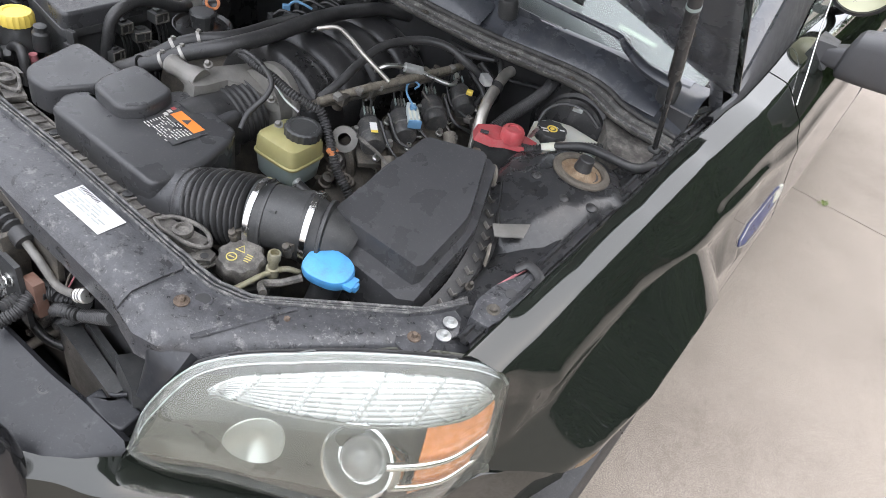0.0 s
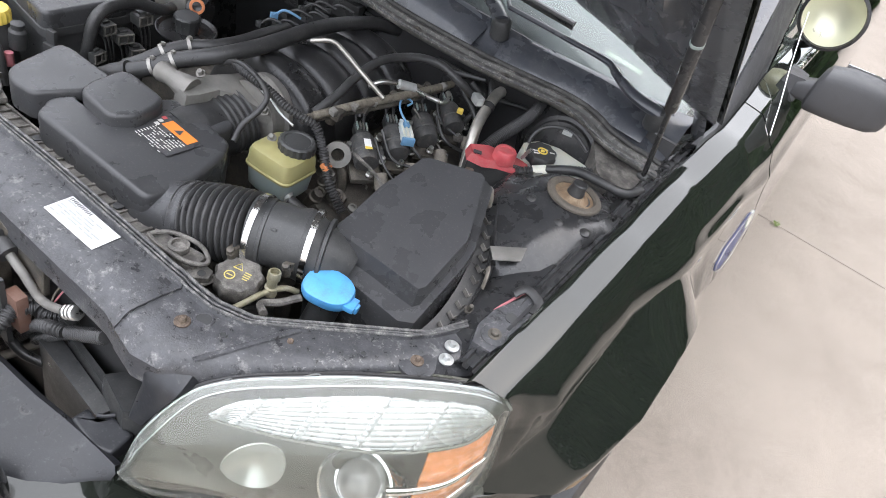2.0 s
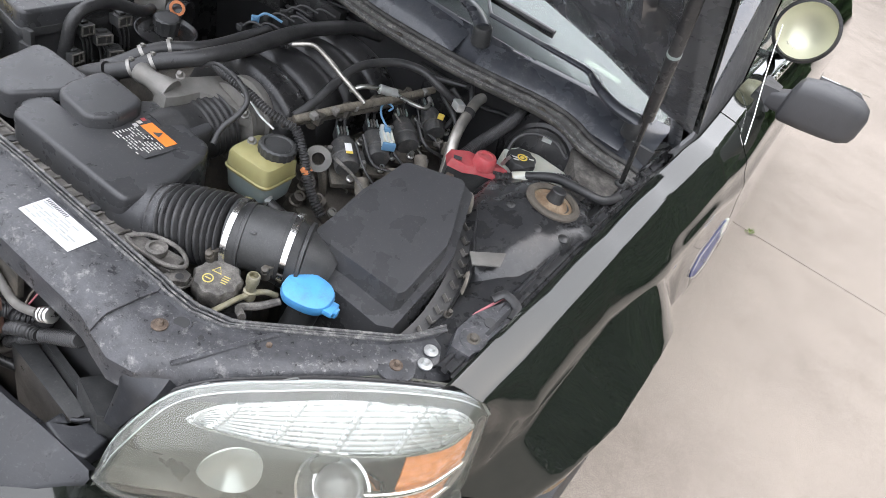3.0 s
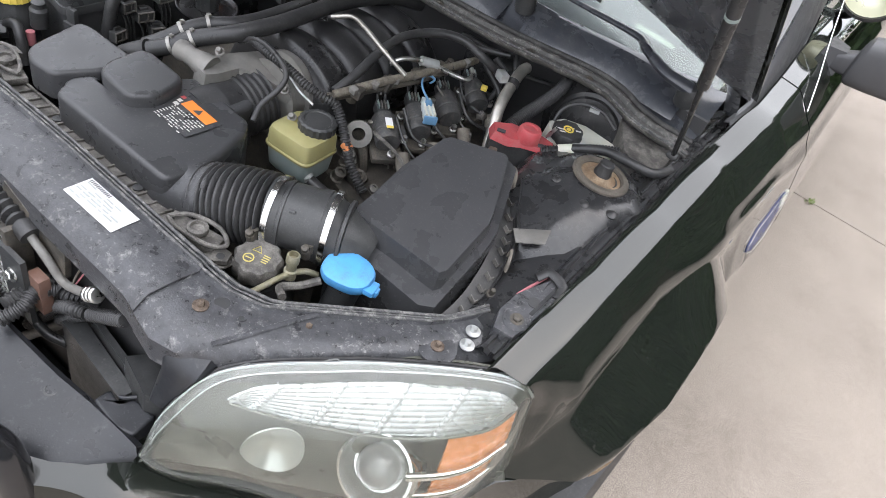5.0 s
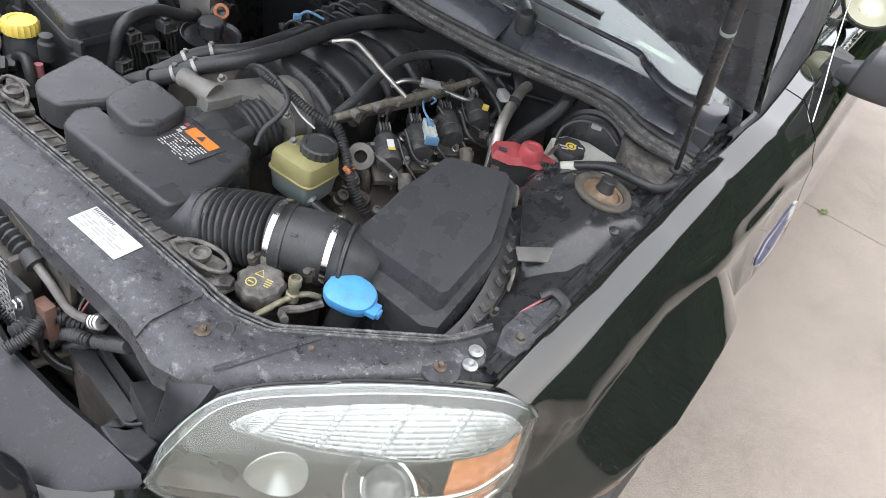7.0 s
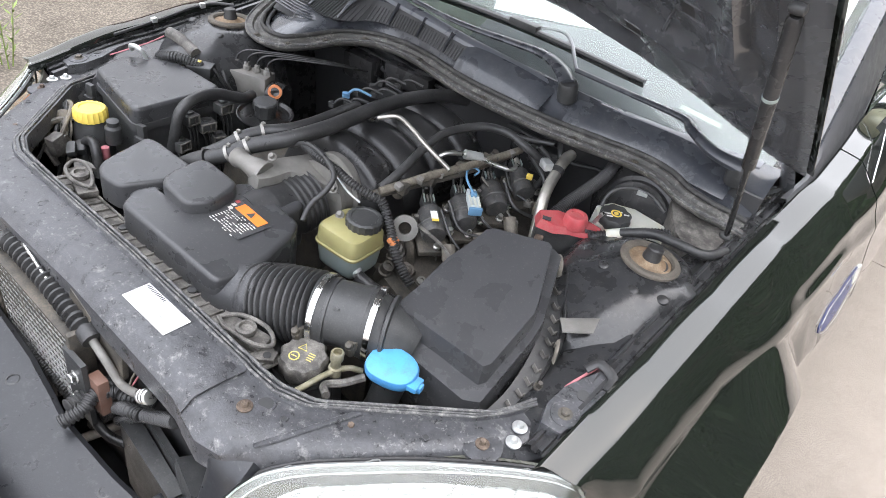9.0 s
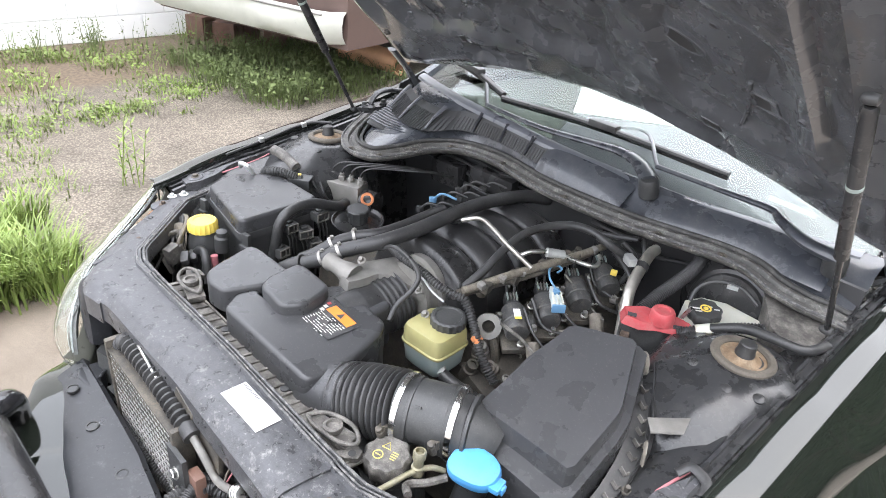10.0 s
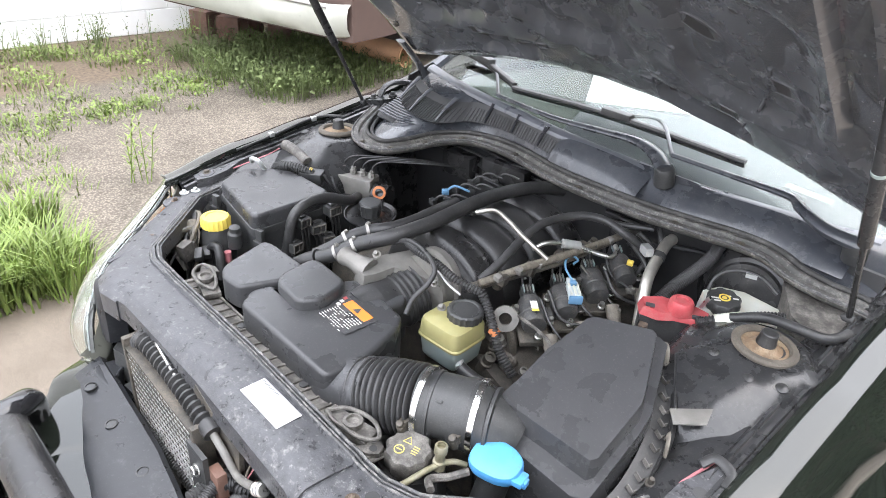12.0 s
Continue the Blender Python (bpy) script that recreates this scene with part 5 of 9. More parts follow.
def coil(c):
    w = thing("ignition_coil", c, "black ignition coil bolted on the valve cover with plug and boot", "ignition coil", "ignition coils")
    c = Vector(c)
    d = Vector((0.78, -0.60, -0.18)).normalized()
    sdv = Vector((0.60, 0.80, 0)).normalized()
    rz = math.degrees(math.atan2(d.y, d.x))
    bm = B()
    box(bm, c - Vector((0, 0, 0.020)), (0.100, 0.058, 0.012), (0, 10, rz))
    part("bracket", bm, "grime", w, "grimy mounting bracket", bevel=0.003)
    bm = B()
    lathe(bm, [(0.016, -0.032), (0.0225, -0.030), (0.0235, -0.026), (0.0235, -0.006), (0.0255, -0.004), (0.0255, 0.006), (0.0235, 0.008), (0.0235, 0.026), (0.021, 0.031), (0.010, 0.032)], c + Vector((0, 0, 0.004)), d, 26)
    part("coil_body", bm, "coilmat", w, "round black coil body")
    bm = B()
    box(bm, c - d * 0.004 + sdv * 0.028 + Vector((0, 0, -0.004)), (0.030, 0.020, 0.020), (0, 10, rz))
    part("side_lug", bm, "coilmat", w, bevel=0.003)
    bm = B()
    box(bm, c - d * 0.050 + Vector((0, 0, 0.006)), (0.030, 0.026, 0.022), (0, 10, rz))
    plug = part("plug", bm, "plastic", w, bevel=0.002)
    for k in range(4):
        bm = B()
        box(bm, c - d * (0.050) + sdv * (-0.009 + 0.006 * k) + Vector((0, 0, 0.019)), (0.018, 0.002, 0.008), (0, 10, rz))
        part("plug_rib", bm, "tank_g" if k in (0, 3) else "dusty", plug, smooth=False)
    for k in range(2):
        a = c - d * 0.062 + sdv * (-0.006 + 0.012 * k) + Vector((0, 0, 0.004))
        part("coil_wire", hose([a, a - d * 0.018 + Vector((0, 0.006 * k, 0.014)), Vector((0.178 + 0.05 * (c.y - 0.9), c.y + 0.030 + 0.012 * k, 0.846))], 0.0028, 6, 8), "rubber", w)
    for p in (c - d * 0.022 - sdv * 0.026, c + d * 0.046 + sdv * 0.004, c + d * 0.010 + sdv * 0.034):
        bolt("bolt", p + Vector((0, 0, -0.006)), 0.0056, "steel", w, (0.3, -0.3, 1), 0.014, 1.3)
    bm = B()
    e = c + d * 0.046 + sdv * 0.026 + Vector((0, 0, 0.006))
    sweep(bm, smooth_path([e + Vector((0, 0, -0.010)), e + d * 0.035 + Vector((0, 0, -0.030)), e + d * 0.060 + Vector((0, 0, -0.065))], 5), [0.0135] * 4 + [0.0120] * 7, 14)
    part("plug_boot", bm, "boot", w, "dusty grey-brown spark plug boot")
    return w

for k, (x, y) in enumerate(((0.228, 0.908), (0.240, 0.985), (0.243, 1.080), (0.245, 1.175))):
    coil((x, y, 0.800))
bm = B()
sweep(bm, smooth_path([(0.135, 0.828, 0.845), (0.170, 0.93, 0.856), (0.192, 1.03, 0.858), (0.205, 1.175, 0.858)], 6), 0.0085, 12)
rail = part("fuel_rail", bm, "grime", engine, "grimy fuel rail")
part("rail_loom", hose([(0.150, 0.840, 0.858), (0.178, 0.93, 0.872), (0.197, 1.02, 0.874), (0.208, 1.10, 0.872), (0.215, 1.19, 0.868)], 0.0078, 8, 12), "looptape", rail, "taped wiring loom along the rail")
for k in range(7):
    yy = 0.865 + 0.048 * k
    xx = 0.160 + 0.15 * (yy - 0.85)
    bm = B()
    box(bm, (xx + 0.010, yy, 0.872), (0.014, 0.012, 0.012), (12, 8, 20 * (k % 3)))
    part("loom_clip", bm, "dusty" if k % 2 else "alu", rail, bevel=0.002)
for k in range(4):
    yy = 0.90 + 0.085 * k
    bm = B()
    lathe(bm, [(0.010, -0.030), (0.010, -0.006), (0.007, -0.004), (0.007, 0.006)], (0.150 + 0.03 * k * 0.3, yy, 0.852), (0.25, 0, 1), 14)
    part("injector", bm, "grime", rail)
for y in (0.88, 0.95, 1.03, 1.10):
    bm = B()
    box(bm, (0.176 + 0.1 * (y - 0.95), y, 0.862), (0.022, 0.020, 0.020), (0, 10, 10))
    part("rail_clip", bm, "grime", rail, bevel=0.003)

# wiring, plugs and fittings along the coil row
cw = thing("coil_wiring", (0.29, 1.0, 0.76), "dusty wires and small plugs along the coil row", "wiring")
random.seed(77)
for k in range(7):
    y = 0.86 + 0.052 * k
    x = 0.270 + random.uniform(-0.02, 0.04)
    a = Vector((x - 0.06, y + random.uniform(-0.02, 0.02), 0.835 + random.uniform(-0.008, 0.010)))
    b = Vector((x - 0.015, y + random.uniform(-0.03, 0.03), 0.805 + random.uniform(-0.01, 0.010)))
    c = Vector((x + 0.035, y + random.uniform(-0.03, 0.03), 0.785 + random.uniform(-0.02, 0.01)))
    part("wire", hose([a, b, c, c + Vector((0.02, 0.01, -0.05))], random.choice((0.0022, 0.003, 0.0036)), 5, 6), random.choice(("rubber", "dusty", "boot", "rubber")), cw)
    if k % 2 == 0:
        bm = B()
        box(bm, c, (0.018, 0.013, 0.012), (random.uniform(-20, 20), random.uniform(-20, 20), random.uniform(-50, 50)))
        box(bm, c + Vector((0.004, 0, 0.007)), (0.008, 0.005, 0.005), (0, 0, random.uniform(-50, 50)))
        part("plug", bm, random.choice(("dusty", "coilmat", "alu")), cw, bevel=0.0015)

# ---- headlights ----
LT = [(0, (.379, .299, .612)), (.12, (.400, .319, .708)), (.25, (.434, .372, .778)), (.45, (.52, .470, .797)), (.65, (.60, .548, .803)), (.85, (.68, .613, .808)), (.95, (.716, .632, .808)), (1, (.729, .641, .796))]
LB = [(0, (.379, .297, .610)), (.12, (.42, .315, .585)), (.25, (.477, .36, .57)), (.45, (.56, .42, .545)), (.65, (.64, .48, .54)), (.85, (.72, .56, .56)), (.95, (.744, .618, .585)), (1, (.755, .650, .60))]
LN = Vector((0.45, -0.75, 0.45)).normalized()

def knot(K, u):
    """A smooth curve through knots at given shares u."""
    u = min(1.0, max(0.0, u))
    n = len(K)
    i = max(j for j in range(n - 1) if K[j][0] <= u)
    def tan(j):
        a, b = max(0, j - 1), min(n - 1, j + 1)
        return (Vector(K[b][1]) - Vector(K[a][1])) / (K[b][0] - K[a][0])
    h = K[i + 1][0] - K[i][0]
    t = (u - K[i][0]) / h
    return (Vector(K[i][1]) * (2 * t ** 3 - 3 * t * t + 1) + tan(i) * h * (t ** 3 - 2 * t * t + t)
            + Vector(K[i + 1][1]) * (3 * t * t - 2 * t ** 3) + tan(i + 1) * h * (t ** 3 - t * t))

def lamp(u, v, d=0.0):
    """A point d metres behind the lens; u from the inner to the outer end, v from the top down."""
    return knot(LT, u).lerp(knot(LB, u), v) + LN * (0.060 * max(0.0, math.sin(math.pi * v)) ** 0.8 * max(0.0, math.sin(math.pi * u)) ** 0.5 - d)

def mirror_s(p, s):
    return Vector((s * p[0], p[1], p[2]))

def headlight(s):
    w = thing("headlight", mirror_s((0.58, 0.52, 0.60), s), "large clear headlight with chrome strip, projector and amber indicator", "headlight", "headlights")
    def patch(name, u0, u1, f0, f1, d, material, parent, nu=24, nv=8, thick=0.003, wave=None, label=""):
        bm = B()
        rows = []
        for i in range(nu + 1):
            u = u0 + (u1 - u0) * i / nu
            a, b = f0(u), f1(u)
            rows.append([mirror_s(lamp(u, a + (b - a) * j / nv, d + (wave(i / nu, j / nv) if wave else 0)), s) for j in range(nv + 1)])
        sheet(bm, rows if s > 0 else rows[::-1], thick)
        return part(name, bm, material, parent, label)
    c0, c1 = (lambda u: 0.0), (lambda u: 1.0)
    lens = patch("lens", 0.005, 1.0, c0, c1, 0.0, "lens", w, 36, 14, 0.003, label="clear polycarbonate lens")
    lens.visible_shadow = False
    patch("housing", 0.01, 0.995, c0, c1, 0.085, "bezel", w, 30, 12, 0.004, lambda a, b: -0.055 * (abs(2 * b - 1) ** 4) - 0.05 * abs(2 * a - 1) ** 8, "dark olive-grey bezel")
    TOPS = [(0.27, (0.185,)), (0.30, (0.132,)), (0.34, (0.108,)), (0.48, (0.096,)), (0.68, (0.088,)), (0.88, (0.104,)), (0.92, (0.140,)), (0.95, (0.215,))]
    LOWS = [(0.27, (0.190,)), (0.31, (0.235,)), (0.42, (0.300,)), (0.56, (0.338,)), (0.70, (0.352,)), (0.81, (0.342,)), (0.90, (0.308,)), (0.95, (0.220,))]
    def curve(K, u):
        K3 = [(k, (v[0], 0, 0)) for k, v in K]
        u = min(K[-1][0], max(K[0][0], u))
        return knot(K3, u).x
    top, low = (lambda u: curve(TOPS, u)), (lambda u: curve(LOWS, u))
    def ribs(a, b):
        u = 0.272 + 0.676 * a
        ln = (u - 0.27) / 0.68
        k = 0
        for ud in (0.340, 0.465, 0.612, 0.762):
            if abs(u + 0.03 * (b - 0.5) * 1.6 - ud) < 0.0055:
                k = 1
        return 0.0010 * abs(math.sin((b * 9 + ln * 1.6) * math.pi)) + (-0.0018 if k else 0.0) + 0.010 * (b - 0.5)
    strip = patch("light_strip", 0.272, 0.948, top, low, 0.016, "stripmat", w, 220, 72, 0.004, ribs, "ribbed bright reflector strip")
    # edge under the strip
    bm = B()
    sweep(bm, [mirror_s(lamp(u, low(u) + 0.008, 0.014), s) for u in [0.272 + 0.676 * k / 30 for k in range(31)]], 0.0022, 8)
    part("strip_edge", bm, "bezel", strip)
    # projector
    c = mirror_s(lamp(0.625, 0.65, 0.045), s)
    ax = Vector((s * 0.10, -0.80, 0.55)).normalized()
    bm = B()
    lathe(bm, [(0.062, -0.045), (0.060, -0.006), (0.056, 0.003), (0.052, 0.004), (0.044, -0.010), (0.038, -0.018), (0.030, -0.020)], c, ax, 44)
    proj = part("projector_ring", bm, "satin", w, "chrome projector ring")
    bm = B()
    lathe(bm, [(0.033, -0.022), (0.033, -0.012), (0.029, -0.002), (0.020, 0.006), (0.009, 0.010), (0.003, 0.0105)], c, ax, 32)
    part("projector_lens", bm, "lensgrey", proj, "round projector lens")
    # high-beam reflector
    hb = lambda u: 0.175 * math.sqrt(max(0.0, 1 - ((u - 0.365) / 0.071) ** 2))
    hb0, hb1 = (lambda u: 0.525 - hb(u) * 0.92 - 0.5 * (u - 0.365)), (lambda u: 0.53 + hb(u) - 0.2 * (u - 0.365))
    patch("high_beam_reflector", 0.2945, 0.4355, hb0, hb1, 0.026, "reflector", w, 24, 16, 0.002, lambda a, b: 0.026 * math.sin(math.pi * a) * math.sin(math.pi * b), "bright high-beam reflector bowl")
    # amber indicator with chrome bars
    amb0 = lambda u: 0.38 - 0.10 * max(0, (u - 0.85) / 0.12)
    patch("indicator", 0.78, 0.965, amb0, lambda u: 0.97, 0.030, "amber", w, 14, 30, 0.003, lambda a, b: 0.002 * abs(math.sin(b * 22 * math.pi)), "amber indicator lens")
    for va, vb, ua in ((0.62, 0.58, 0.70), (0.80, 0.80, 0.71)):
        bm = B()
        pth = [mirror_s(lamp(ua + (0.965 - ua) * k / 16, va + (vb - va) * k / 16 + 0.03 * math.sin(math.pi * k / 16), 0.020), s) for k in range(17)]
        sweep(bm, pth, [0.007 - 0.0035 * k / 16 for k in range(17)], 10)
        part("chrome_bar", bm, "chrome", w, "chrome bar across the indicator")
    # clear rim inside the edge, bright edge line, gasket and clips
    RIM = [(0.0, (0.50,)), (0.08, (0.35,)), (0.14, (0.25,)), (0.20, (0.160,)), (0.25, (0.110,)), (0.32, (0.090,)), (0.48, (0.080,)), (0.67, (0.068,)), (0.87, (0.075,)), (0.95, (0.10,)), (1.0, (0.14,))]
    patch("clear_rim", 0.03, 0.99, lambda u: 0.004, lambda u: curve(RIM, u) * 0.62, 0.011, "flange", w, 60, 4, 0.002, lambda a, b: 0.004 * b, "cloudy clear rim of the lens")
    patch("rim_step", 0.03, 0.985, lambda u: curve(RIM, u) * 0.62, lambda u: curve(RIM, u) * 0.62 + 0.007, 0.014, "conn", w, 60, 1, 0.002, None, "thin bright step")
    bm = B()
    sweep(bm, [mirror_s(lamp(u, 0.0, 0.0), s) for u in [0.03 + 0.90 * k / 50 for k in range(51)]], 0.0017, 8)
    part("bright_edge", bm, "conn", w, "pale bright lens edge")
    bm = B()
    ring = [mirror_s(lamp(u, 0.0, 0.006) + Vector((-0.004 * s, 0.005, -0.004)), s) for u in [0.02 + 0.96 * k / 40 for k in range(41)]]
    sweep(bm, ring, 0.0028, 8)
    part("gasket", bm, "rubber", w, "black gasket")
    bm = B()
    sweep(bm, [mirror_s(lamp(0.998, v / 14, 0.001), s) for v in range(0, 15)], 0.0022, 8)
    part("end_edge", bm, "rubber", w)
    bm = B()
    sweep(bm, [mirror_s(lamp(0.02 + 0.95 * k / 30, 0.995, 0.0), s) for k in range(31)], 0.0025, 8)
    part("lower_edge", bm, "rubber", w)
    for u, ln in ((0.13, 0.020), (0.185, 0.014), (0.285, 0.016), (0.44, 0.024), (0.865, 0.024), (0.80, 0.012)):
        p, q = lamp(u - ln * 0.6, 0.0), lamp(u + ln, 0.0)
        bk = Vector((-0.003, 0.005, -0.001)) * (ln / 0.02) ** 0.6
        bm = B()
        sweep(bm, smooth_path([mirror_s(c_, s) for c_ in (p, p.lerp(q, 0.35) + bk * 0.55, p.lerp(q, 0.8) + bk, q + bk * 0.6, q)], 4), 0.0017, 8)
        part("clip_tab", bm, "flange", w, "pale clear clip tab")
    return w

for s in (1, -1):
    headlight(s)

# ---- bolts, plates and label on the radiator support ----
for x, y, z, mname, r, lab in ((0.353, 0.405, 0.8035, "rust", 0.0050, "rusty flanged bolt"), (0.462, 0.487, 0.796, "rust", 0.0046, "rusty flanged bolt"), (0.595, 0.597, 0.797, "rust", 0.0046, "dusty flanged bolt"),
                               (0.614, 0.655, 0.800, "zincbolt", 0.0052, "bright zinc bolt"), (0.622, 0.630, 0.798, "zincbolt", 0.0052, "bright zinc bolt")):
    for s in (1, -1):
        if s < 0 and mname == "rust" and x < 0.4:
            continue
        tagged(bolt("bolt", (s * x, y, z), r, mname, None, (0, 0, 1), 0.008, 2.1), lab + " on the black radiator support", "bolt", "radiator support bolts")
for s in (1, -1):
    for cx, cy, w_ in ((0.462, 0.487, 0.030), (0.595, 0.597, 0.028)):
        bm = B()
        lathe(bm, [(w_, -0.004), (w_, 0.0010), (w_ * 0.9, 0.0018), (w_ * 0.25, 0.0018)], (s * cx, cy, 0.795), (0, 0, 1), 26)
        part("boss", bm, "support", support)
    for cx, cy, r in ((0.366, 0.428, 0.0105), (0.190, 0.409, 0.005), (0.40, 0.43, 0.004), (0.54, 0.545, 0.004)):
        bm = B()
        lathe(bm, [(r * 1.35, 0), (r * 1.3, 0.0016), (r, 0.0016), (r * 0.96, 0.0008)], (s * cx, cy, 0.8022 if cx > 0.25 else 0.8065), (0, 0, 1), 22)
        part("hole_rim", bm, "support", support)
        # dark disc laid on the panel to paint the shade inside the hole
        bm = B()
        lathe(bm, [(r, 0), (r, 0.0011), (r * 0.2, 0.0011)], (s * cx, cy, 0.8022 if cx > 0.25 else 0.8065), (0, 0, 1), 22)
        part("hole_shade", bm, "dark", support)
    # wing bracket with a bolt and a dark disc painting a hole's shade
    wb = thing("wing_bracket", (s * 0.65, 0.72, 0.81), "dusty black steel bracket bolted beside the fender edge", "bracket", "wing brackets")
    bm = B()
    prism(bm, [(s * 0.633, 0.668), (s * 0.664, 0.672), (s * 0.676, 0.80), (s * 0.648, 0.806), (s * 0.622, 0.745), (s * 0.620, 0.70)], lambda x, y: 0.790 + 0.14 * (y - 0.67), lambda x, y: 0.817 + 0.14 * (y - 0.67), 0.003)
    part("plate", bm, "support", wb, bevel=0.003)
    bm = B()
    lathe(bm, [(0.022, 0), (0.020, 0.003), (0.008, 0.003)], (s * 0.650, 0.704, 0.820), (0, -0.14, 1), 24)
    part("seat", bm, "support", wb)
    bolt("bolt", (s * 0.650, 0.704, 0.822), 0.007, "grime", wb, (0, -0.14, 1), 0.007, 1.5)
    bm = B()
    lathe(bm, [(0.0095, 0), (0.0095, 0.0012), (0.002, 0.0012)], (s * 0.652, 0.747, 0.8275), (0, -0.14, 1), 20)
    part("hole_shade", bm, "dark", wb)
    if s < 0:
        continue
    bm = B()
    sweep(bm, smooth_path([(s * 0.628, 0.790, 0.832), (s * 0.640, 0.805, 0.842), (s * 0.668, 0.795, 0.842), (s * 0.672, 0.775, 0.833)], 6), 0.0075, 10, flat=0.6)
    part("hook", bm, "rubber", wb, "black rubber hook")

# dusty seal ridges along the support's rear edge
for s in (1, -1):
    for w_, r_ in ((0.845, 0.0022), (0.905, 0.0016), (0.975, 0.0026)):
        bm = B()
        pts = []
        for k in range(49):
            t = k / 48
            f, r = edge(F_EDGE, t), edge(R_EDGE, t)
            q = f.lerp(r, w_)
            pts.append(Vector((s * q.x, q.y, support_z(t) + (0.011 if t < 0.2 else 0.007))))
        sweep(bm, pts, r_, 8)
        part("seal_ridge", bm, "edge_dust", support, "dust-caked seal ridge")
    bm = B()
    a, b = edge(F_EDGE, 0.50), edge(R_EDGE, 0.52)
    pts = [Vector((s * (a.x + (b.x - a.x) * k / 6), a.y + (b.y - a.y) * k / 6, 0.8025)) for k in range(6)]
    sweep(bm, pts, 0.0045, 8, flat=0.5)
    part("cross_rib", bm, "support", support)

LABX, LABY = Vector((0.985, 0.0, 0.0)), Vector((0.03, 1.0, 0.03))
label_ob = thing("information_label", (0.13, 0.42, 0.807), "white printed information label stuck on the support panel", "label")
sticker("paper", (0.135, 0.415, 0.8085), LABX, LABY, 0.105, 0.042, "white", label_ob)
random.seed(4)
for r_ in range(7):
    y = 0.4315 - 0.0052 * r_
    x = 0.087
    while x < 0.166:
        ln = random.uniform(0.006, 0.022)
        if r_ == 0:
            ln = 0.0016
        if random.random() < (0.95 if r_ == 0 else 0.62):
            sticker("print_bar", (x + ln / 2, y, 0.8098), LABX, LABY, ln, 0.0055 if r_ == 0 else 0.0024, "print" if r_ else "ink", label_ob)
        x += ln + (0.0022 if r_ == 0 else 0.004)
        if r_ == 0 and x > 0.13:
            break

lw = thing("warning_label", (0.03, 0.62, 0.823), "orange and white warning label on the black intake box", "label")
WX, WY = Vector((0.999, -0.049, 0.0)), Vector((0.049, 0.999, 0.0))
WC = Vector((0.047, 0.624, 0.8262))
sticker("black_ground", WC + WY * -0.004, WX, WY, 0.088, 0.066, "airbox", lw, 0.0006)
sticker("orange_band", WC + WY * 0.018, WX, WY, 0.066, 0.021, "orange", lw, 0.0012)
tri = B()
tv = [tri.verts.new(WC + WY * 0.018 + WX * a + WY * b + Vector((0, 0, 0.0020))) for a, b in ((-0.008, -0.006), (0.008, -0.006), (0.0, 0.008))]
tri.faces.new(tv)
part("triangle", tri, "ink", lw, "dark warning triangle", smooth=False)
for r_ in range(9):
    x = -0.034
    while x < 0.030:
        ln = random.uniform(0.002, 0.008)
        if random.random() < 0.75:
            sticker("print_bar", WC + WX * (x + ln / 2) + WY * (0.002 - 0.0052 * r_), WX, WY, ln, 0.0017, "pale", lw, 0.0012)
        x += ln + 0.0025
for k in range(3):
    sticker("pictogram", WC + WX * (-0.046 + 0.004 * k) + WY * (0.022 - 0.010 * k), WX, WY, 0.008, 0.007, "pale" if k else "red", lw, 0.0012)

# ---- cooler and lines in the nose ----
bm = B()
box(bm, (0, 0.405, 0.52), (0.74, 0.03, 0.50))
part("radiator", bm, "dark", bay, bevel=0.004)
for s in (1, -1):
    bm = B()
    rows = []
    for k in range(9):
        t = k / 8
        L_ = knot([(0, (0.322, 0.362, 0.786)), (0.35, (0.362, 0.343, 0.760)), (0.7, (0.356, 0.339, 0.715)), (1, (0.346, 0.334, 0.664))], t)
        R_ = knot([(0, (0.410, 0.386, 0.784)), (0.35, (0.418, 0.352, 0.770)), (0.7, (0.404, 0.338, 0.735)), (1, (0.374, 0.332, 0.672))], t)
        rows.append([mirror_s(L_ + Vector((-0.004, 0.035, -0.01)), s), mirror_s(L_, s), mirror_s(L_.lerp(R_, 0.2) + Vector((0, -0.004, 0.002)), s), mirror_s(L_.lerp(R_, 0.8) + Vector((0, -0.003, 0.002)), s), mirror_s(R_, s), mirror_s(R_ + Vector((0.004, 0.035, -0.01)), s)])
    sheet(bm, rows if s > 0 else rows[::-1], 0.003)
    part("support_leg", bm, "panel", support, "blue-grey lamp support leg")
    bm = B()
    prism(bm, [(s * 0.262, 0.352), (s * 0.335, 0.330), (s * 0.362, 0.352), (s * 0.352, 0.395), (s * 0.282, 0.40)], 0.59, lambda x, y: 0.655 - 0.2 * (y - 0.35), 0.004)
    part("air_guide", bm, "plastic", support, "black plastic air guide", bevel=0.003)

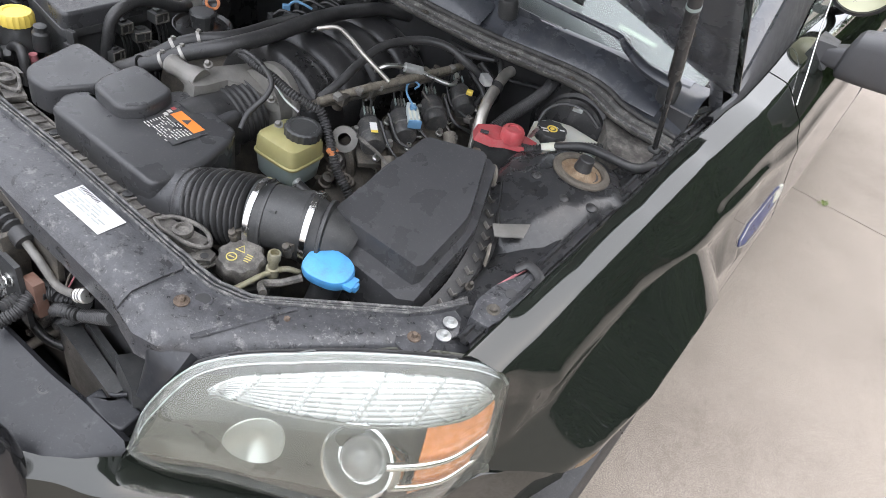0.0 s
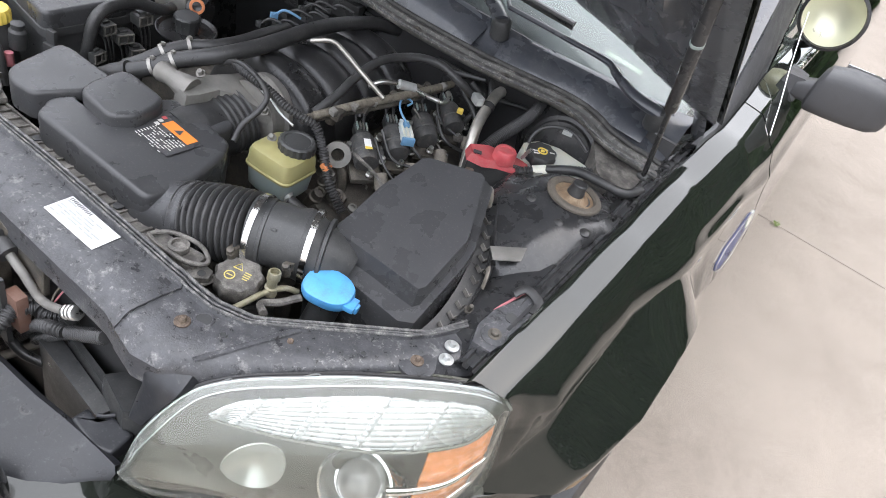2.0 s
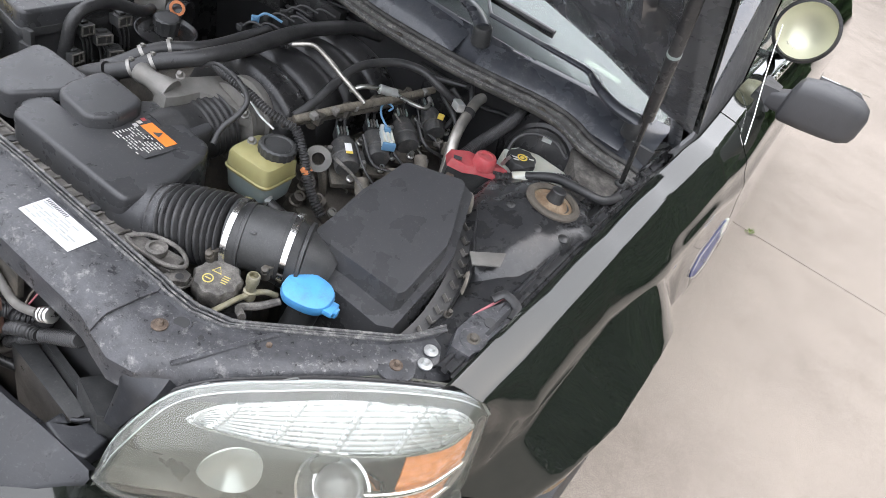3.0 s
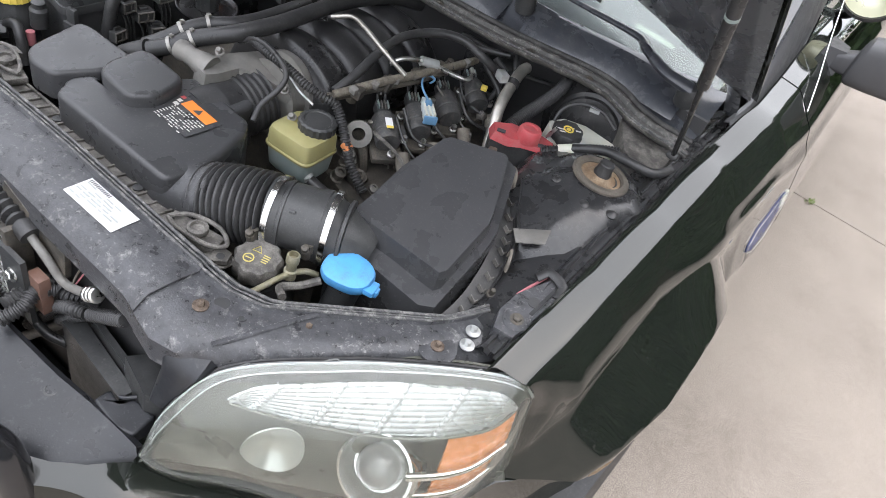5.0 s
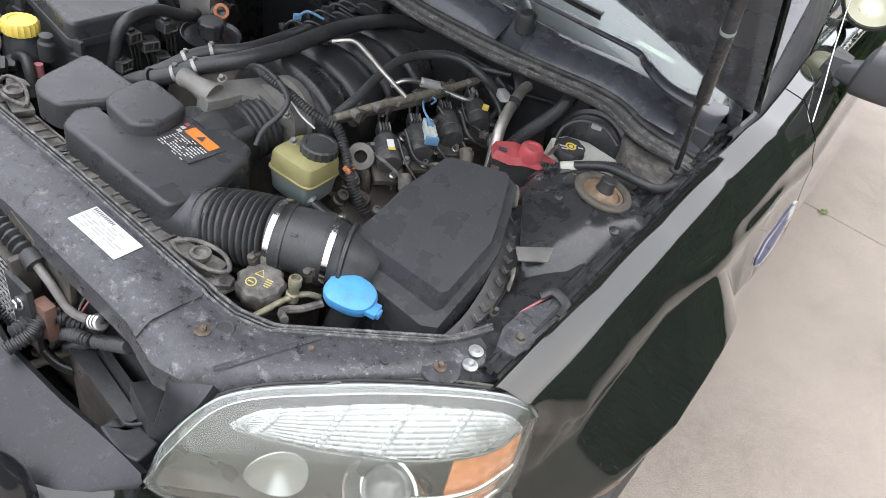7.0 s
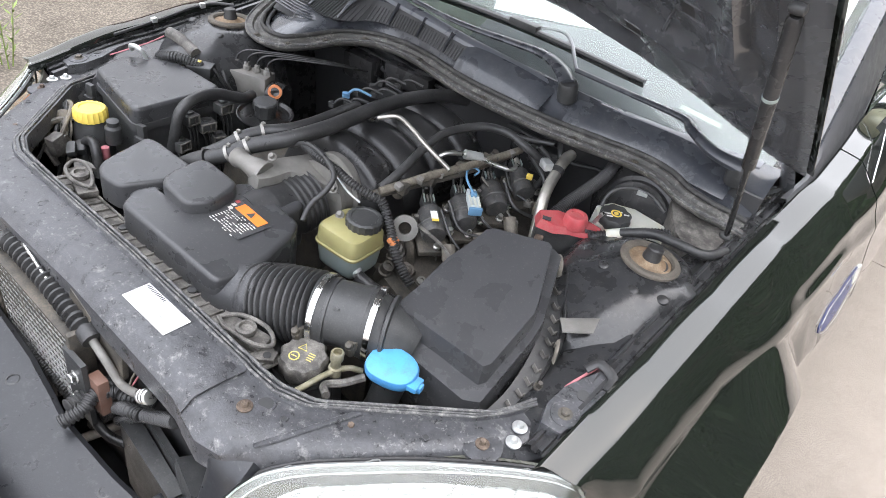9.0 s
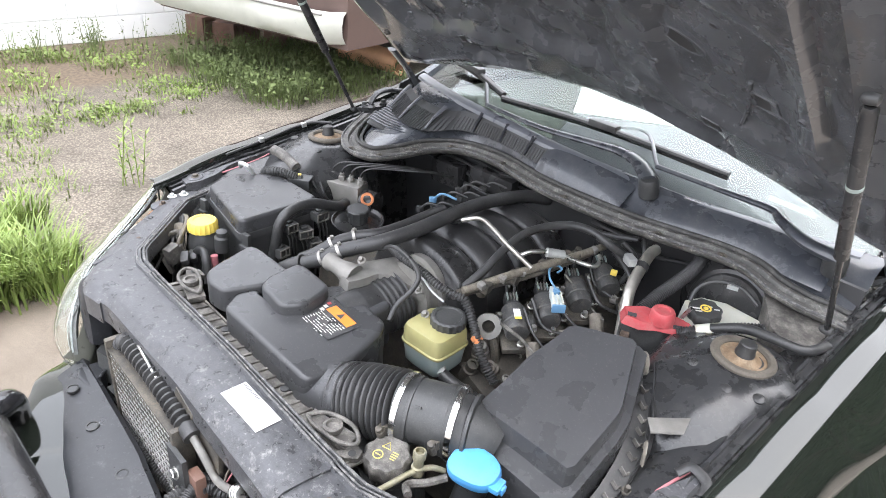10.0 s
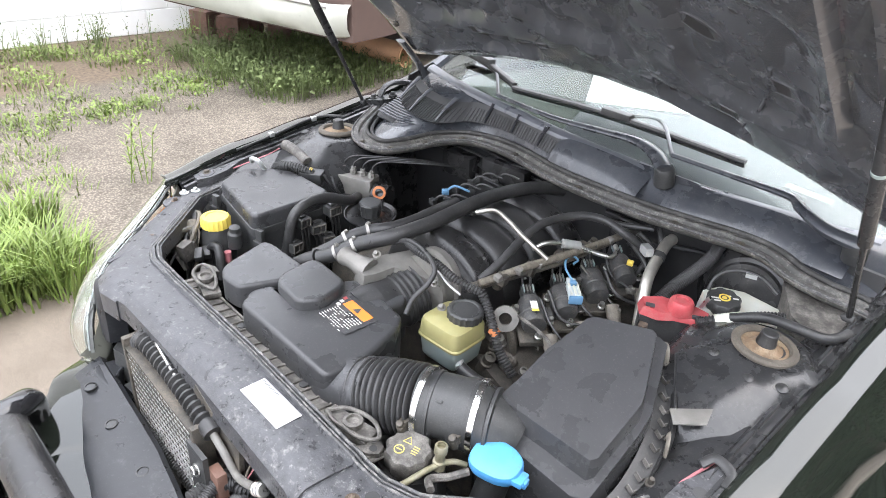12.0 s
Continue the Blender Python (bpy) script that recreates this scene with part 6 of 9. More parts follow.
for s in (1, -1):
    ag = thing("air_guide_plate", (s * 0.22, 0.36, 0.55), "angled black plastic air guide plates beside the radiator", "air guide", "air guides")
    bm = B()
    prism(bm, [(s * 0.120, 0.345), (s * 0.128, 0.372), (s * 0.292, 0.348), (s * 0.288, 0.326)], 0.44, lambda x, y: 0.602 + 0.02 * (y - 0.34), 0.002)
    part("long_plate", bm, "plastic", ag, bevel=0.002)
    bm = B()
    prism(bm, [(s * 0.150, 0.372), (s * 0.156, 0.380), (s * 0.262, 0.366), (s * 0.260, 0.356)], 0.44, 0.622)
    part("rear_plate", bm, "plastic", ag, bevel=0.002)
    bm = B()
    prism(bm, [(s * 0.256, 0.356), (s * 0.264, 0.352), (s * 0.300, 0.405), (s * 0.288, 0.412)], 0.44, lambda x, y: 0.624 + 0.3 * (y - 0.356))
    part("cross_plate", bm, "plastic", ag, bevel=0.002)
    br = thing("bumper_bracket", (s * 0.31, 0.31, 0.58), "grey-blue moulded bracket holding the bumper edge", "bracket", "bumper brackets")
    bm = B()
    loaf(bm, [(s * 0.276, 0.296), (s * 0.276, 0.322), (s * 0.300, 0.318), (s * 0.309, 0.336), (s * 0.352, 0.338), (s * 0.356, 0.300), (s * 0.330, 0.290)], 0.56, 0.619, 0.004, 3, 0.005)
    part("shelf", bm, "panel", br)
    bm = B()
    sweep(bm, smooth_path([(s * 0.296, 0.322, 0.621), (s * 0.304, 0.327, 0.622), (s * 0.312, 0.338, 0.622)], 5), 0.003, 8)
    part("lip", bm, "panel", br)

cooler = thing("oil_cooler", (-0.08, 0.34, 0.60), "small finned oil cooler with corrugated hose behind the grille", "oil cooler")
CA, CB = Vector((-0.215, 0.338, 0.0)), Vector((0.040, 0.340, 0.0))
for k in range(11):
    z = 0.735 - 0.0145 * k
    bm = B()
    box(bm, ((CA.x + CB.x) / 2 - 0.0006 * k, 0.340 + 0.003 * k / 10, z - 0.004), (0.255, 0.030, 0.0045), (0, 3.5, 0.4))
    part("cooler_tube", bm, "grime", cooler, smooth=False)
    bm = B()
    n = 42
    for j in range(n):
        x = CA.x + 0.255 * (j + 0.5) / n
        box(bm, (x, 0.340, z - 0.0115 - (x + 0.09) * 0.061), (0.0014, 0.027, 0.0105), (0, 24 if j % 2 else -24, 0))
    part("core_layer", bm, "fin", cooler, "dusty aluminium fin row", smooth=False)
for x, sz in ((-0.220, 0.012), (0.044, 0.012)):
    bm = B()
    box(bm, (x, 0.340, 0.662 - (x + 0.09) * 0.061), (sz, 0.034, 0.175))
    part("end_tank", bm, "grime", cooler, bevel=0.003)
part("corrugated_hose", hose([(-0.215, 0.350, 0.742), (-0.18, 0.352, 0.758), (-0.09, 0.354, 0.752), (0.0, 0.352, 0.744), (0.045, 0.350, 0.738)], 0.0105, 6, 16, 0.0070, 0.0135), "rubber", cooler, "black corrugated hose sleeve")
part("sleeve_end", hose([(0.045, 0.350, 0.738), (0.066, 0.350, 0.732)], 0.0155, 3, 14), "rubber", cooler)
part("steel_line", hose([(0.060, 0.350, 0.733), (0.090, 0.352, 0.712), (0.118, 0.356, 0.682), (0.150, 0.356, 0.691), (0.190, 0.354, 0.717)], 0.0065, 8, 12), "alu", cooler, "bent dull metal line")
bm = B()
for k in range(3):
    lathe(bm, [(0.009, 0.010 * k), (0.0115, 0.010 * k + 0.002), (0.0115, 0.010 * k + 0.007), (0.009, 0.010 * k + 0.009)], (0.188, 0.354, 0.716), (0.80, 0.0, 0.60), 18)
part("crimped_fitting", bm, "steel", cooler, "bright crimped fitting")
bm = B()
prism(bm, [(0.035, 0.318), (0.090, 0.318), (0.090, 0.326), (0.035, 0.326)], 0.585, 0.715)
part("bracket", bm, "plastic", cooler, bevel=0.002)
for z in (0.672, 0.628):
    bolt("bolt", (0.062, 0.318, z), 0.0085, "steel", cooler, (0.1, -1, 0.3), 0.010, 1.35)
bm = B()
box(bm, (0.098, 0.335, 0.655), (0.030, 0.018, 0.070))
part("brown_bracket", bm, "brown", cooler, "red-brown bracket", bevel=0.003)
part("lower_line", hose([(0.030, 0.335, 0.592), (0.060, 0.330, 0.575), (0.09, 0.335, 0.55), (0.12, 0.35, 0.54)], 0.008, 6, 12), "rubber", cooler)

loom = thing("wiring_loom", (0.12, 0.36, 0.58), "bundle of black corrugated wiring conduit behind the grille", "wiring loom")
part("conduit", hose([(-0.025, 0.36, 0.445), (0.047, 0.36, 0.539), (0.093, 0.352, 0.604), (0.147, 0.346, 0.655), (0.180, 0.352, 0.668)], 0.009, 8, 12, 0.002, 0.006), "rubber", loom)
part("conduit", hose([(0.084, 0.362, 0.558), (0.169, 0.358, 0.652), (0.222, 0.358, 0.695), (0.264, 0.358, 0.728)], 0.009, 8, 12, 0.002, 0.006), "rubber", loom)
part("hose", hose([(-0.10, 0.366, 0.324), (0.001, 0.366, 0.447), (0.116, 0.368, 0.590), (0.173, 0.368, 0.678)], 0.010, 8, 12), "rubber", loom)
part("wire", hose([(0.140, 0.360, 0.69), (0.150, 0.361, 0.715), (0.170, 0.362, 0.751), (0.192, 0.364, 0.785)], 0.0015, 8, 8), "boot", loom)
part("wire", hose([(0.143, 0.362, 0.69), (0.168, 0.364, 0.735), (0.195, 0.366, 0.785)], 0.0014, 8, 8), "cable_red", loom)
part("conduit", hose([(-0.30, 0.33, 0.56), (-0.18, 0.325, 0.575), (-0.06, 0.325, 0.57), (0.03, 0.33, 0.56)], 0.008, 8, 10, 0.002, 0.006), "rubber", loom)

part("conduit", hose([(0.088, 0.289, 0.650), (0.083, 0.322, 0.650), (0.080, 0.345, 0.652), (0.095, 0.355, 0.654), (0.122, 0.360, 0.650), (0.141, 0.374, 0.648), (0.158, 0.385, 0.646)], 0.010, 8, 12, 0.0022, 0.006), "rubber", loom)
part("conduit", hose([(0.100, 0.272, 0.640), (0.105, 0.304, 0.650), (0.098, 0.330, 0.660), (0.112, 0.352, 0.660)], 0.0095, 8, 12, 0.0022, 0.006), "rubber", loom)
part("tape_wrap", hose([(0.084, 0.336, 0.655), (0.094, 0.352, 0.657), (0.116, 0.358, 0.655)], 0.0135, 5, 12), "rubber", loom, "black taped joint")

latch_rod = thing("bonnet_latch", (0.02, 0.37, 0.74), "dark steel bonnet latch with bent release rod", "latch")
part("release_rod", hose([(-0.17, 0.36, 0.765), (-0.13, 0.355, 0.775), (-0.07, 0.352, 0.76), (0.0, 0.352, 0.738), (0.05, 0.355, 0.715)], 0.003, 8, 8), "steel", latch_rod)
part("bent_rod", hose([(0.0, 0.356, 0.745), (0.02, 0.358, 0.722), (0.045, 0.36, 0.728), (0.065, 0.362, 0.742), (0.10, 0.366, 0.735)], 0.0025, 8, 8), "steel", latch_rod)
bm = B()
box(bm, (0.085, 0.366, 0.712), (0.075, 0.010, 0.055), (0, 8, 0))
box(bm, (0.02, 0.362, 0.757), (0.06, 0.008, 0.030), (0, 20, 0))
part("latch_plate", bm, "grime", latch_rod, bevel=0.002)

# ---- fan shroud strip behind the support ----
shroud = thing("fan_shroud", (0, 0.50, 0.74), "dusty black ribbed plastic fan shroud behind the radiator support", "fan shroud")
bm = B()
rows = []
for k in range(61):
    x = -0.30 + 0.60 * k / 60
    rib = 0.0012 if k % 4 == 0 else 0.0
    rows.append([(x, 0.462, 0.778 + rib), (x, 0.480, 0.776 + rib), (x, 0.505, 0.772 + rib), (x, 0.512, 0.760), (x, 0.518, 0.60)])
sheet(bm, rows, 0.003)
part("strip", bm, "dusty", shroud, "ribbed strip", smooth=False)
for k in range(24):
    x = -0.29 + 0.58 * k / 23
    bm = B()
    box(bm, (x, 0.487, 0.7755), (0.0040, 0.036, 0.006), (-7, 0, 0))
    part("rib", bm, "dusty", shroud, bevel=0.001)
for yy in (0.468, 0.507):
    bm = B()
    box(bm, (0, yy, 0.779 if yy < 0.48 else 0.774), (0.60, 0.004, 0.007))
    part("edge_rail", bm, "dusty", shroud, bevel=0.001)
for x in (-0.10, 0.10):
    bm = B()
    lathe(bm, [(0.008, 0), (0.008, 0.002), (0.004, 0.003)], (x, 0.494, 0.776), (0, 0, 1), 16)
    part("rivet", bm, "plastic", shroud)

def latch_loop(c, rot, label):
    w = thing("radiator_mount", c, label, "mount bracket", "radiator mounts")
    c = Vector(c)
    m = Matrix.Rotation(radians(rot), 3, "Z")
    def q(*p):
        return c + m @ Vector(p)
    bm = B()
    sweep(bm, smooth_path([q(-0.045, -0.005, 0), q(-0.02, 0.016, 0.003), q(0.025, 0.020, 0.002), q(0.052, 0.0, 0), q(0.03, -0.016, 0), q(-0.02, -0.014, 0), q(-0.045, -0.005, 0)], 6), 0.0035, 8)
    part("frame", bm, "dusty", w)
    bm = B()
    lathe(bm, [(0.015, -0.004), (0.015, 0.004), (0.010, 0.006), (0.009, 0.001), (0.004, 0.001)], q(0.002, 0.001, 0), (0, 0, 1), 20)
    part("rubber_mount", bm, "dusty", w)
    bm = B()
    box(bm, q(-0.005, 0, -0.012), (0.09, 0.034, 0.012), (0, 0, rot))
    part("base", bm, "dusty", w, bevel=0.003)
    bm = B()
    prism(bm, [tuple(q(a, b, 0).xy) for a, b in ((0.030, -0.030), (0.052, -0.026), (0.066, -0.016), (0.062, 0.000), (0.045, 0.004))], c.z - 0.018, c.z - 0.010)
    part("tab", bm, "dusty", w, bevel=0.002)
    # shade of the tab's hole, painted as a dark disc
    bm = B()
    lathe(bm, [(0.006, 0), (0.006, 0.001), (0.001, 0.001)], q(0.053, -0.013, -0.0105), (0, 0, 1), 16)
    part("tab_hole_shade", bm, "dark", w)

latch_loop((0.232, 0.493, 0.795), 12, "dusty black radiator mounting bracket with rubber bush")
latch_loop((-0.255, 0.505, 0.795), 165, "dusty black radiator mounting bracket with rubber bush")

# ---- fluid bottles at the front ----
cb = thing("coolant_reservoir", (0.315, 0.535, 0.62), "black coolant reservoir with a dusty ribbed cap", "coolant reservoir")
bm = B()
prism(bm, [(0.255, 0.505), (0.30, 0.488), (0.352, 0.510), (0.372, 0.555), (0.345, 0.60), (0.28, 0.575)], 0.58, 0.738, 0.012)
part("tank", bm, "plastic", cb, bevel=0.008)
bm = B()
lathe(bm, [(0.027, -0.03), (0.027, -0.002), (0.032, -0.002), (0.0345, 0.003), (0.0345, 0.024), (0.031, 0.029), (0.024, 0.0305), (0.010, 0.0305)], (0.316, 0.534, 0.757), (0.08, -0.10, 1), 96, 9, 0.055)
cap = part("cap", bm, "dusty", cb, "dusty black ribbed cap")
cn = Vector((0.08, -0.10, 1)).normalized()
ctop = Vector((0.316, 0.534, 0.757)) + cn * 0.0306
cx = (Vector((1, 0.35, 0)) - cn * cn.dot(Vector((1, 0.35, 0)))).normalized()
cy = cn.cross(cx)
bm = B()
lathe(bm, [(0.0080, -0.001), (0.0080, 0.0008), (0.0062, 0.0008), (0.0070, -0.001)], ctop + (cx * -0.010 + cy * -0.010), cn, 24, caps=(False, False))
part("symbol_ring", bm, "symbol", cap)
for a, b, w_, h_ in ((0.012, 0.004, 0.010, 0.0016), (0.012, 0.000, 0.010, 0.0016), (0.012, -0.004, 0.010, 0.0016), (0.012, -0.008, 0.008, 0.0016), (-0.010, -0.010, 0.009, 0.0018)):
    sticker("symbol", ctop + cx * a + cy * b, cx, cy, w_, h_, "symbol", cap, 0.0010)
tri_c = [ctop + cn * 0.0006 + cx * a + cy * b for a, b in ((-0.012, 0.005), (0.002, 0.005), (-0.005, 0.016), (-0.012, 0.005), (0.002, 0.005))]
bm = B()
sweep(bm, tri_c, 0.0009, 6)
part("warning_triangle", bm, "symbol", cap, "pale yellow warning triangle")

vp = thing("air_conditioning_port", (0.362, 0.558, 0.74), "brass service port on a corroded metal pipe", "service port")
part("pipe", hose([(0.350, 0.470, 0.768), (0.356, 0.505, 0.772), (0.361, 0.540, 0.775), (0.372, 0.568, 0.776), (0.385, 0.585, 0.768)], 0.0046, 6, 12), "brass", vp)
bm = B()
lathe(bm, [(0.010, -0.012), (0.010, 0.002), (0.0075, 0.004), (0.0075, 0.016), (0.0098, 0.018), (0.0098, 0.030), (0.0085, 0.032), (0.0065, 0.032), (0.0060, 0.024)], (0.361, 0.553, 0.778), (0.02, 0.05, 1), 16)
part("valve", bm, "brass", vp, "brass valve with a cross-slotted cap")

wc = thing("washer_filler", (0.41, 0.605, 0.72), "bright blue washer bottle cap on a black filler neck", "washer cap")
bm = B()
sweep(bm, smooth_path([(0.425, 0.612, 0.78), (0.420, 0.600, 0.73), (0.41, 0.59, 0.66)], 5), 0.024, 18)
part("neck", bm, "plastic", wc)
WN = Vector((0.05, -0.22, 1)).normalized()
wux = Vector((0.97, 0.22, 0.0)).normalized()
wux = (wux - WN * wux.dot(WN)).normalized()
wuy = WN.cross(wux)
WP = Vector((0.424, 0.604, 0.795))
bm = B()
rings = []
for sc, h in ((0.80, -0.012), (0.97, -0.010), (1.0, -0.004), (1.0, 0.003), (0.95, 0.008), (0.80, 0.0105), (0.30, 0.0115)):
    ring = []
    for k in range(36):
        a = 2 * math.pi * k / 36
        ca, sa = math.cos(a), math.sin(a)
        px = 0.039 * abs(ca) ** 0.75 * (1 if ca > 0 else -1) * sc
        py = 0.030 * abs(sa) ** 0.75 * (1 if sa > 0 else -1) * sc * (1 + 0.12 * ca * -1)
        ring.append(bm.verts.new(WP + wux * px + wuy * py + WN * h))
    rings.append(ring)
for a, b in zip(rings, rings[1:]):
    for k in range(36):
        bm.faces.new((a[k], a[(k + 1) % 36], b[(k + 1) % 36], b[k]))
bm.faces.new(rings[0][::-1])
bm.faces.new(rings[-1])
wcap = part("cap", bm, "blue", wc, "bright blue flip cap")
bm = B()
box(bm, WP + wux * 0.040 + wuy * -0.006 + WN * -0.002, (0.018, 0.026, 0.010), (0, 0, 13))
box(bm, WP + wux * 0.047 + wuy * -0.006 + WN * -0.005, (0.012, 0.014, 0.012), (0, 0, 13))
part("hinge_tab", bm, "blue", wcap, bevel=0.003)
part("strap", hose([(0.40, 0.575, 0.775), (0.385, 0.548, 0.770), (0.376, 0.520, 0.778), (0.395, 0.505, 0.785)], 0.006, 6, 8), "dusty", wc)

# ---- power steering reservoir and front of the engine ----
ps = thing("power_steering_reservoir", (0.175, 0.785, 0.70), "aged yellow and grey two-part fluid reservoir with black screw cap", "fluid reservoir")
PC = Vector((0.149, 0.780, -0.004))
PR = Matrix.Rotation(radians(4), 3, "Z")
def ps_ring(hx, hy, z, n=40, e=0.32):
    hx, hy = hx * 1.09, hy * 1.09
    out = []
    for k in range(n):
        a = 2 * math.pi * k / n
        c, s_ = math.cos(a), math.sin(a)
        v = Vector((hx * abs(c) ** e * (1 if c > 0 else -1), hy * abs(s_) ** e * (1 if s_ > 0 else -1), 0))
        out.append(PC + PR @ v + Vector((0, 0, z)))
    return out
def stack(bm, rings):
    R = [[bm.verts.new(p) for p in r] for r in rings]
    n = len(R[0])
    for a, b in zip(R, R[1:]):
        for k in range(n):
            bm.faces.new((a[k], a[(k + 1) % n], b[(k + 1) % n], b[k]))
    bm.faces.new(R[0][::-1])
    bm.faces.new(R[-1])
bm = B()
stack(bm, [ps_ring(0.036, 0.032, 0.728), ps_ring(0.040, 0.036, 0.735), ps_ring(0.0435, 0.040, 0.774)])
part("lower_tank", bm, "tank_g", ps, "pale grey-green lower tank")
bm = B()
stack(bm, [ps_ring(0.0455, 0.042, 0.773), ps_ring(0.0465, 0.043, 0.775), ps_ring(0.0465, 0.043, 0.778), ps_ring(0.045, 0.0415, 0.780)])
part("seam_rim", bm, "tank_y", ps, "pale welded rim")
bm = B()
stack(bm, [ps_ring(0.0445, 0.041, 0.779), ps_ring(0.0435, 0.040, 0.804), ps_ring(0.041, 0.0375, 0.811), ps_ring(0.035, 0.032, 0.8145), ps_ring(0.01, 0.01, 0.815)])
part("upper_tank", bm, "tank_y", ps, "aged yellow upper tank")
bm = B()
lathe(bm, [(0.024, 0.0), (0.0315, 0.002), (0.033, 0.005), (0.033, 0.018), (0.030, 0.021), (0.025, 0.021), (0.023, 0.019), (0.006, 0.019)], PC + PR @ Vector((0.014, 0.016, 0.812)), (0.02, 0.0, 1), 60, 18, 0.035)
part("cap", bm, "plastic", ps, "black ribbed screw cap")
part("outlet", hose([(0.188, 0.764, 0.745), (0.202, 0.752, 0.740)], 0.008, 3, 12), "zincbolt", ps)
part("outlet_hose", hose([(0.200, 0.754, 0.740), (0.228, 0.762, 0.728), (0.275, 0.78, 0.71), (0.32, 0.79, 0.69)], 0.0115, 6, 14), "rubber", ps, "black return hose")
bm = B()
box(bm, (0.104, 0.772, 0.742), (0.010, 0.05, 0.09), (0, 0, 11))
part("bracket", bm, "grime", ps, bevel=0.003)

eye = thing("lifting_eye", (0.215, 0.850, 0.74), "grey steel engine lifting eye", "lifting eye")
bm = B()
EC, EN = Vector((0.205, 0.860, 0.802)), Vector((0.55, -0.70, 0.35)).normalized()
lathe(bm, [(0.012, -0.004), (0.0245, -0.004), (0.0245, 0.004), (0.012, 0.004), (0.012, -0.004)], EC, EN, 28, caps=(False, False))
part("ring", bm, "alu", eye)
part("stem", hose([EC + Vector((0.010, 0.004, -0.022)), EC + Vector((0.018, 0.006, -0.045)), EC + Vector((0.02, 0.01, -0.09))], 0.009, 4, 8), "grime", eye)

front = thing("engine_front_fittings", (0.2, 0.83, 0.66), "grimy sensors, bolts and brackets on the engine front", "engine fittings")
random.seed(11)
for k in range(26):
    x, y = random.uniform(0.19, 0.36), random.uniform(0.815, 1.02)
    if x > 0.335 and y > 0.86:
        continue
    z = 0.765 - 0.30 * (x - 0.18) - random.uniform(0.0, 0.03)
    bm = B()
    ax = (random.uniform(0.1, 0.7), random.uniform(-0.7, 0.2), random.uniform(0.3, 1))
    r = random.uniform(0.006, 0.012)
    lathe(bm, [(r * 1.3, -0.04), (r * 1.3, -0.008), (r, -0.006), (r, 0.010), (r * 0.55, 0.011), (r * 0.55, 0.006)], (x, y, z), ax, 14)
    part("fitting", bm, random.choice(("grime", "alu", "steel", "grime")), front)
bm = B()
prism(bm, [(0.16, 0.815), (0.30, 0.80), (0.345, 0.86), (0.335, 0.93), (0.20, 0.86)], 0.60, lambda x, y: 0.725 - 0.3 * (x - 0.16), 0.01)
part("casting", bm, "grime", front, "grimy grey casting", bevel=0.006)

# plug connector clipped between the coils
cn_ = thing("wiring_connector", (0.245, 1.02, 0.80), "pale grey plug connector with bright blue lock and loop", "connector")
CQ, CD = Vector((0.253, 0.993, 0.832)), Vector((0.74, -0.67, -0.05)).normalized()
CS = Vector((0.67, 0.74, 0)).normalized()
CRZ = math.degrees(math.atan2(CD.y, CD.x))
bm = B()
box(bm, CQ, (0.046, 0.022, 0.016), (0, 3, CRZ))
box(bm, CQ - CD * 0.028, (0.016, 0.018, 0.016), (0, 3, CRZ))
part("shell", bm, "conn", cn_, bevel=0.002)
for k in (-1, 0, 1):
    bm = B()
    box(bm, CQ + CD * 0.006 + CS * (0.008 * k) + Vector((0, 0, 0.0095)), (0.034, 0.0035, 0.003), (0, 3, CRZ))
    part("rib", bm, "tank_w", cn_)
bm = B()
box(bm, CQ + CD * 0.026, (0.006, 0.026, 0.017), (0, 3, CRZ))
part("end_lock", bm, "cable_blue", cn_, "blue end lock", bevel=0.002)
bm = B()
box(bm, CQ - CD * 0.012 + Vector((0, 0, 0.012)), (0.012, 0.012, 0.008), (0, 3, CRZ))
part("latch", bm, "cable_blue", cn_, bevel=0.002)
part("tether", hose([CQ - CD * 0.012 + Vector((0, 0, 0.014)), CQ - CD * 0.035 + CS * -0.012 + Vector((0, 0, 0.026)), CQ - CD * 0.062 + CS * -0.008 + Vector((0, 0, 0.030)), CQ - CD * 0.075 + CS * 0.006 + Vector((0, 0, 0.030)), CQ - CD * 0.066 + CS * 0.016 + Vector((0, 0, 0.028)), CQ - CD * 0.055 + CS * 0.006 + Vector((0, 0, 0.026))], 0.0022, 8, 8), "cable_blue", cn_, "thin blue tether")
for x, y, z, mname in ((0.236, 0.900, 0.8300, "white"), (0.268, 1.158, 0.842, "yellow")):
    tg = thing("coil_tag" if mname == "white" else "lock_clip", (x, y, z), "small white and green printed tag on a coil" if mname == "white" else "small yellow connector lock clip", "tag" if mname == "white" else "clip")
    if mname == "white":
        sticker("paper", (x, y, z), (0.62, 0.78, 0), (-0.76, 0.60, 0.2), 0.013, 0.024, "white", tg, 0.0015)
        sticker("green_end", (x + 0.0085, y - 0.0067, z - 0.0022), (0.62, 0.78, 0), (-0.76, 0.60, 0.2), 0.013, 0.006, "yellow", tg, 0.0022)
    else:
        bm = B()
        box(bm, (x, y, z), (0.013, 0.010, 0.010), (10, 0, 20))
        part("clip", bm, "yellow", tg, bevel=0.002)

# ---- hoses and pipes over the engine ----
def run(name, pts, r, material, label, category, group="", rib=0.0, pitch=0.006, seg=12):
    w = thing(name, pts[0], label, category, group)
    part("run", hose(pts, r, 8, seg, rib, pitch), material, w)
    return w

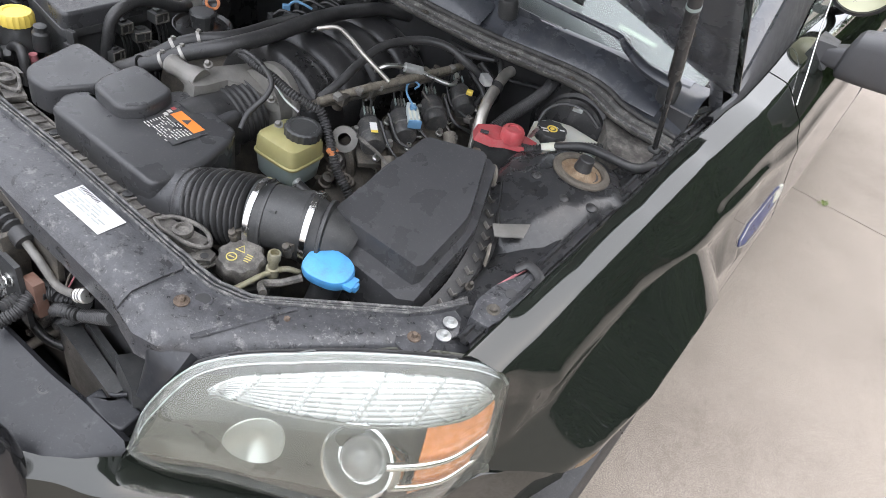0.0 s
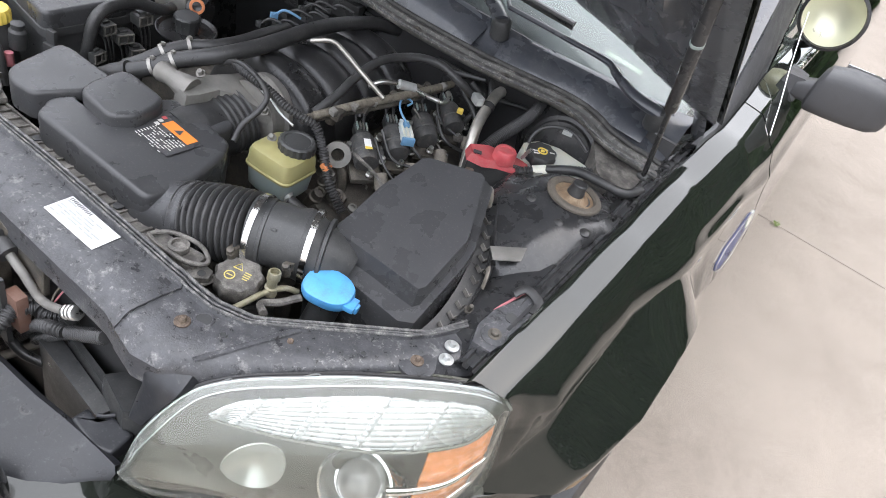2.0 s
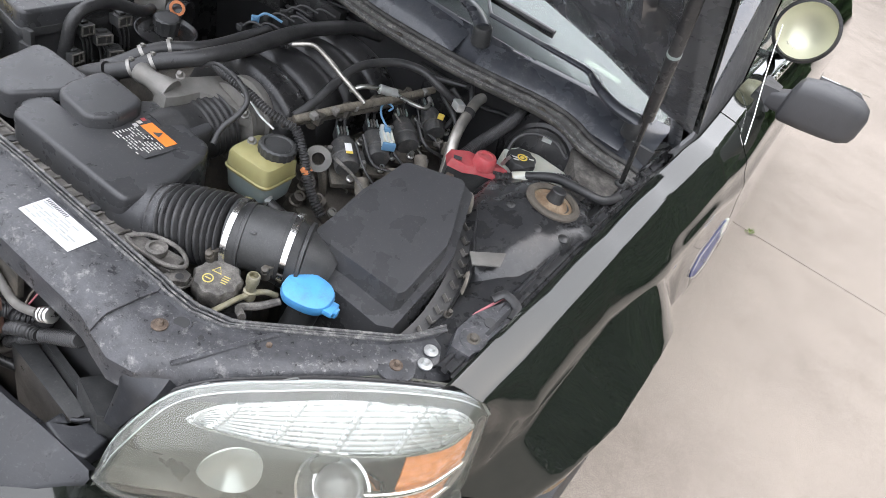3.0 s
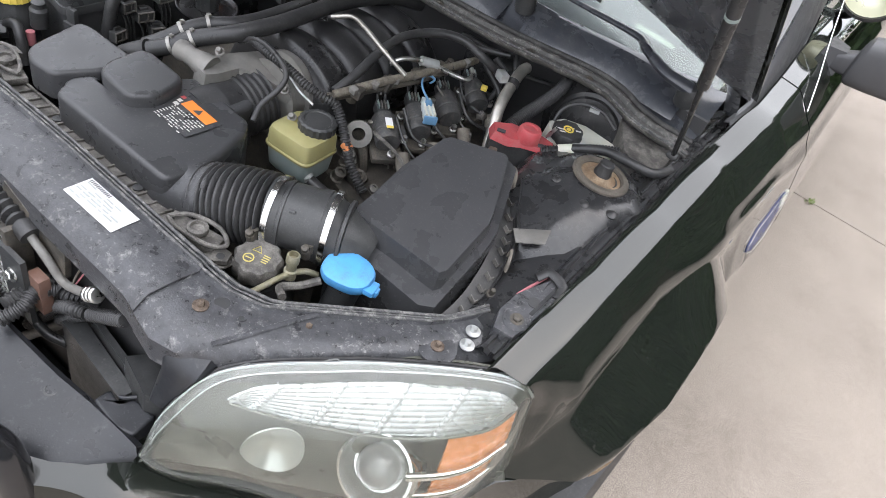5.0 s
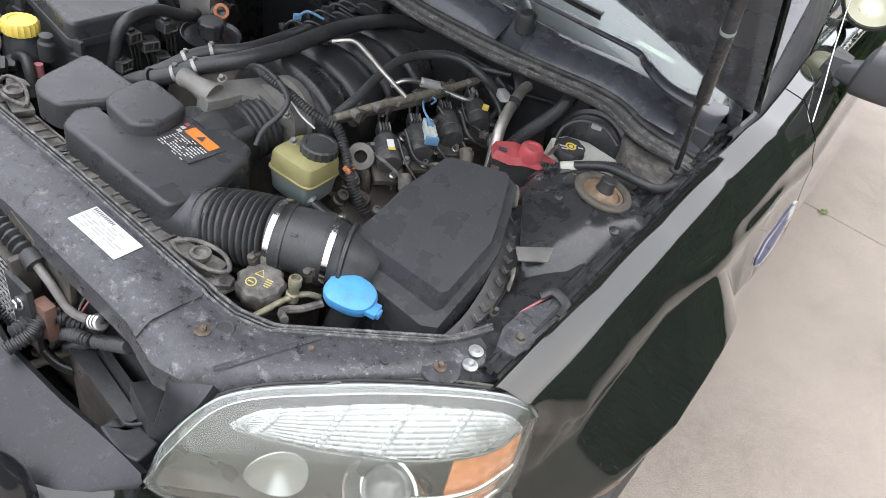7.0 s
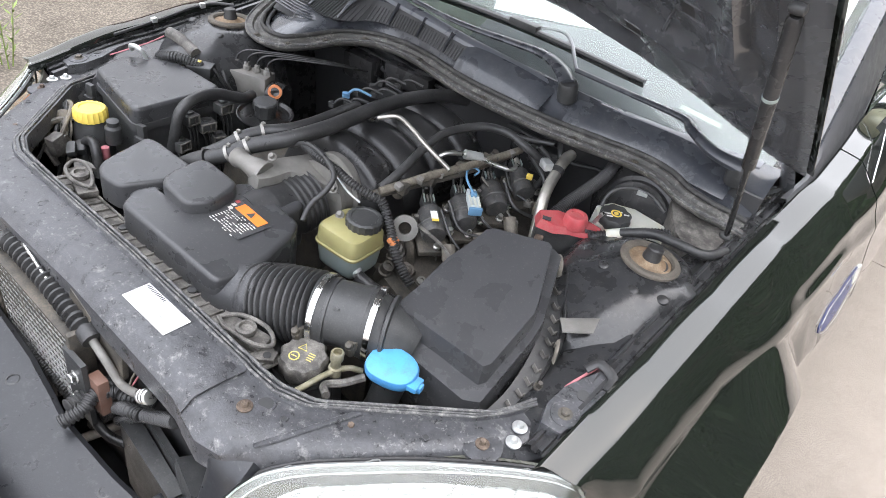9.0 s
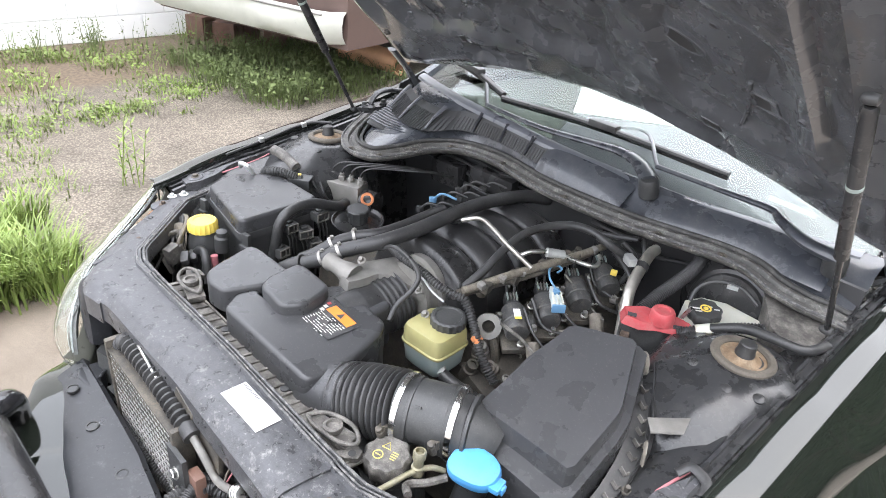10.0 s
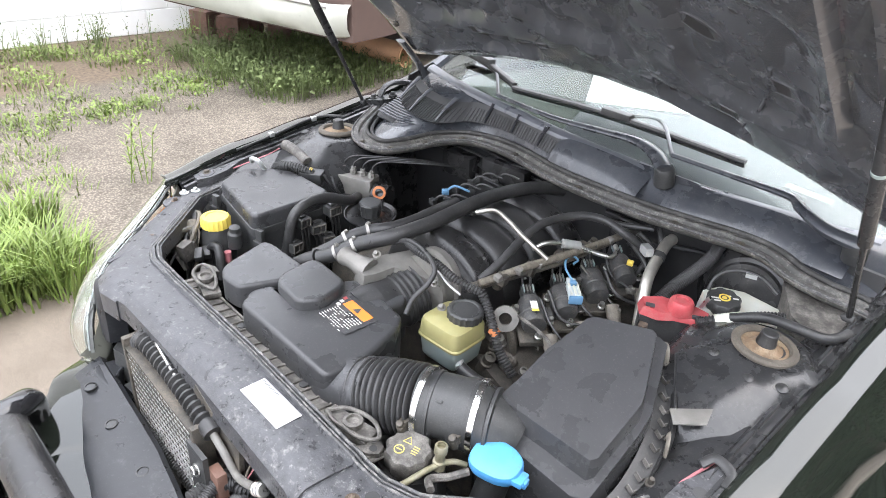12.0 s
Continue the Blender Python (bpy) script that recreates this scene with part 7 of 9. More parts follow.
h1 = run("heater_hose", [(-0.141, 0.687, 0.828), (-0.108, 0.714, 0.848), (-0.092, 0.742, 0.862), (-0.046, 0.796, 0.884), (-0.023, 0.878, 0.898), (-0.025, 0.998, 0.905), (-0.028, 1.10, 0.900), (-0.02, 1.20, 0.888), (0.0, 1.27, 0.87)], 0.0150, "rubber", "thick black rubber hose across the intake manifold", "hose", "heater hoses")
h2 = run("heater_hose", [(-0.165, 0.695, 0.822), (-0.146, 0.719, 0.838), (-0.129, 0.753, 0.858), (-0.113, 0.788, 0.868), (-0.085, 0.828, 0.875), (-0.080, 0.883, 0.876), (-0.095, 0.96, 0.870), (-0.12, 1.04, 0.855)], 0.0135, "rubber", "black rubber heater hose with wire clips", "hose", "heater hoses")
for w, c, d in ((h1, (-0.112, 0.710, 0.846), (0.6, 0.6, 0.4)), (h1, (-0.094, 0.738, 0.860), (0.45, 0.75, 0.4)), (h2, (-0.132, 0.747, 0.855), (0.4, 0.8, 0.4)), (h2, (-0.113, 0.788, 0.868), (0.5, 0.8, 0.2))):
    bm = B()
    lathe(bm, [(0.0150, -0.003), (0.0165, -0.003), (0.0165, 0.003), (0.0150, 0.003)], c, d, 20)
    box(bm, Vector(c) + Vector((0, 0, 0.018)), (0.007, 0.006, 0.005))
    part("spring_clip", bm, "clipsteel", w, "dull steel spring clip")
part("lower_run", hose([(-0.141, 0.687, 0.828), (-0.175, 0.668, 0.805), (-0.205, 0.660, 0.775), (-0.22, 0.66, 0.72)], 0.019, 6, 14), "rubber", h1)
run("breather_pipe", [(0.008, 0.971, 0.905), (0.046, 0.984, 0.921), (0.093, 0.972, 0.922), (0.144, 0.958, 0.915), (0.195, 0.976, 0.882)], 0.0047, "barepipe", "thin bent bare metal pipe over the manifold", "pipe", "metal pipes")
fp = run("fuel_pipe", [(0.150, 0.985, 0.880), (0.165, 1.01, 0.892), (0.192, 1.053, 0.886), (0.225, 1.085, 0.872), (0.250, 1.108, 0.866), (0.248, 1.130, 0.870), (0.236, 1.142, 0.872)], 0.0048, "steel", "bright bent fuel pipe with a quick coupling", "pipe", "metal pipes")
bm = B()
sweep(bm, [Vector((0.182, 1.036, 0.890)), Vector((0.202, 1.066, 0.883))], 0.0095, 14)
part("coupling", bm, "zincbolt", fp)
run("vacuum_hose", [(0.140, 0.852, 0.855), (0.145, 0.90, 0.880), (0.140, 0.96, 0.905), (0.137, 1.026, 0.918), (0.165, 1.095, 0.925), (0.205, 1.130, 0.922), (0.25, 1.14, 0.908), (0.285, 1.17, 0.88)], 0.0085, "rubber", "black rubber vacuum hose arching over the fuel rail", "hose")
run("corrugated_conduit", [(-0.02, 0.806, 0.882), (0.033, 0.796, 0.885), (0.077, 0.801, 0.879), (0.120, 0.804, 0.869), (0.149, 0.818, 0.859), (0.165, 0.829, 0.853)], 0.0062, "rubber", "black corrugated wiring conduit to the fuel rail", "conduit", "conduits", 0.002, 0.0055)
lo = run("corrugated_conduit", [(0.163, 0.830, 0.853), (0.176, 0.832, 0.838), (0.195, 0.828, 0.815), (0.214, 0.822, 0.792), (0.235, 0.818, 0.765), (0.27, 0.82, 0.73)], 0.0075, "rubber", "black corrugated wiring conduit with a red clip", "conduit", "conduits", 0.002, 0.0055)
bm = B()
box(bm, (0.213, 0.822, 0.795), (0.016, 0.018, 0.010), (0, 30, 10))
part("red_clip", bm, "copper", lo, "orange-red clip", bevel=0.002)
run("thin_hose", [(-0.045, 0.800, 0.868), (-0.006, 0.803, 0.890), (0.044, 0.798, 0.892), (0.089, 0.784, 0.882), (0.095, 0.764, 0.860), (0.087, 0.737, 0.835), (0.096, 0.712, 0.815)], 0.0050, "rubber", "thin black breather hose curling round the throttle", "hose")
run("thin_cable", [(0.055, 0.806, 0.866), (0.085, 0.800, 0.866), (0.115, 0.794, 0.858), (0.145, 0.798, 0.848)], 0.0022, "zincbolt", "thin grey cable beside the conduit", "cable")
cp = run("coolant_pipe", [(0.310, 1.228, 0.892), (0.312, 1.205, 0.892), (0.320, 1.165, 0.880), (0.333, 1.115, 0.855), (0.348, 1.085, 0.825), (0.362, 1.062, 0.79), (0.372, 1.05, 0.74)], 0.0115, "barepipe", "bare aluminium pipe with a white clip", "pipe", "metal pipes", seg=16)
bm = B()
box(bm, (0.300, 1.150, 0.890), (0.026, 0.018, 0.018), (0, 0, -30))
part("white_clip", bm, "zincbolt", cp, "white plastic clip", bevel=0.003)
bm = B()
lathe(bm, [(0.0135, -0.006), (0.0135, 0.006), (0.0115, 0.007)], (0.3205, 1.163, 0.879), (0.2, -0.7, -0.3), 18)
part("band", bm, "rubber", cp)
run("booster_hose", [(0.365, 1.11, 0.82), (0.372, 1.15, 0.842), (0.380, 1.195, 0.858), (0.384, 1.25, 0.872), (0.375, 1.31, 0.88)], 0.0125, "rubber", "thick ribbed black hose towards the bulkhead", "hose", "", 0.001, 0.004)
for k, (a, b, c) in enumerate((((0.25, 1.20, 0.89), (0.28, 1.21, 0.86), (0.27, 1.19, 0.80)), ((0.24, 1.19, 0.87), (0.30, 1.17, 0.84), (0.32, 1.15, 0.78)), ((0.275, 1.235, 0.90), (0.30, 1.21, 0.87), (0.30, 1.19, 0.80)), ((0.16, 1.17, 0.90), (0.21, 1.19, 0.895), (0.27, 1.22, 0.90)))):
    run("wiring_branch", [a, b, c], 0.006, "rubber", "black taped wiring branch behind the engine", "wiring", "wiring branches")

# ---- brake servo, master cylinder, battery terminal cover ----
servo = thing("brake_servo", (0.455, 1.29, 0.80), "round black brake servo on the bulkhead", "brake servo")
bm = B()
lathe(bm, [(0.118, 0.03), (0.124, 0.010), (0.124, 0.0), (0.119, -0.004), (0.117, -0.012), (0.122, -0.018), (0.122, -0.028), (0.116, -0.034), (0.110, -0.036), (0.107, -0.048), (0.098, -0.056), (0.090, -0.060), (0.086, -0.066), (0.078, -0.068), (0.074, -0.074), (0.030, -0.078)], (0.478, 1.318, 0.806), (0.08, 1, -0.20), 52)
part("drum", bm, "gloss", servo)
bm = B()
box(bm, (0.478, 1.222, 0.892), (0.020, 0.006, 0.008), (0, 0, 20))
part("white_mark", bm, "zincbolt", servo)
mcyl = thing("brake_fluid_reservoir", (0.465, 1.18, 0.78), "cream brake fluid reservoir with black and yellow marked cap", "fluid reservoir")
bm = B()
prism(bm, [(0.410, 1.178), (0.430, 1.145), (0.475, 1.135), (0.525, 1.168), (0.556, 1.215), (0.545, 1.240), (0.470, 1.245), (0.425, 1.220)], 0.785, lambda x, y: 0.846 - 0.02 * (x - 0.42), 0.006)
part("tank", bm, "tank_w", mcyl, bevel=0.006)
bm = B()
MN = Vector((0.05, -0.10, 1)).normalized()
MC = Vector((0.463, 1.165, 0.843))
lathe(bm, [(0.026, -0.006), (0.030, 0.0), (0.0305, 0.014), (0.028, 0.018), (0.010, 0.018)], MC, MN, 48, 8, 0.06)
mcap = part("cap", bm, "plastic", mcyl, "black lobed cap")
bm = B()
lathe(bm, [(0.0105, 0.0), (0.0105, 0.001), (0.0075, 0.001), (0.0075, 0.0)], MC + MN * 0.0182, MN, 24, caps=(False, False))
part("yellow_ring", bm, "yellow", mcap, "yellow printed ring")
bm = B()
lathe(bm, [(0.0045, 0.0), (0.0045, 0.001), (0.001, 0.001)], MC + MN * 0.0182, MN, 16)
part("yellow_dot", bm, "yellow", mcap)
for a, b, w_ in ((0.010, 0.016, 0.018), (-0.012, -0.014, 0.014), (-0.004, -0.019, 0.012), (0.016, 0.012, 0.010)):
    sticker("print_bar", MC + MN * 0.0184 + Vector((a, b, 0)), (0.8, 0.6, 0), (-0.6, 0.8, 0.1), w_, 0.0035, "pale", mcap, 0.0006)
bm = B()
sweep(bm, [Vector((0.50, 1.15, 0.745)), Vector((0.47, 1.28, 0.77))], 0.028, 18)
part("cylinder", bm, "alu", mcyl, "alloy master cylinder")
part("conduit", hose([(0.455, 1.085, 0.835), (0.490, 1.110, 0.850), (0.535, 1.140, 0.868), (0.57, 1.165, 0.875)], 0.0085, 6, 12, 0.002, 0.0055), "rubber", mcyl)
part("grey_tape", hose([(0.480, 1.103, 0.846), (0.515, 1.127, 0.861)], 0.0115, 3, 12), "tank_w", mcyl, "pale cloth tape")
part("vacuum_line", hose([(0.428, 1.17, 0.82), (0.420, 1.205, 0.862), (0.445, 1.222, 0.888), (0.49, 1.228, 0.895), (0.53, 1.225, 0.878)], 0.0042, 8, 10), "rubber", mcyl)

term = thing("jump_start_terminal", (0.415, 1.08, 0.78), "red plastic cover over the jump-start terminal", "terminal cover")
bm = B()
prism(bm, [(0.350, 1.062), (0.372, 1.030), (0.425, 1.058), (0.470, 1.108), (0.452, 1.135), (0.40, 1.110)], 0.74, 0.832, 0.004)
part("black_base", bm, "plastic", term, bevel=0.006)
bm = B()
prism(bm, [(0.352, 1.058), (0.372, 1.032), (0.405, 1.040), (0.425, 1.062), (0.452, 1.078), (0.474, 1.105), (0.462, 1.130), (0.438, 1.126), (0.40, 1.106), (0.375, 1.092)], 0.832, lambda x, y: 0.850 - 0.16 * max(0, x - 0.39), 0.006)
part("cover", bm, "red", term, "red plastic cover", bevel=0.005)
bm = B()
lathe(bm, [(0.023, -0.010), (0.022, 0.010), (0.019, 0.015), (0.012, 0.016), (0.011, 0.013), (0.004, 0.013)], (0.422, 1.084, 0.852), (0, 0, 1), 30)
part("dome", bm, "red", term, "round red dome")
for c, rz in (((0.383, 1.046, 0.8515), 28), ((0.452, 1.092, 0.8420), 36)):
    bm = B()
    box(bm, c, (0.016, 0.010, 0.002), (0, 0, rz))
    part("slot", bm, "ink", term, smooth=False)
bm = B()
box(bm, (0.392, 1.018, 0.812), (0.016, 0.014, 0.034), (10, 0, 20))
part("tan_clip", bm, "rust", term, bevel=0.003)
bm = B()
box(bm, (0.452, 1.112, 0.866), (0.006, 0.012, 0.026), (0, 20, 0))
part("latch", bm, "steel", term)

bb = thing("control_module_cover", (0.58, 1.24, 0.80), "dusty grey-black plastic module cover beside the servo", "plastic cover")
bm = B()
prism(bm, [(0.505, 1.285), (0.570, 1.178), (0.588, 1.168), (0.640, 1.168), (0.655, 1.190), (0.650, 1.262), (0.630, 1.285), (0.52, 1.292)], 0.76, lambda x, y: 0.888 - 0.10 * (x - 0.52) + 0.10 * (y - 1.25), 0.006)
part("cover", bm, "dusty", bb, bevel=0.008)
run("cable_run", [(0.50, 1.115, 0.858), (0.55, 1.13, 0.88), (0.60, 1.13, 0.888), (0.645, 1.145, 0.885), (0.665, 1.19, 0.885)], 0.009, "rubber", "thick black cable round the strut tower", "cable")
tag_ob = thing("metal_tag", (0.58, 0.90, 0.82), "bare aluminium tag plate on the inner wing", "tag")
bm = B()
prism(bm, [(0.545, 0.845), (0.591, 0.888), (0.602, 0.847), (0.567, 0.817)], lambda x, y: 0.838 + 0.15 * (x - 0.545), lambda x, y: 0.840 + 0.15 * (x - 0.545))
part("plate", bm, "alu", tag_ob, smooth=False)
wr = run("battery_cable", [(0.56, 0.645, 0.77), (0.585, 0.675, 0.787), (0.61, 0.73, 0.80), (0.622, 0.765, 0.812), (0.64, 0.82, 0.83)], 0.0024, "cable_red", "faded red cable with grey sleeve beside the filter box", "cable")
part("grey_sleeve", hose([(0.575, 0.66, 0.785), (0.60, 0.71, 0.797)], 0.0055, 3, 10), "pale", wr)
bolt("stud", (0.590, 0.735, 0.80), 0.0045, "grime", wr, (0.2, -0.3, 1), 0.016, 1.6)

# ---- far side: fuse box, reservoirs, brake modulator ----
fb = thing("fuse_box", (-0.49, 0.79, 0.72), "black plastic fuse box with a smooth lid", "fuse box")
FZ = [(-0.563, 0.696), (-0.596, 0.776), (-0.534, 0.865), (-0.375, 0.873), (-0.363, 0.849), (-0.357, 0.676), (-0.370, 0.667)]
bm = B()
loaf(bm, FZ, 0.800, lambda x, y: 0.835 - 0.04 * max(0, x + 0.36), 0.008, 4, 0.012)
part("lid", bm, "airbox", fb, "smooth black lid")
fcx, fcy = sum(p[0] for p in FZ) / 7, sum(p[1] for p in FZ) / 7
bm = B()
loaf(bm, [(fcx + (x - fcx) * 1.03, fcy + (y - fcy) * 1.03) for x, y in FZ], 0.785, 0.801, 0.002, 2, 0.012)
part("lid_rim", bm, "plastic", fb)
bm = B()
loaf(bm, [(fcx + (x - fcx) * 0.96, fcy + (y - fcy) * 0.96) for x, y in FZ], 0.56, 0.786, 0.002, 2, 0.012)
part("base", bm, "plastic", fb)
for x, y in ((FZ[0][0] + 0.01, FZ[0][1] - 0.02), (FZ[5][0] + 0.012, FZ[5][1] - 0.004), (FZ[5][0] * 0.5 + FZ[3][0] * 0.5, FZ[5][1] * 0.5 + FZ[3][1] * 0.5)):
    bm = B()
    box(bm, (x, y, 0.790), (0.020, 0.010, 0.034), (0, 0, 10))
    box(bm, (x, y - 0.005, 0.776), (0.026, 0.012, 0.008), (0, 0, 10))
    part("clip", bm, "plastic", fb, bevel=0.002)
for k in range(7):
    x, y, z = random.uniform(-0.40, -0.32), random.uniform(0.72, 0.86), random.uniform(0.68, 0.75)
    bm = B()
    box(bm, (x, y, z), (0.028, 0.024, 0.020), (0, 0, random.uniform(-30, 30)))
    box(bm, (x + 0.012, y - 0.010, z + 0.006), (0.012, 0.010, 0.020), (0, 0, random.uniform(-30, 30)))
    part("plug", bm, "plastic", fb, bevel=0.003)
for x, y, z, w_, rz in ((-0.345, 0.778, 0.794, 0.030, 8), (-0.338, 0.812, 0.772, 0.036, -6), (-0.330, 0.745, 0.748, 0.030, 14), (-0.345, 0.860, 0.800, 0.034, 4), (-0.330, 0.835, 0.738, 0.030, -12)):
    m = Matrix.Rotation(radians(rz), 3, "Z")
    cc = Vector((x, y, z))
    bm = B()
    box(bm, cc, (0.026, w_, 0.022), (0, 0, rz))
    box(bm, cc + m @ Vector((0.0, 0.0, 0.013)), (0.014, w_ * 0.5, 0.006), (0, 0, rz))
    sock = part("connector", bm, "plastic", fb, bevel=0.002)
    for o, sz in (((0.0145, 0, 0.009), (0.004, w_ * 0.9, 0.0025)), ((0.0145, 0, -0.009), (0.004, w_ * 0.9, 0.0025)), ((0.0145, -w_ * 0.44, 0), (0.004, 0.0025, 0.020)), ((0.0145, w_ * 0.44, 0), (0.004, 0.0025, 0.020)), ((0.0145, w_ * 0.1, 0), (0.003, 0.002, 0.016))):
        bm = B()
        box(bm, cc + m @ Vector(o), sz, (0, 0, rz))
        part("connector_lip", bm, "dusty", sock, smooth=False)
    for j in range(3):
        a = cc + m @ Vector((-0.004, -w_ * 0.3 + w_ * 0.3 * j, -0.010))
        part("connector_wire", hose([a, a + Vector((0.012, 0.004, -0.020)), a + Vector((0.006, 0.010, -0.075))], 0.0022, 5, 6), "rubber", sock)
part("loom_loop", hose([(-0.345, 0.725, 0.69), (-0.337, 0.738, 0.770), (-0.335, 0.752, 0.820), (-0.336, 0.787, 0.840), (-0.340, 0.840, 0.838), (-0.340, 0.905, 0.812), (-0.38, 0.96, 0.79)], 0.0120, 8, 14), "rubber", fb, "thick black loom loop")

wy = thing("washer_reservoir_cap", (-0.468, 0.632, 0.72), "bright yellow ribbed cap on a black filler neck", "filler cap")
bm = B()
lathe(bm, [(0.028, 0.0), (0.0325, 0.002), (0.0325, 0.020), (0.029, 0.025), (0.021, 0.026), (0.019, 0.024), (0.006, 0.024)], (-0.466, 0.630, 0.778), (0, 0, 1), 60, 20, 0.03)
part("cap", bm, "yellow", wy, "yellow ribbed cap")
bm = B()
lathe(bm, [(0.040, -0.10), (0.038, -0.02), (0.030, -0.004), (0.029, 0.0)], (-0.466, 0.630, 0.778), (0, 0, 1), 28)
part("neck", bm, "plastic", wy)
bm = B()
lathe(bm, [(0.016, 0), (0.016, 0.035), (0.012, 0.04), (0.012, 0.05), (0.006, 0.052)], (-0.412, 0.645, 0.745), (0.1, 0, 1), 18)
part("pump_cap", bm, "plastic", wy)
bm = B()
sweep(bm, [Vector((-0.405, 0.622, 0.715)), Vector((-0.405, 0.622, 0.742))], 0.008, 12)
part("red_plug", bm, "cable_red", wy, "small red plug")
part("drain_hose", hose([(-0.445, 0.59, 0.69), (-0.440, 0.60, 0.742), (-0.418, 0.605, 0.752), (-0.398, 0.60, 0.735), (-0.385, 0.595, 0.69)], 0.010, 8, 14), "rubber", wy, "grey-black bent hose")
wl = thing("lamp_wiring", (-0.49, 0.56, 0.74), "tangle of dusty wires and plugs behind the headlight", "wiring")
for k in range(9):
    a = Vector((-0.50 + random.uniform(-0.03, 0.03), 0.58 + random.uniform(-0.05, 0.05), 0.775 + random.uniform(-0.02, 0.015)))
    b = a + Vector((random.uniform(-0.01, 0.04), random.uniform(-0.05, 0.0), random.uniform(-0.04, 0.01)))
    c = b + Vector((random.uniform(0.0, 0.03), random.uniform(-0.04, 0.02), random.uniform(-0.08, -0.03)))
    part("wire", hose([a, b, c], random.choice((0.003, 0.004, 0.0065)), 6, 8), "dusty", wl)
for c in ((-0.515, 0.565, 0.765), (-0.44, 0.545, 0.755), (-0.46, 0.56, 0.74)):
    bm = B()
    box(bm, c, (0.022, 0.030, 0.040), (10, 0, 20))
    part("plug", bm, "dusty", wl, bevel=0.003)

ab = thing("brake_modulator", (-0.43, 1.0, 0.70), "brake modulator block with bent steel lines", "brake modulator")
bm = B()
box(bm, (-0.435, 1.000, 0.795), (0.10, 0.052, 0.050), (0, 0, 24))
part("valve_block", bm, "alu", ab, "grey alloy block", bevel=0.003)
bm = B()
box(bm, (-0.43, 0.985, 0.725), (0.11, 0.085, 0.095), (0, 0, 24))
part("housing", bm, "plastic", ab, bevel=0.005)
for k in range(4):
    p = Vector((-0.470 + 0.024 * k, 0.985 + 0.011 * k, 0.820))
    bm = B()
    lathe(bm, [(0.009, 0), (0.009, 0.010), (0.006, 0.012), (0.006, 0.018)], p, (0, 0, 1), 6)
    n_ = part("line_nut", bm, "alu", ab)
    part("steel_line", hose([p + Vector((0, 0, 0.012)), p + Vector((0.002, 0.004, 0.030)), p + Vector((0.02, 0.02, 0.044)), p + Vector((0.06, 0.06, 0.046)), p + Vector((0.11, 0.13, 0.040)), p + Vector((0.13, 0.20, 0.020))], 0.0022, 6, 8), "gloss", ab, "black coated steel line")
bm = B()
sweep(bm, [Vector((-0.385, 1.02, 0.775)), Vector((-0.350, 1.035, 0.775))], 0.034, 22)
part("pump_motor", bm, "gloss", ab)
bm = B()
lathe(bm, [(0.0105, 0), (0.0165, 0.0), (0.0165, 0.007), (0.0105, 0.007), (0.0105, 0)], (-0.352, 1.006, 0.800), (0.65, -0.72, 0.25), 26, caps=(False, False))
part("orange_ring", bm, "copper", ab, "orange plastic ring")

vr = thing("vacuum_reservoir", (-0.32, 0.955, 0.72), "round black canister with a ribbed cap", "canister")
bm = B()
lathe(bm, [(0.034, -0.10), (0.034, -0.012), (0.050, -0.008), (0.062, 0.006), (0.064, 0.006), (0.060, 0.0), (0.045, -0.003), (0.028, 0.0)], (-0.318, 0.952, 0.768), (0.05, -0.05, 1), 36)
part("body", bm, "gloss", vr)
bm = B()
lathe(bm, [(0.024, 0.0), (0.024, 0.016), (0.0275, 0.018), (0.0275, 0.032), (0.024, 0.035), (0.008, 0.035)], (-0.318, 0.952, 0.770), (0.05, -0.05, 1), 40, 12, 0.04)
part("cap", bm, "plastic", vr, "black ribbed cap")

# wiring on the far inner wing
fw = thing("wing_wiring", (-0.55, 0.93, 0.80), "wiring, white bracket and yellow plug on the far inner wing", "wiring")
part("white_bracket", hose([(-0.600, 0.800, 0.845), (-0.590, 0.795, 0.858), (-0.565, 0.800, 0.858), (-0.560, 0.815, 0.83), (-0.555, 0.83, 0.79)], 0.0055, 6, 8), "zincbolt", fw, "white painted bracket")
part("harness", hose([(-0.61, 0.90, 0.865), (-0.58, 0.905, 0.862), (-0.55, 0.91, 0.852), (-0.52, 0.91, 0.845)], 0.013, 6, 12), "dusty", fw)
part("conduit", hose([(-0.56, 0.845, 0.835), (-0.53, 0.855, 0.845), (-0.505, 0.875, 0.842), (-0.48, 0.90, 0.83)], 0.010, 6, 12, 0.002, 0.006), "rubber", fw)
bm = B()
box(bm, (-0.500, 0.885, 0.838), (0.045, 0.012, 0.012), (0, 0, 38))
part("yellow_plug", bm, "yellow", fw, "yellow plug lock", bevel=0.002)
bm = B()
box(bm, (-0.485, 0.90, 0.822), (0.055, 0.040, 0.028), (0, 0, 38))
part("plug", bm, "plastic", fw, bevel=0.004)
part("red_wire", hose([(-0.64, 0.76, 0.82), (-0.61, 0.79, 0.84), (-0.59, 0.84, 0.858), (-0.60, 0.88, 0.862)], 0.0016, 6, 8), "cable_red", fw)
for k in range(4):
    bm = B()
    x = -0.505 + 0.02 * k
    part("wire", hose([(x, 0.90 + 0.01 * k, 0.83), (x + 0.02, 0.93, 0.80), (x + 0.03, 0.96, 0.75), (x + 0.05, 0.95, 0.68)], 0.004, 6, 8), "rubber", fw)
    bm.free()
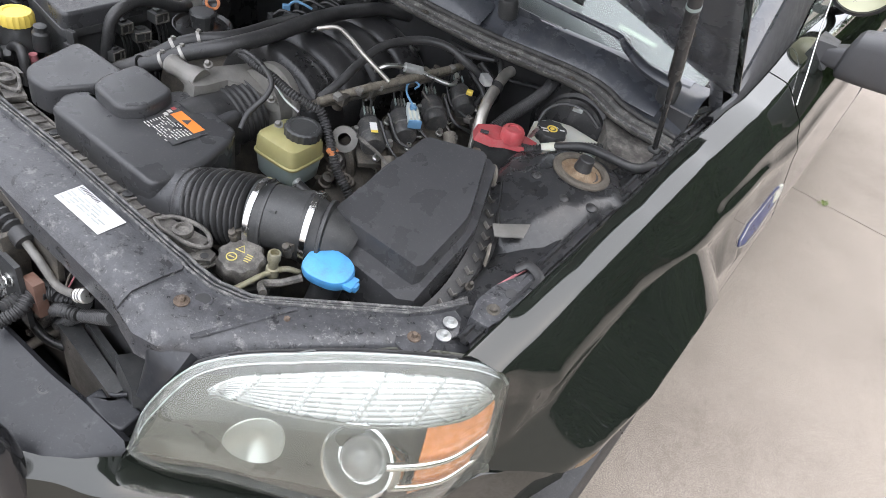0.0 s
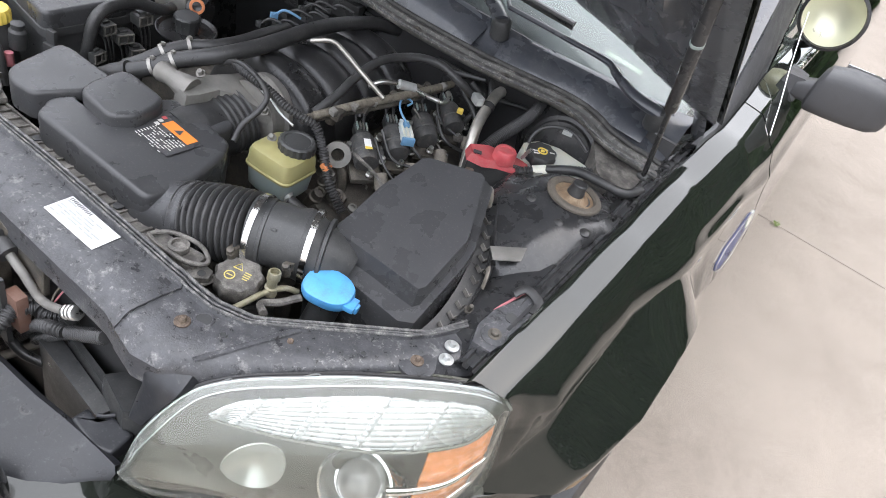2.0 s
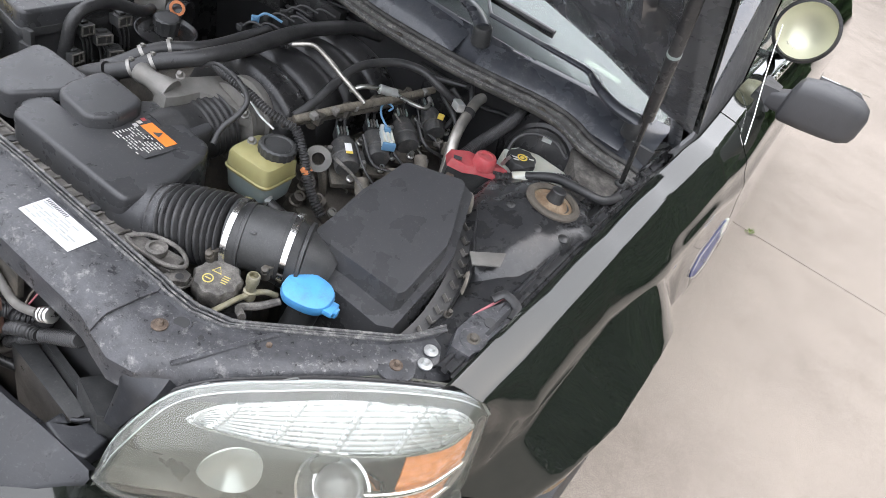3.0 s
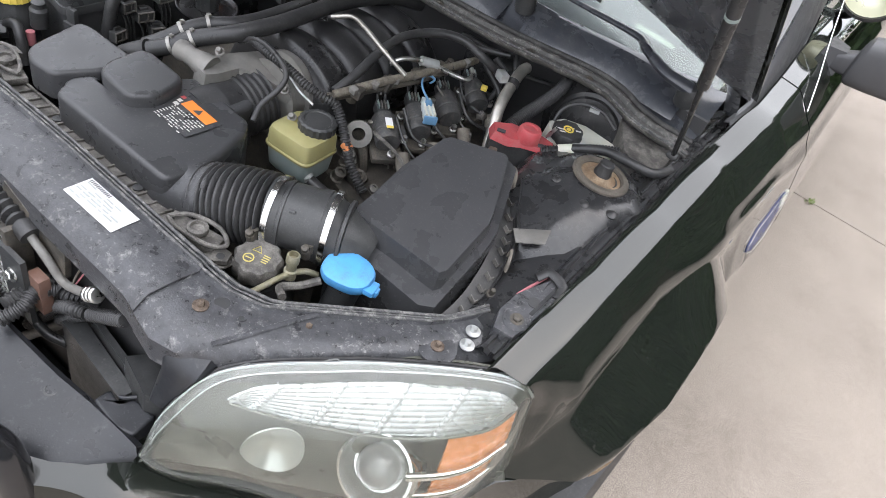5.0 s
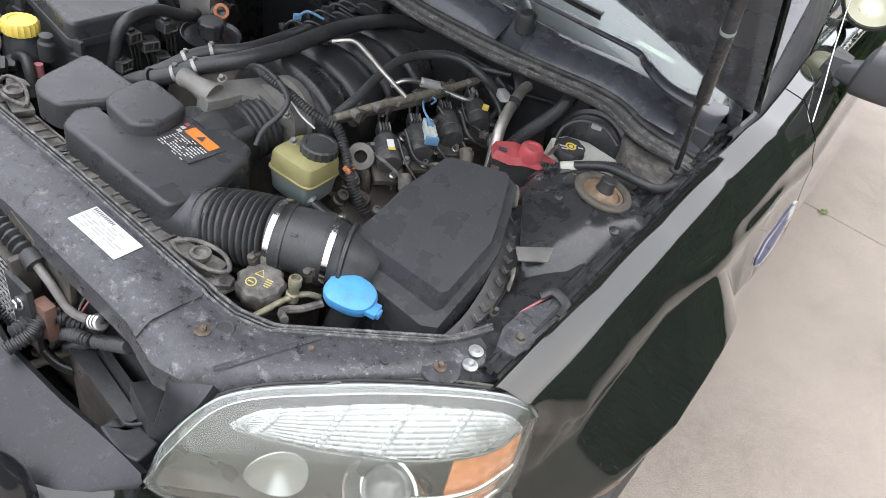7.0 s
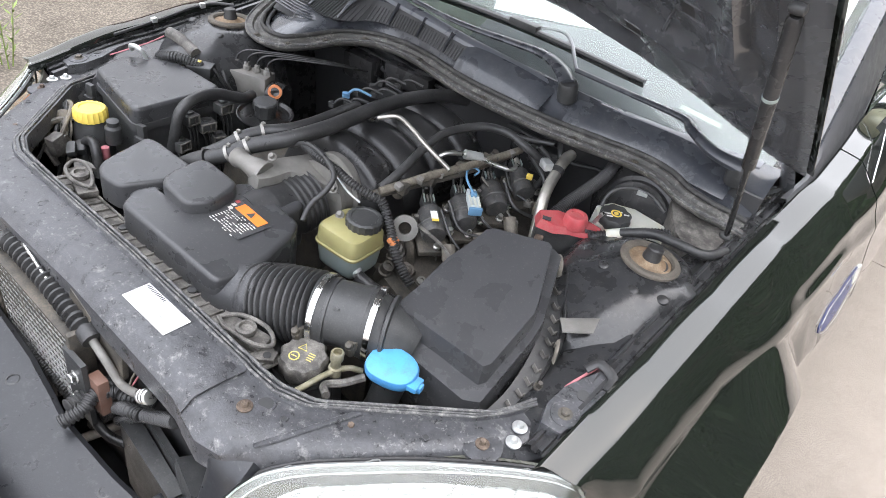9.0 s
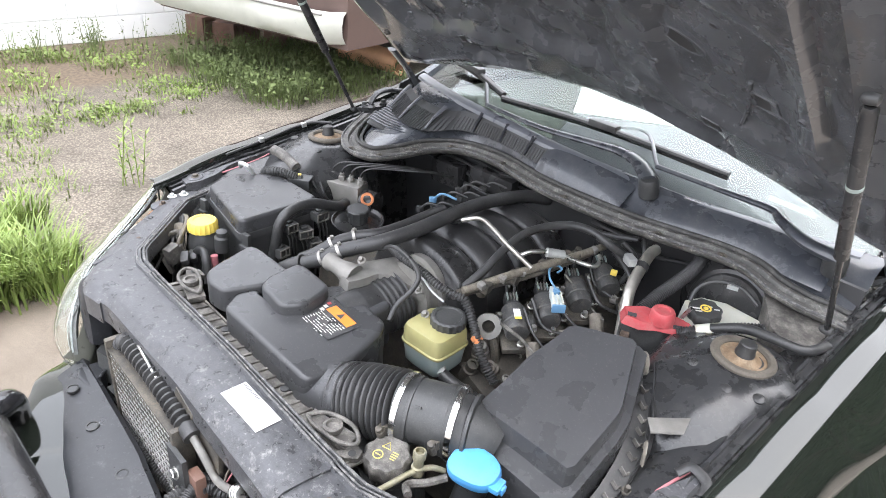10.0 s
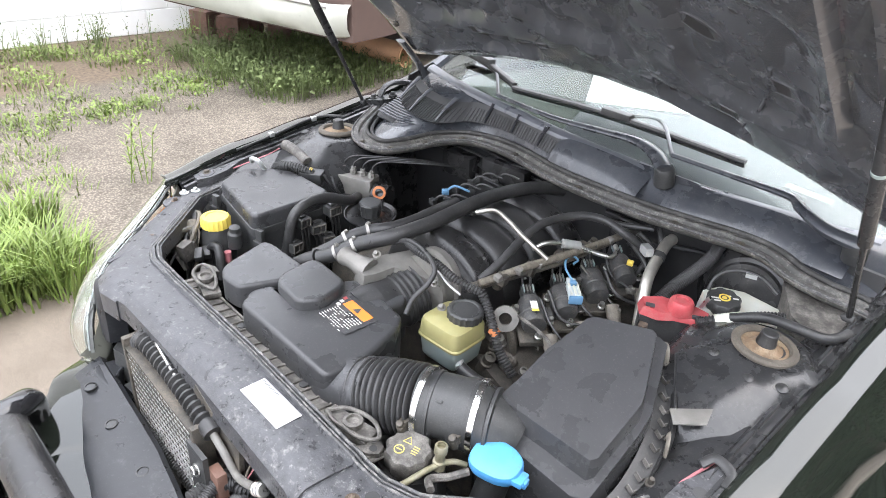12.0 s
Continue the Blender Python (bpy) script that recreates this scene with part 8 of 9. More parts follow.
part("rail_line", hose([(-0.672, 0.80, 0.852), (-0.672, 0.92, 0.872), (-0.676, 1.0, 0.886), (-0.67, 1.06, 0.892), (-0.64, 1.10, 0.893)], 0.004, 6, 8), "rubber", fw)
for y in (0.90, 1.03):
    bm = B()
    box(bm, (-0.672, y, 0.872 + (y - 0.90) * 0.14), (0.012, 0.014, 0.012))
    part("line_clip", bm, "zincbolt", fw, bevel=0.002)
# far injector wiring
iw = thing("injector_wiring", (-0.15, 1.1, 0.83), "injector plugs with blue and black wires", "wiring")
for k in range(8):
    t = k / 7
    c = Vector((-0.185 + 0.02 * math.sin(k * 2.0), 1.03 + 0.19 * t, 0.835 + 0.012 * t))
    bm = B()
    box(bm, c, (0.016, 0.013, 0.013), (0, 0, 30 * (k % 3)))
    part("plug", bm, "cable_blue" if k == 2 else "plastic", iw, bevel=0.002)
    part("wire", hose([c, c + Vector((0.02, 0.01, 0.02)), c + Vector((0.05, 0.03, 0.012))], 0.003, 5, 8), "cable_blue" if k == 2 else "rubber", iw)

# ---- wiring beside the yellow filler cap ----
wb_ = thing("wiring_bundle", (-0.47, 0.57, 0.70), "tangled bundle of dusty taped wires beside the yellow cap", "wiring")
random.seed(23)
for k in range(9):
    jx, jy, jz = random.uniform(-0.012, 0.012), random.uniform(-0.012, 0.012), random.uniform(-0.010, 0.010)
    part("wire", hose([(-0.550 + jx, 0.618 + jy, 0.782 + jz * 0.4), (-0.515 - jy, 0.603 + jx, 0.782 + jz), (-0.480 + jx * 1.4, 0.578 + jy, 0.760 + jz), (-0.462 - jx, 0.566 + jy * 1.5, 0.725), (-0.452 + jy, 0.552 + jx, 0.66)], random.choice((0.0022, 0.003, 0.0045)), 6, 8), random.choice(("boot", "rubber", "rubber", "looptape")), wb_)
for p, d in (((-0.500, 0.592, 0.776), (0.6, -0.5, -0.5)), ((-0.466, 0.568, 0.735), (0.2, -0.2, -1))):
    bm = B()
    lathe(bm, [(0.014, -0.009), (0.016, -0.006), (0.0155, 0.006), (0.014, 0.009)], p, d, 14)
    part("tape_wrap", bm, "looptape", wb_)
for p in ((-0.425, 0.565, 0.745), (-0.440, 0.590, 0.735)):
    bm = B()
    box(bm, p, (0.030, 0.018, 0.016), (10, 20, -30))
    part("plug", bm, "plastic", wb_, bevel=0.003)

# ---- side fittings of the car ----
for s in (1, -1):
    mir = thing("door_mirror", (s * 0.80, 1.92, 0.95), "dark grey grained plastic door mirror housing", "door mirror", "door mirrors")
    bm = B()
    rings = []
    for k, (c, hx, hy, hz) in enumerate((((0.775, 1.945, 0.945), 0.01, 0.030, 0.022), ((0.828, 1.950, 0.952), 0.01, 0.036, 0.030), ((0.836, 1.955, 0.960), 0.01, 0.050, 0.050), ((0.850, 1.960, 0.964), 0.01, 0.058, 0.058), ((0.90, 1.978, 0.968), 0.01, 0.063, 0.063), ((0.96, 2.000, 0.968), 0.01, 0.062, 0.062), ((1.005, 2.018, 0.965), 0.01, 0.056, 0.056), ((1.028, 2.027, 0.962), 0.01, 0.044, 0.044), ((1.036, 2.030, 0.960), 0.01, 0.026, 0.028))):
        ring = []
        for j in range(24):
            a = 2 * math.pi * j / 24
            ca, sa = math.cos(a), math.sin(a)
            ring.append(bm.verts.new((s * (c[0] - 0.030 * min(1.0, (c[0] - 0.76) / 0.10)), c[1] + hy * abs(ca) ** 0.5 * (1 if ca > 0 else -1), c[2] + 0.030 + hz * abs(sa) ** 0.5 * (1 if sa > 0 else -1))))
        rings.append(ring)
    for a, b in zip(rings, rings[1:]):
        for j in range(24):
            bm.faces.new((a[j], a[(j + 1) % 24], b[(j + 1) % 24], b[j]))
    bm.faces.new(rings[0][::-1])
    bm.faces.new(rings[-1])
    part("housing", bm, "mirror_cap", mir)
    bm = B()
    prism(bm, [(s * 0.85, 2.045), (s * 0.98, 2.085), (s * 0.98, 2.090), (s * 0.85, 2.050)], 0.955, 1.055)
    part("mirror_glass", bm, "mirror", mir)
    bm = B()
    prism(bm, [(s * 0.735, 1.905), (s * 0.790, 1.920), (s * 0.790, 1.985), (s * 0.735, 2.02)], 0.945, lambda x, y: 1.005 + 0.0 * x, 0.006)
    part("mount", bm, "mirror_cap", mir, bevel=0.008)
    sv = thing("side_vent", (s * 0.85, 1.55, 0.74), "narrow chrome-edged side vent with a pale repeater lamp", "side vent", "side vents")
    def on_side(y, z):
        best = min(side_profile(y), key=lambda p: abs(p[1] - z))
        pr = sorted(side_profile(y), key=lambda p: p[1])
        for (xa, za), (xb, zb) in zip(pr, pr[1:]):
            if za <= z <= zb:
                return xa + (xb - xa) * (z - za) / max(1e-6, zb - za)
        return best[0]
    rows = []
    for k in range(13):
        y = 1.395 + 0.245 * k / 12
        zc = 0.715 + 0.028 * k / 12
        hh = 0.024 * min(1.0, (k + 1) / 3, (13 - k) / 2)
        rows.append([(s * (on_side(y, zc + dz * hh) + 0.003), y, zc + dz * hh) for dz in (-1, -0.4, 0.4, 1)])
    bm = B()
    sheet(bm, rows, 0.004)
    part("vent_panel", bm, "vent", sv, "dark blue tinted vent panel")
    bm = B()
    loop = [Vector(r[0]) for r in rows] + [Vector(r[3]) for r in rows[::-1]] + [Vector(rows[0][0])]
    sweep(bm, [v + Vector((s * 0.003, 0, 0)) for v in loop], 0.0007, 8)
    part("chrome_edge", bm, "steel", sv, "thin chrome edge")
    bm = B()
    sheet(bm, [[(s * (on_side(1.600 + 0.050 * k / 4, 0.736 + 0.014 * j) + 0.007), 1.600 + 0.050 * k / 4, 0.732 + 0.014 * j) for j in range(3)] for k in range(5)], 0.006)
    part("repeater_lamp", bm, "tank_w", sv, "pale repeater lamp")
    # bright strip from the door gap up the pillar
    bm = B()
    sweep(bm, smooth_path([(s * 0.794, 1.676, 0.926), (s * 0.785, 1.70, 0.948), (s * 0.772, 1.76, 0.970), (s * 0.744, 1.87, 1.014), (s * 0.712, 2.02, 1.065), (s * 0.69, 2.12, 1.108)], 6), 0.0019, 8)
    part("pillar_strip", bm, "band", car, "thin bright strip along the pillar")
    for yc in (AXLE, 4.03):
        wh = part("wheel", (lambda b: (lathe(b, [(0.20, -0.10), (0.215, -0.11), (0.225, 0.0), (0.215, 0.10), (0.06, 0.09), (0.05, 0.075)], (s * 0.775, yc, 0.335), (s, 0, 0), 32), b)[1])(B()), "alu", car, "grey alloy wheel")
        bm = B()
        lathe(bm, [(0.222, -0.10), (0.30, -0.115), (0.325, -0.10), (0.335, -0.06), (0.335, 0.06), (0.325, 0.10), (0.30, 0.112), (0.222, 0.10)], (s * 0.775, yc, 0.335), (s, 0, 0), 44)
        part("tyre", bm, "rubber", wh, "black rubber tyre")
bm = B()
prism(bm, [(-0.70, 1.40), (0.70, 1.40), (0.70, 3.62), (-0.70, 3.62)], 0.20, 0.26)
part("floor_pan", bm, "dark", car)
bm = B()
sheet(bm, [[(x, 4.45 + 0.45 * v, 1.0 - 0.05 * v - 0.6 * max(0, v - 0.7)) for v in (0, 0.3, 0.7, 0.85, 1)] for x in (-0.72, -0.3, 0, 0.3, 0.72)], 0.003)
part("boot_lid", bm, "paint", car)
bm = B()
sheet(bm, [[(x, 3.80 + 0.66 * v, 1.44 - 0.42 * v) for v in (0, 0.5, 1)] for x in (-0.55, 0, 0.55)], 0.005)
part("rear_window", bm, "glass", car)
# chipped paint at the bumper corner of the near arch
bm = B()
rows = []
for k in range(13):
    t = k / 12
    y = 0.740 + 0.034 * t
    prof = side_profile(y)[-12:-2]
    n_ = 1 + 2.6 * math.sin(math.pi * min(1.0, t * 0.85 + 0.12)) + 0.8 * noise.noise((t * 9, 0, 3))
    bx, bz = prof[-1]
    ax_, az_ = prof[-1 - int(n_)]
    rows.append([(ax_ + 0.0012, y, az_), ((ax_ + bx) / 2 + 0.0016, y, (az_ + bz) / 2), (bx + 0.0012, y, bz)])
sheet(bm, rows, 0.0008)
part("chipped_edge", bm, "plate", car, "chipped paint with pale primer edge")

spot = thing("pillar_spotlight", (0.73, 2.15, 1.08), "black round pillar-mounted spotlight with a pale reflector", "spotlight")
SN = Vector((0.10, -0.80, 0.02)).normalized()
SC = Vector((0.748, 2.20, 1.108))
bm = B()
lathe(bm, [(0.02, -0.12), (0.055, -0.10), (0.080, -0.04), (0.088, 0.0), (0.088, 0.014), (0.080, 0.016), (0.078, 0.008)], SC, SN, 40, caps=(True, False))
part("shell", bm, "gloss", spot, "black lamp shell")
bm = B()
lathe(bm, [(0.078, 0.004), (0.060, -0.022), (0.035, -0.040), (0.012, -0.046), (0.004, -0.046)], SC, SN, 36, caps=(False, True))
part("reflector", bm, "spot", spot, "pale silver reflector bowl")
part("stalk", hose([SC + Vector((-0.01, 0.06, -0.07)), SC + Vector((-0.02, 0.07, -0.10)), SC + Vector((-0.05, 0.09, -0.12))], 0.012, 5, 12), "gloss", spot)

# ---- push bumper ----
pb = thing("push_bumper", (0, 0.05, 0.4), "heavy black tubular push bumper in front of the grille", "push bumper")
part("top_tube", hose([(-0.245, 0.120, 0.655), (-0.1, 0.122, 0.665), (0.1, 0.122, 0.665), (0.245, 0.120, 0.655)], 0.036, 6, 20), "gloss", pb, "thick black top tube")
PU, PO = Vector((0.464, 0.886, 0.0)), Vector((0.886, -0.464, 0.0))
for s in (1, -1):
    hoop = [(0.312, 0.176, 0.30), (0.312, 0.176, 0.42), (0.310, 0.177, 0.53), (0.296, 0.180, 0.62), (0.277, 0.174, 0.658), (0.251, 0.151, 0.675), (0.243, 0.127, 0.675), (0.240, 0.099, 0.660), (0.237, 0.077, 0.61), (0.236, 0.068, 0.50), (0.236, 0.064, 0.30)]
    part("upright_hoop", hose([(s * x, y - 0.006, z) for x, y, z in hoop], 0.024, 8, 20), "hoopblack", pb, "curved black upright hoop")
    bm = B()
    sheet(bm, [[(s * x, y, z) for x, y in ((x0, y0), ((x0 + x1) / 2, (y0 + y1) / 2), (x1, y1))] for x0, y0, x1, y1, z in ((0.238, 0.112, 0.262, 0.164, 0.655), (0.234, 0.084, 0.284, 0.172, 0.61), (0.230, 0.070, 0.300, 0.174, 0.52), (0.230, 0.066, 0.304, 0.174, 0.32))], 0.006)
    part("side_plate", bm, "dark", pb, "dull black side plate")
    bm = B()
    box(bm, Vector((s * 0.262, 0.112, 0.475)), (0.034, 0.028, 0.075), (0, 0, s * -28))
    pad_ = part("pad", bm, "rubber", pb, "black rubber pad", bevel=0.005)
    bm = B()
    box(bm, Vector((s * 0.280, 0.103, 0.478)), (0.006, 0.022, 0.050), (0, 0, s * -28))
    part("worn_cap", bm, "clipsteel", pad_, "worn pale metal cap", bevel=0.003)
part("cross_tube", hose([(-0.30, 0.08, 0.40), (0.30, 0.08, 0.40)], 0.024, 6, 16), "gloss", pb)
bm = B()
so_ = Vector((0.236, 0.080, 0.0)) + PO * 0.006
vs = [bm.verts.new(so_ + PU * a + Vector((0, 0, b))) for a, b in ((0.030, 0.588), (0.046, 0.597), (0.052, 0.590), (0.070, 0.602), (0.084, 0.612), (0.080, 0.622), (0.086, 0.632), (0.060, 0.626), (0.034, 0.606))]
bm.faces.new(vs)
part("torn_sticker", bm, "tank_w", pb, "torn remains of a white sticker", smooth=False)

# ---- behind the windscreen ----
shade = thing("sun_shade", (0.2, 1.6, 1.0), "white sheet propped behind the windscreen", "sun shade")
bm = B()
rows = []
for i in range(9):
    t = i / 8
    rows.append([Vector(ws(-0.10 + 0.72 * t - 0.055 * max(0, 1 - 3 * t) * v / 0.1, 0.110 + 0.20 * t + v)) + Vector((0, 0.030, -0.022)) for v in (0.0, 0.10, 0.25, 0.45)])
sheet(bm, rows, 0.003)
part("sheet", bm, "white", shade)
# pale grey panel behind the glass, below the white sheet
bm = B()
sheet(bm, [[Vector(ws(-0.09 + 0.72 * i / 8, v * (0.120 + 0.20 * i / 8))) + Vector((0, 0.020, -0.028)) for v in (0.04, 0.5, 1.0)] for i in range(9)], 0.003)
part("lower_panel", bm, "palegrey", shade, "pale grey lower panel")
vs_ = thing("paper_strip", (0.47, 1.41, 1.02), "narrow white paper strip at the windscreen base", "paper strip")
bm = B()
a, b = Vector(ws(0.42, 0.075)), Vector(ws(0.51, 0.062))
d_ = Vector((0, 0.0055, 0.0028))
o_ = Vector((0, 0.006, -0.012))
prism_v = [bm.verts.new(p + o_) for p in (a - d_, b - d_, b + d_, a + d_)]
bm.faces.new(prism_v)
part("strip", bm, "print", vs_, smooth=False)

# ---- yard: wall, parked vehicle, pipe, bricks ----
wall = thing("wall_west", (-5.4, 1.0, 0), "white painted block wall at the edge of the yard", "wall", kind="structure")
bm = B()
box(bm, (-5.50, 1.0, 1.8), (0.20, 18, 3.6))
part("core", bm, "wall", wall, smooth=False)
brick_mesh = None
BW, BH = 0.40, 0.20
for r_ in range(6):
    for c_ in range(13):
        y = -0.6 + (c_ + (0.5 if r_ % 2 else 0)) * BW
        if brick_mesh is None:
            bm = B()
            box(bm, (0, 0, 0), (0.012, BW - 0.010, BH - 0.010))
            bmesh.ops.bevel(bm, geom=list(bm.edges), offset=0.002, segments=1, affect="EDGES")
            ob = part("block", bm, "wall", wall, smooth=False)
            brick_mesh = ob.data
        else:
            ob = new("block", brick_mesh)
            ob.parent = wall
            ob.matrix_parent_inverse = wall.matrix_world.inverted()
        ob.location = (-5.396, y, 0.10 + r_ * BH)

veh = thing("parked_vehicle", (-3.6, 3.6, 0), "old brown vehicle with a pale dented bumper parked in weeds", "vehicle")
VX, VY = Vector((0.965, 0.262, 0)), Vector((-0.262, 0.965, 0))
V0 = Vector((-2.90, 2.70, 0))
def vp_(a, b, z):
    """a metres along the bumper from its near end, b into the vehicle."""
    p = V0 - VX * a + VY * b
    return (p.x, p.y, z)
bm = B()
rows = []
for k in range(25):
    a = 1.9 * k / 24
    cx = 0.10 * max(0.0, 1 - a / 0.14) ** 2 + 0.10 * max(0.0, 1 - (1.9 - a) / 0.14) ** 2
    dent = 0.02 * math.sin(a * 9) * math.exp(-((a - 0.6) / 0.3) ** 2)
    rows.append([vp_(a, 0.06 + cx, 0.63), vp_(a, 0.01 + cx, 0.645), vp_(a, -0.02 + cx, 0.62), vp_(a, -0.035 + cx + dent, 0.56), vp_(a, -0.03 + cx + dent, 0.49), vp_(a, 0.0 + cx, 0.44), vp_(a, 0.05 + cx, 0.425)])
sheet(bm, rows, 0.004)
part("bumper", bm, "beige_paint", veh, "pale dented bumper")
bm = B()
sweep(bm, [Vector(vp_(a / 10, -0.025, 0.628)) for a in range(1, 19)], 0.006, 8)
part("bumper_trim", bm, "alu", veh)
bm = B()
out = [(-0.02, 0.10), (-0.05, 0.4), (-0.05, 3.0), (1.85, 3.0), (1.90, 0.4), (1.86, 0.10)]
prism(bm, [vp_(a, b, 0)[:2] for a, b in out], 0.40, 1.55, 0.06)
part("body", bm, "maroon", veh, "dull brown painted body", bevel=0.04)
for a, b in ((0.15, 1.75), (1.7, 1.75)):
    bm = B()
    lathe(bm, [(0.16, -0.09), (0.33, -0.10), (0.345, -0.05), (0.345, 0.05), (0.33, 0.10), (0.16, 0.09), (0.10, 0.07)], vp_(a, b, 0.345), VX, 32)
    part("wheel", bm, "rubber", veh)
pipe = thing("clay_pipe", (-3.5, 3.45, 0.10), "length of orange-brown pipe lying under the vehicle edge", "pipe")
bm = B()
p0, p1 = Vector((-3.98, 3.54, 0.12)), Vector((-3.30, 3.62, 0.12))
nn = (p1 - p0).normalized()
lathe(bm, [(0.078, 0.0), (0.092, 0.0), (0.092, (p1 - p0).length), (0.078, (p1 - p0).length), (0.078, 0.02), (0.078, 0.0)], p0, nn, 30)
part("barrel", bm, "clay", pipe)
random.seed(21)
for x, y, rz in ((-5.20, 2.86, 20), (-4.88, 2.95, 35), (-4.98, 3.15, 5), (-4.60, 3.25, 60)):
    blk = thing("concrete_block", (x, y, 0), "reddish hollow block lying among weeds under the vehicle", "block", "hollow blocks")
    m = Matrix.Rotation(radians(rz), 3, "Z")
    for o, sz in (((0, -0.085, 0.10), (0.20, 0.03, 0.20)), ((0, 0.085, 0.10), (0.20, 0.03, 0.20)), ((0, 0, 0.185), (0.20, 0.14, 0.03)), ((0, 0, 0.015), (0.20, 0.14, 0.03))):
        bm = B()
        box(bm, Vector((x, y, 0)) + m @ Vector(o), sz, (0, 0, rz))
        part("web", bm, "brown", blk, smooth=False)

# ---- grass and weeds ----
def blades(bm, cx, cy, n, spread, h, w=0.006, lean=0.5, zc=0.0):
    for _ in range(n):
        a = random.uniform(0, 2 * math.pi)
        r = spread * math.sqrt(random.random())
        x, y = cx + r * math.cos(a), cy + r * math.sin(a)
        hh = h * random.uniform(0.45, 1.15)
        d = Vector((math.cos(a + random.uniform(-1, 1)), math.sin(a + random.uniform(-1, 1)), 0)) * lean * hh * random.uniform(0.2, 1.0)
        sd = Vector((-d.y, d.x, 0)).normalized() * w if d.length > 1e-4 else Vector((w, 0, 0))
        p = Vector((x, y, zc))
        q, t = p + d * 0.35 + Vector((0, 0, hh * 0.6)), p + d + Vector((0, 0, hh * random.uniform(0.75, 1.0)))
        v = [bm.verts.new(c) for c in (p - sd, p + sd, q + sd * 0.8, q - sd * 0.8, t)]
        bm.faces.new((v[0], v[1], v[2], v[3]))
        bm.faces.new((v[3], v[2], v[4]))

def leaves(bm, cx, cy, n, spread, h, size=0.03):
    for _ in range(n):
        a = random.uniform(0, 2 * math.pi)
        r = spread * math.sqrt(random.random())
        p = Vector((cx + r * math.cos(a), cy + r * math.sin(a), h * random.random() ** 0.8))
        d = Vector((random.uniform(-1, 1), random.uniform(-1, 1), random.uniform(-0.3, 0.7))).normalized() * size * random.uniform(0.5, 1.2)
        sd = d.cross(Vector((random.uniform(-1, 1), random.uniform(-1, 1), 1))).normalized() * size * 0.35
        v = [bm.verts.new(c) for c in (p, p + d * 0.5 + sd, p + d, p + d * 0.5 - sd)]
        bm.faces.new(v)

random.seed(7)
bm = B()
for _ in range(60):
    blades(bm, random.uniform(-2.35, -1.62), random.uniform(0.0, 0.62), 50, 0.10, 0.16, 0.004, 0.9)
for _ in range(25):
    blades(bm, random.uniform(-2.0, -1.60), random.uniform(0.0, 0.58), 40, 0.08, 0.27, 0.004, 0.9)
tall_grass = part("tall_grass", bm, "leaf", smooth=False)
tagged(tall_grass, "bright green tall grass at the concrete edge", "grass", kind="stuff")
bm = B()
for _ in range(75):
    t = random.random()
    x = -3.55 + random.gauss(0, 0.10) - 0.35 * max(0, t - 0.6) / 0.4
    blades(bm, x, 0.55 + 1.75 * t, 16, 0.08, 0.045, 0.003, 1.2)
    leaves(bm, x, 0.55 + 1.75 * t, 8, 0.09, 0.04, 0.025)
for _ in range(210):
    x, y = random.uniform(-5.35, -3.9), random.uniform(-0.5, 3.2)
    if noise.noise((x * 2.2, y * 2.2, 3.0)) > 0.02 - 0.4 * (x < -4.9):
        blades(bm, x, y, 30, 0.18, 0.05, 0.003, 1.3)
        leaves(bm, x, y, 10, 0.12, 0.07, 0.03)
for _ in range(60):
    blades(bm, random.uniform(-3.9, -2.5), random.uniform(0.2, 0.9), 18, 0.10, 0.045, 0.003, 1.3)
short_grass = part("short_grass", bm, "leaf", smooth=False)
tagged(short_grass, "patchy short grass growing through the asphalt", "grass", kind="stuff")
bm = B()
for _ in range(150):
    x, y = random.uniform(-4.6, -3.15), random.uniform(2.3, 3.5)
    leaves(bm, x, y, 13, 0.20, 0.15, 0.034)
    blades(bm, x, y, 30, 0.18, 0.17, 0.003, 1.4)
for _ in range(40):
    x = random.uniform(-5.30, -4.9)
    y = random.uniform(0.0, 3.0)
    blades(bm, x, y, 5, 0.06, 0.30, 0.003, 0.5)
    leaves(bm, x, y, 14, 0.08, 0.26, 0.022)
weeds = part("weeds", bm, "weed", smooth=False)
tagged(weeds, "dense dark weeds under the parked vehicle", "weeds", kind="stuff")
weed = thing("tall_weed", (-2.45, 1.15, 0), "single tall leafy weed growing from the asphalt", "weed")
for k in range(5):
    bm = B()
    x0, y0 = -2.45 + random.uniform(-0.06, 0.06), 1.15 + random.uniform(-0.05, 0.05)
    top = Vector((x0 + random.uniform(-0.05, 0.05), y0 + random.uniform(-0.05, 0.05), random.uniform(0.22, 0.42)))
    sweep(bm, [Vector((x0, y0, 0)), Vector((x0, y0, 0)).lerp(top, 0.5), top], [0.003, 0.0025, 0.001], 6)
    for j in range(16):
        c = Vector((x0, y0, 0)).lerp(top, 0.15 + 0.85 * j / 16)
        a = j * 2.4
        d = Vector((math.cos(a), math.sin(a), 0.7)) * 0.045
        sd = d.cross(Vector((0, 0, 1))).normalized() * 0.006
        bm.faces.new([bm.verts.new(q) for q in (c, c + d * 0.5 + sd, c + d, c + d * 0.5 - sd)])
    part("stem", bm, "leaf", weed, smooth=False)
tuft = thing("small_weed", (1.03, 3.31, 0), "tiny yellow-green weed in the concrete joint", "weed")
bm = B()
leaves(bm, 1.03, 3.31, 16, 0.022, 0.02, 0.018)
part("tuft", bm, "leaf", tuft, smooth=False)

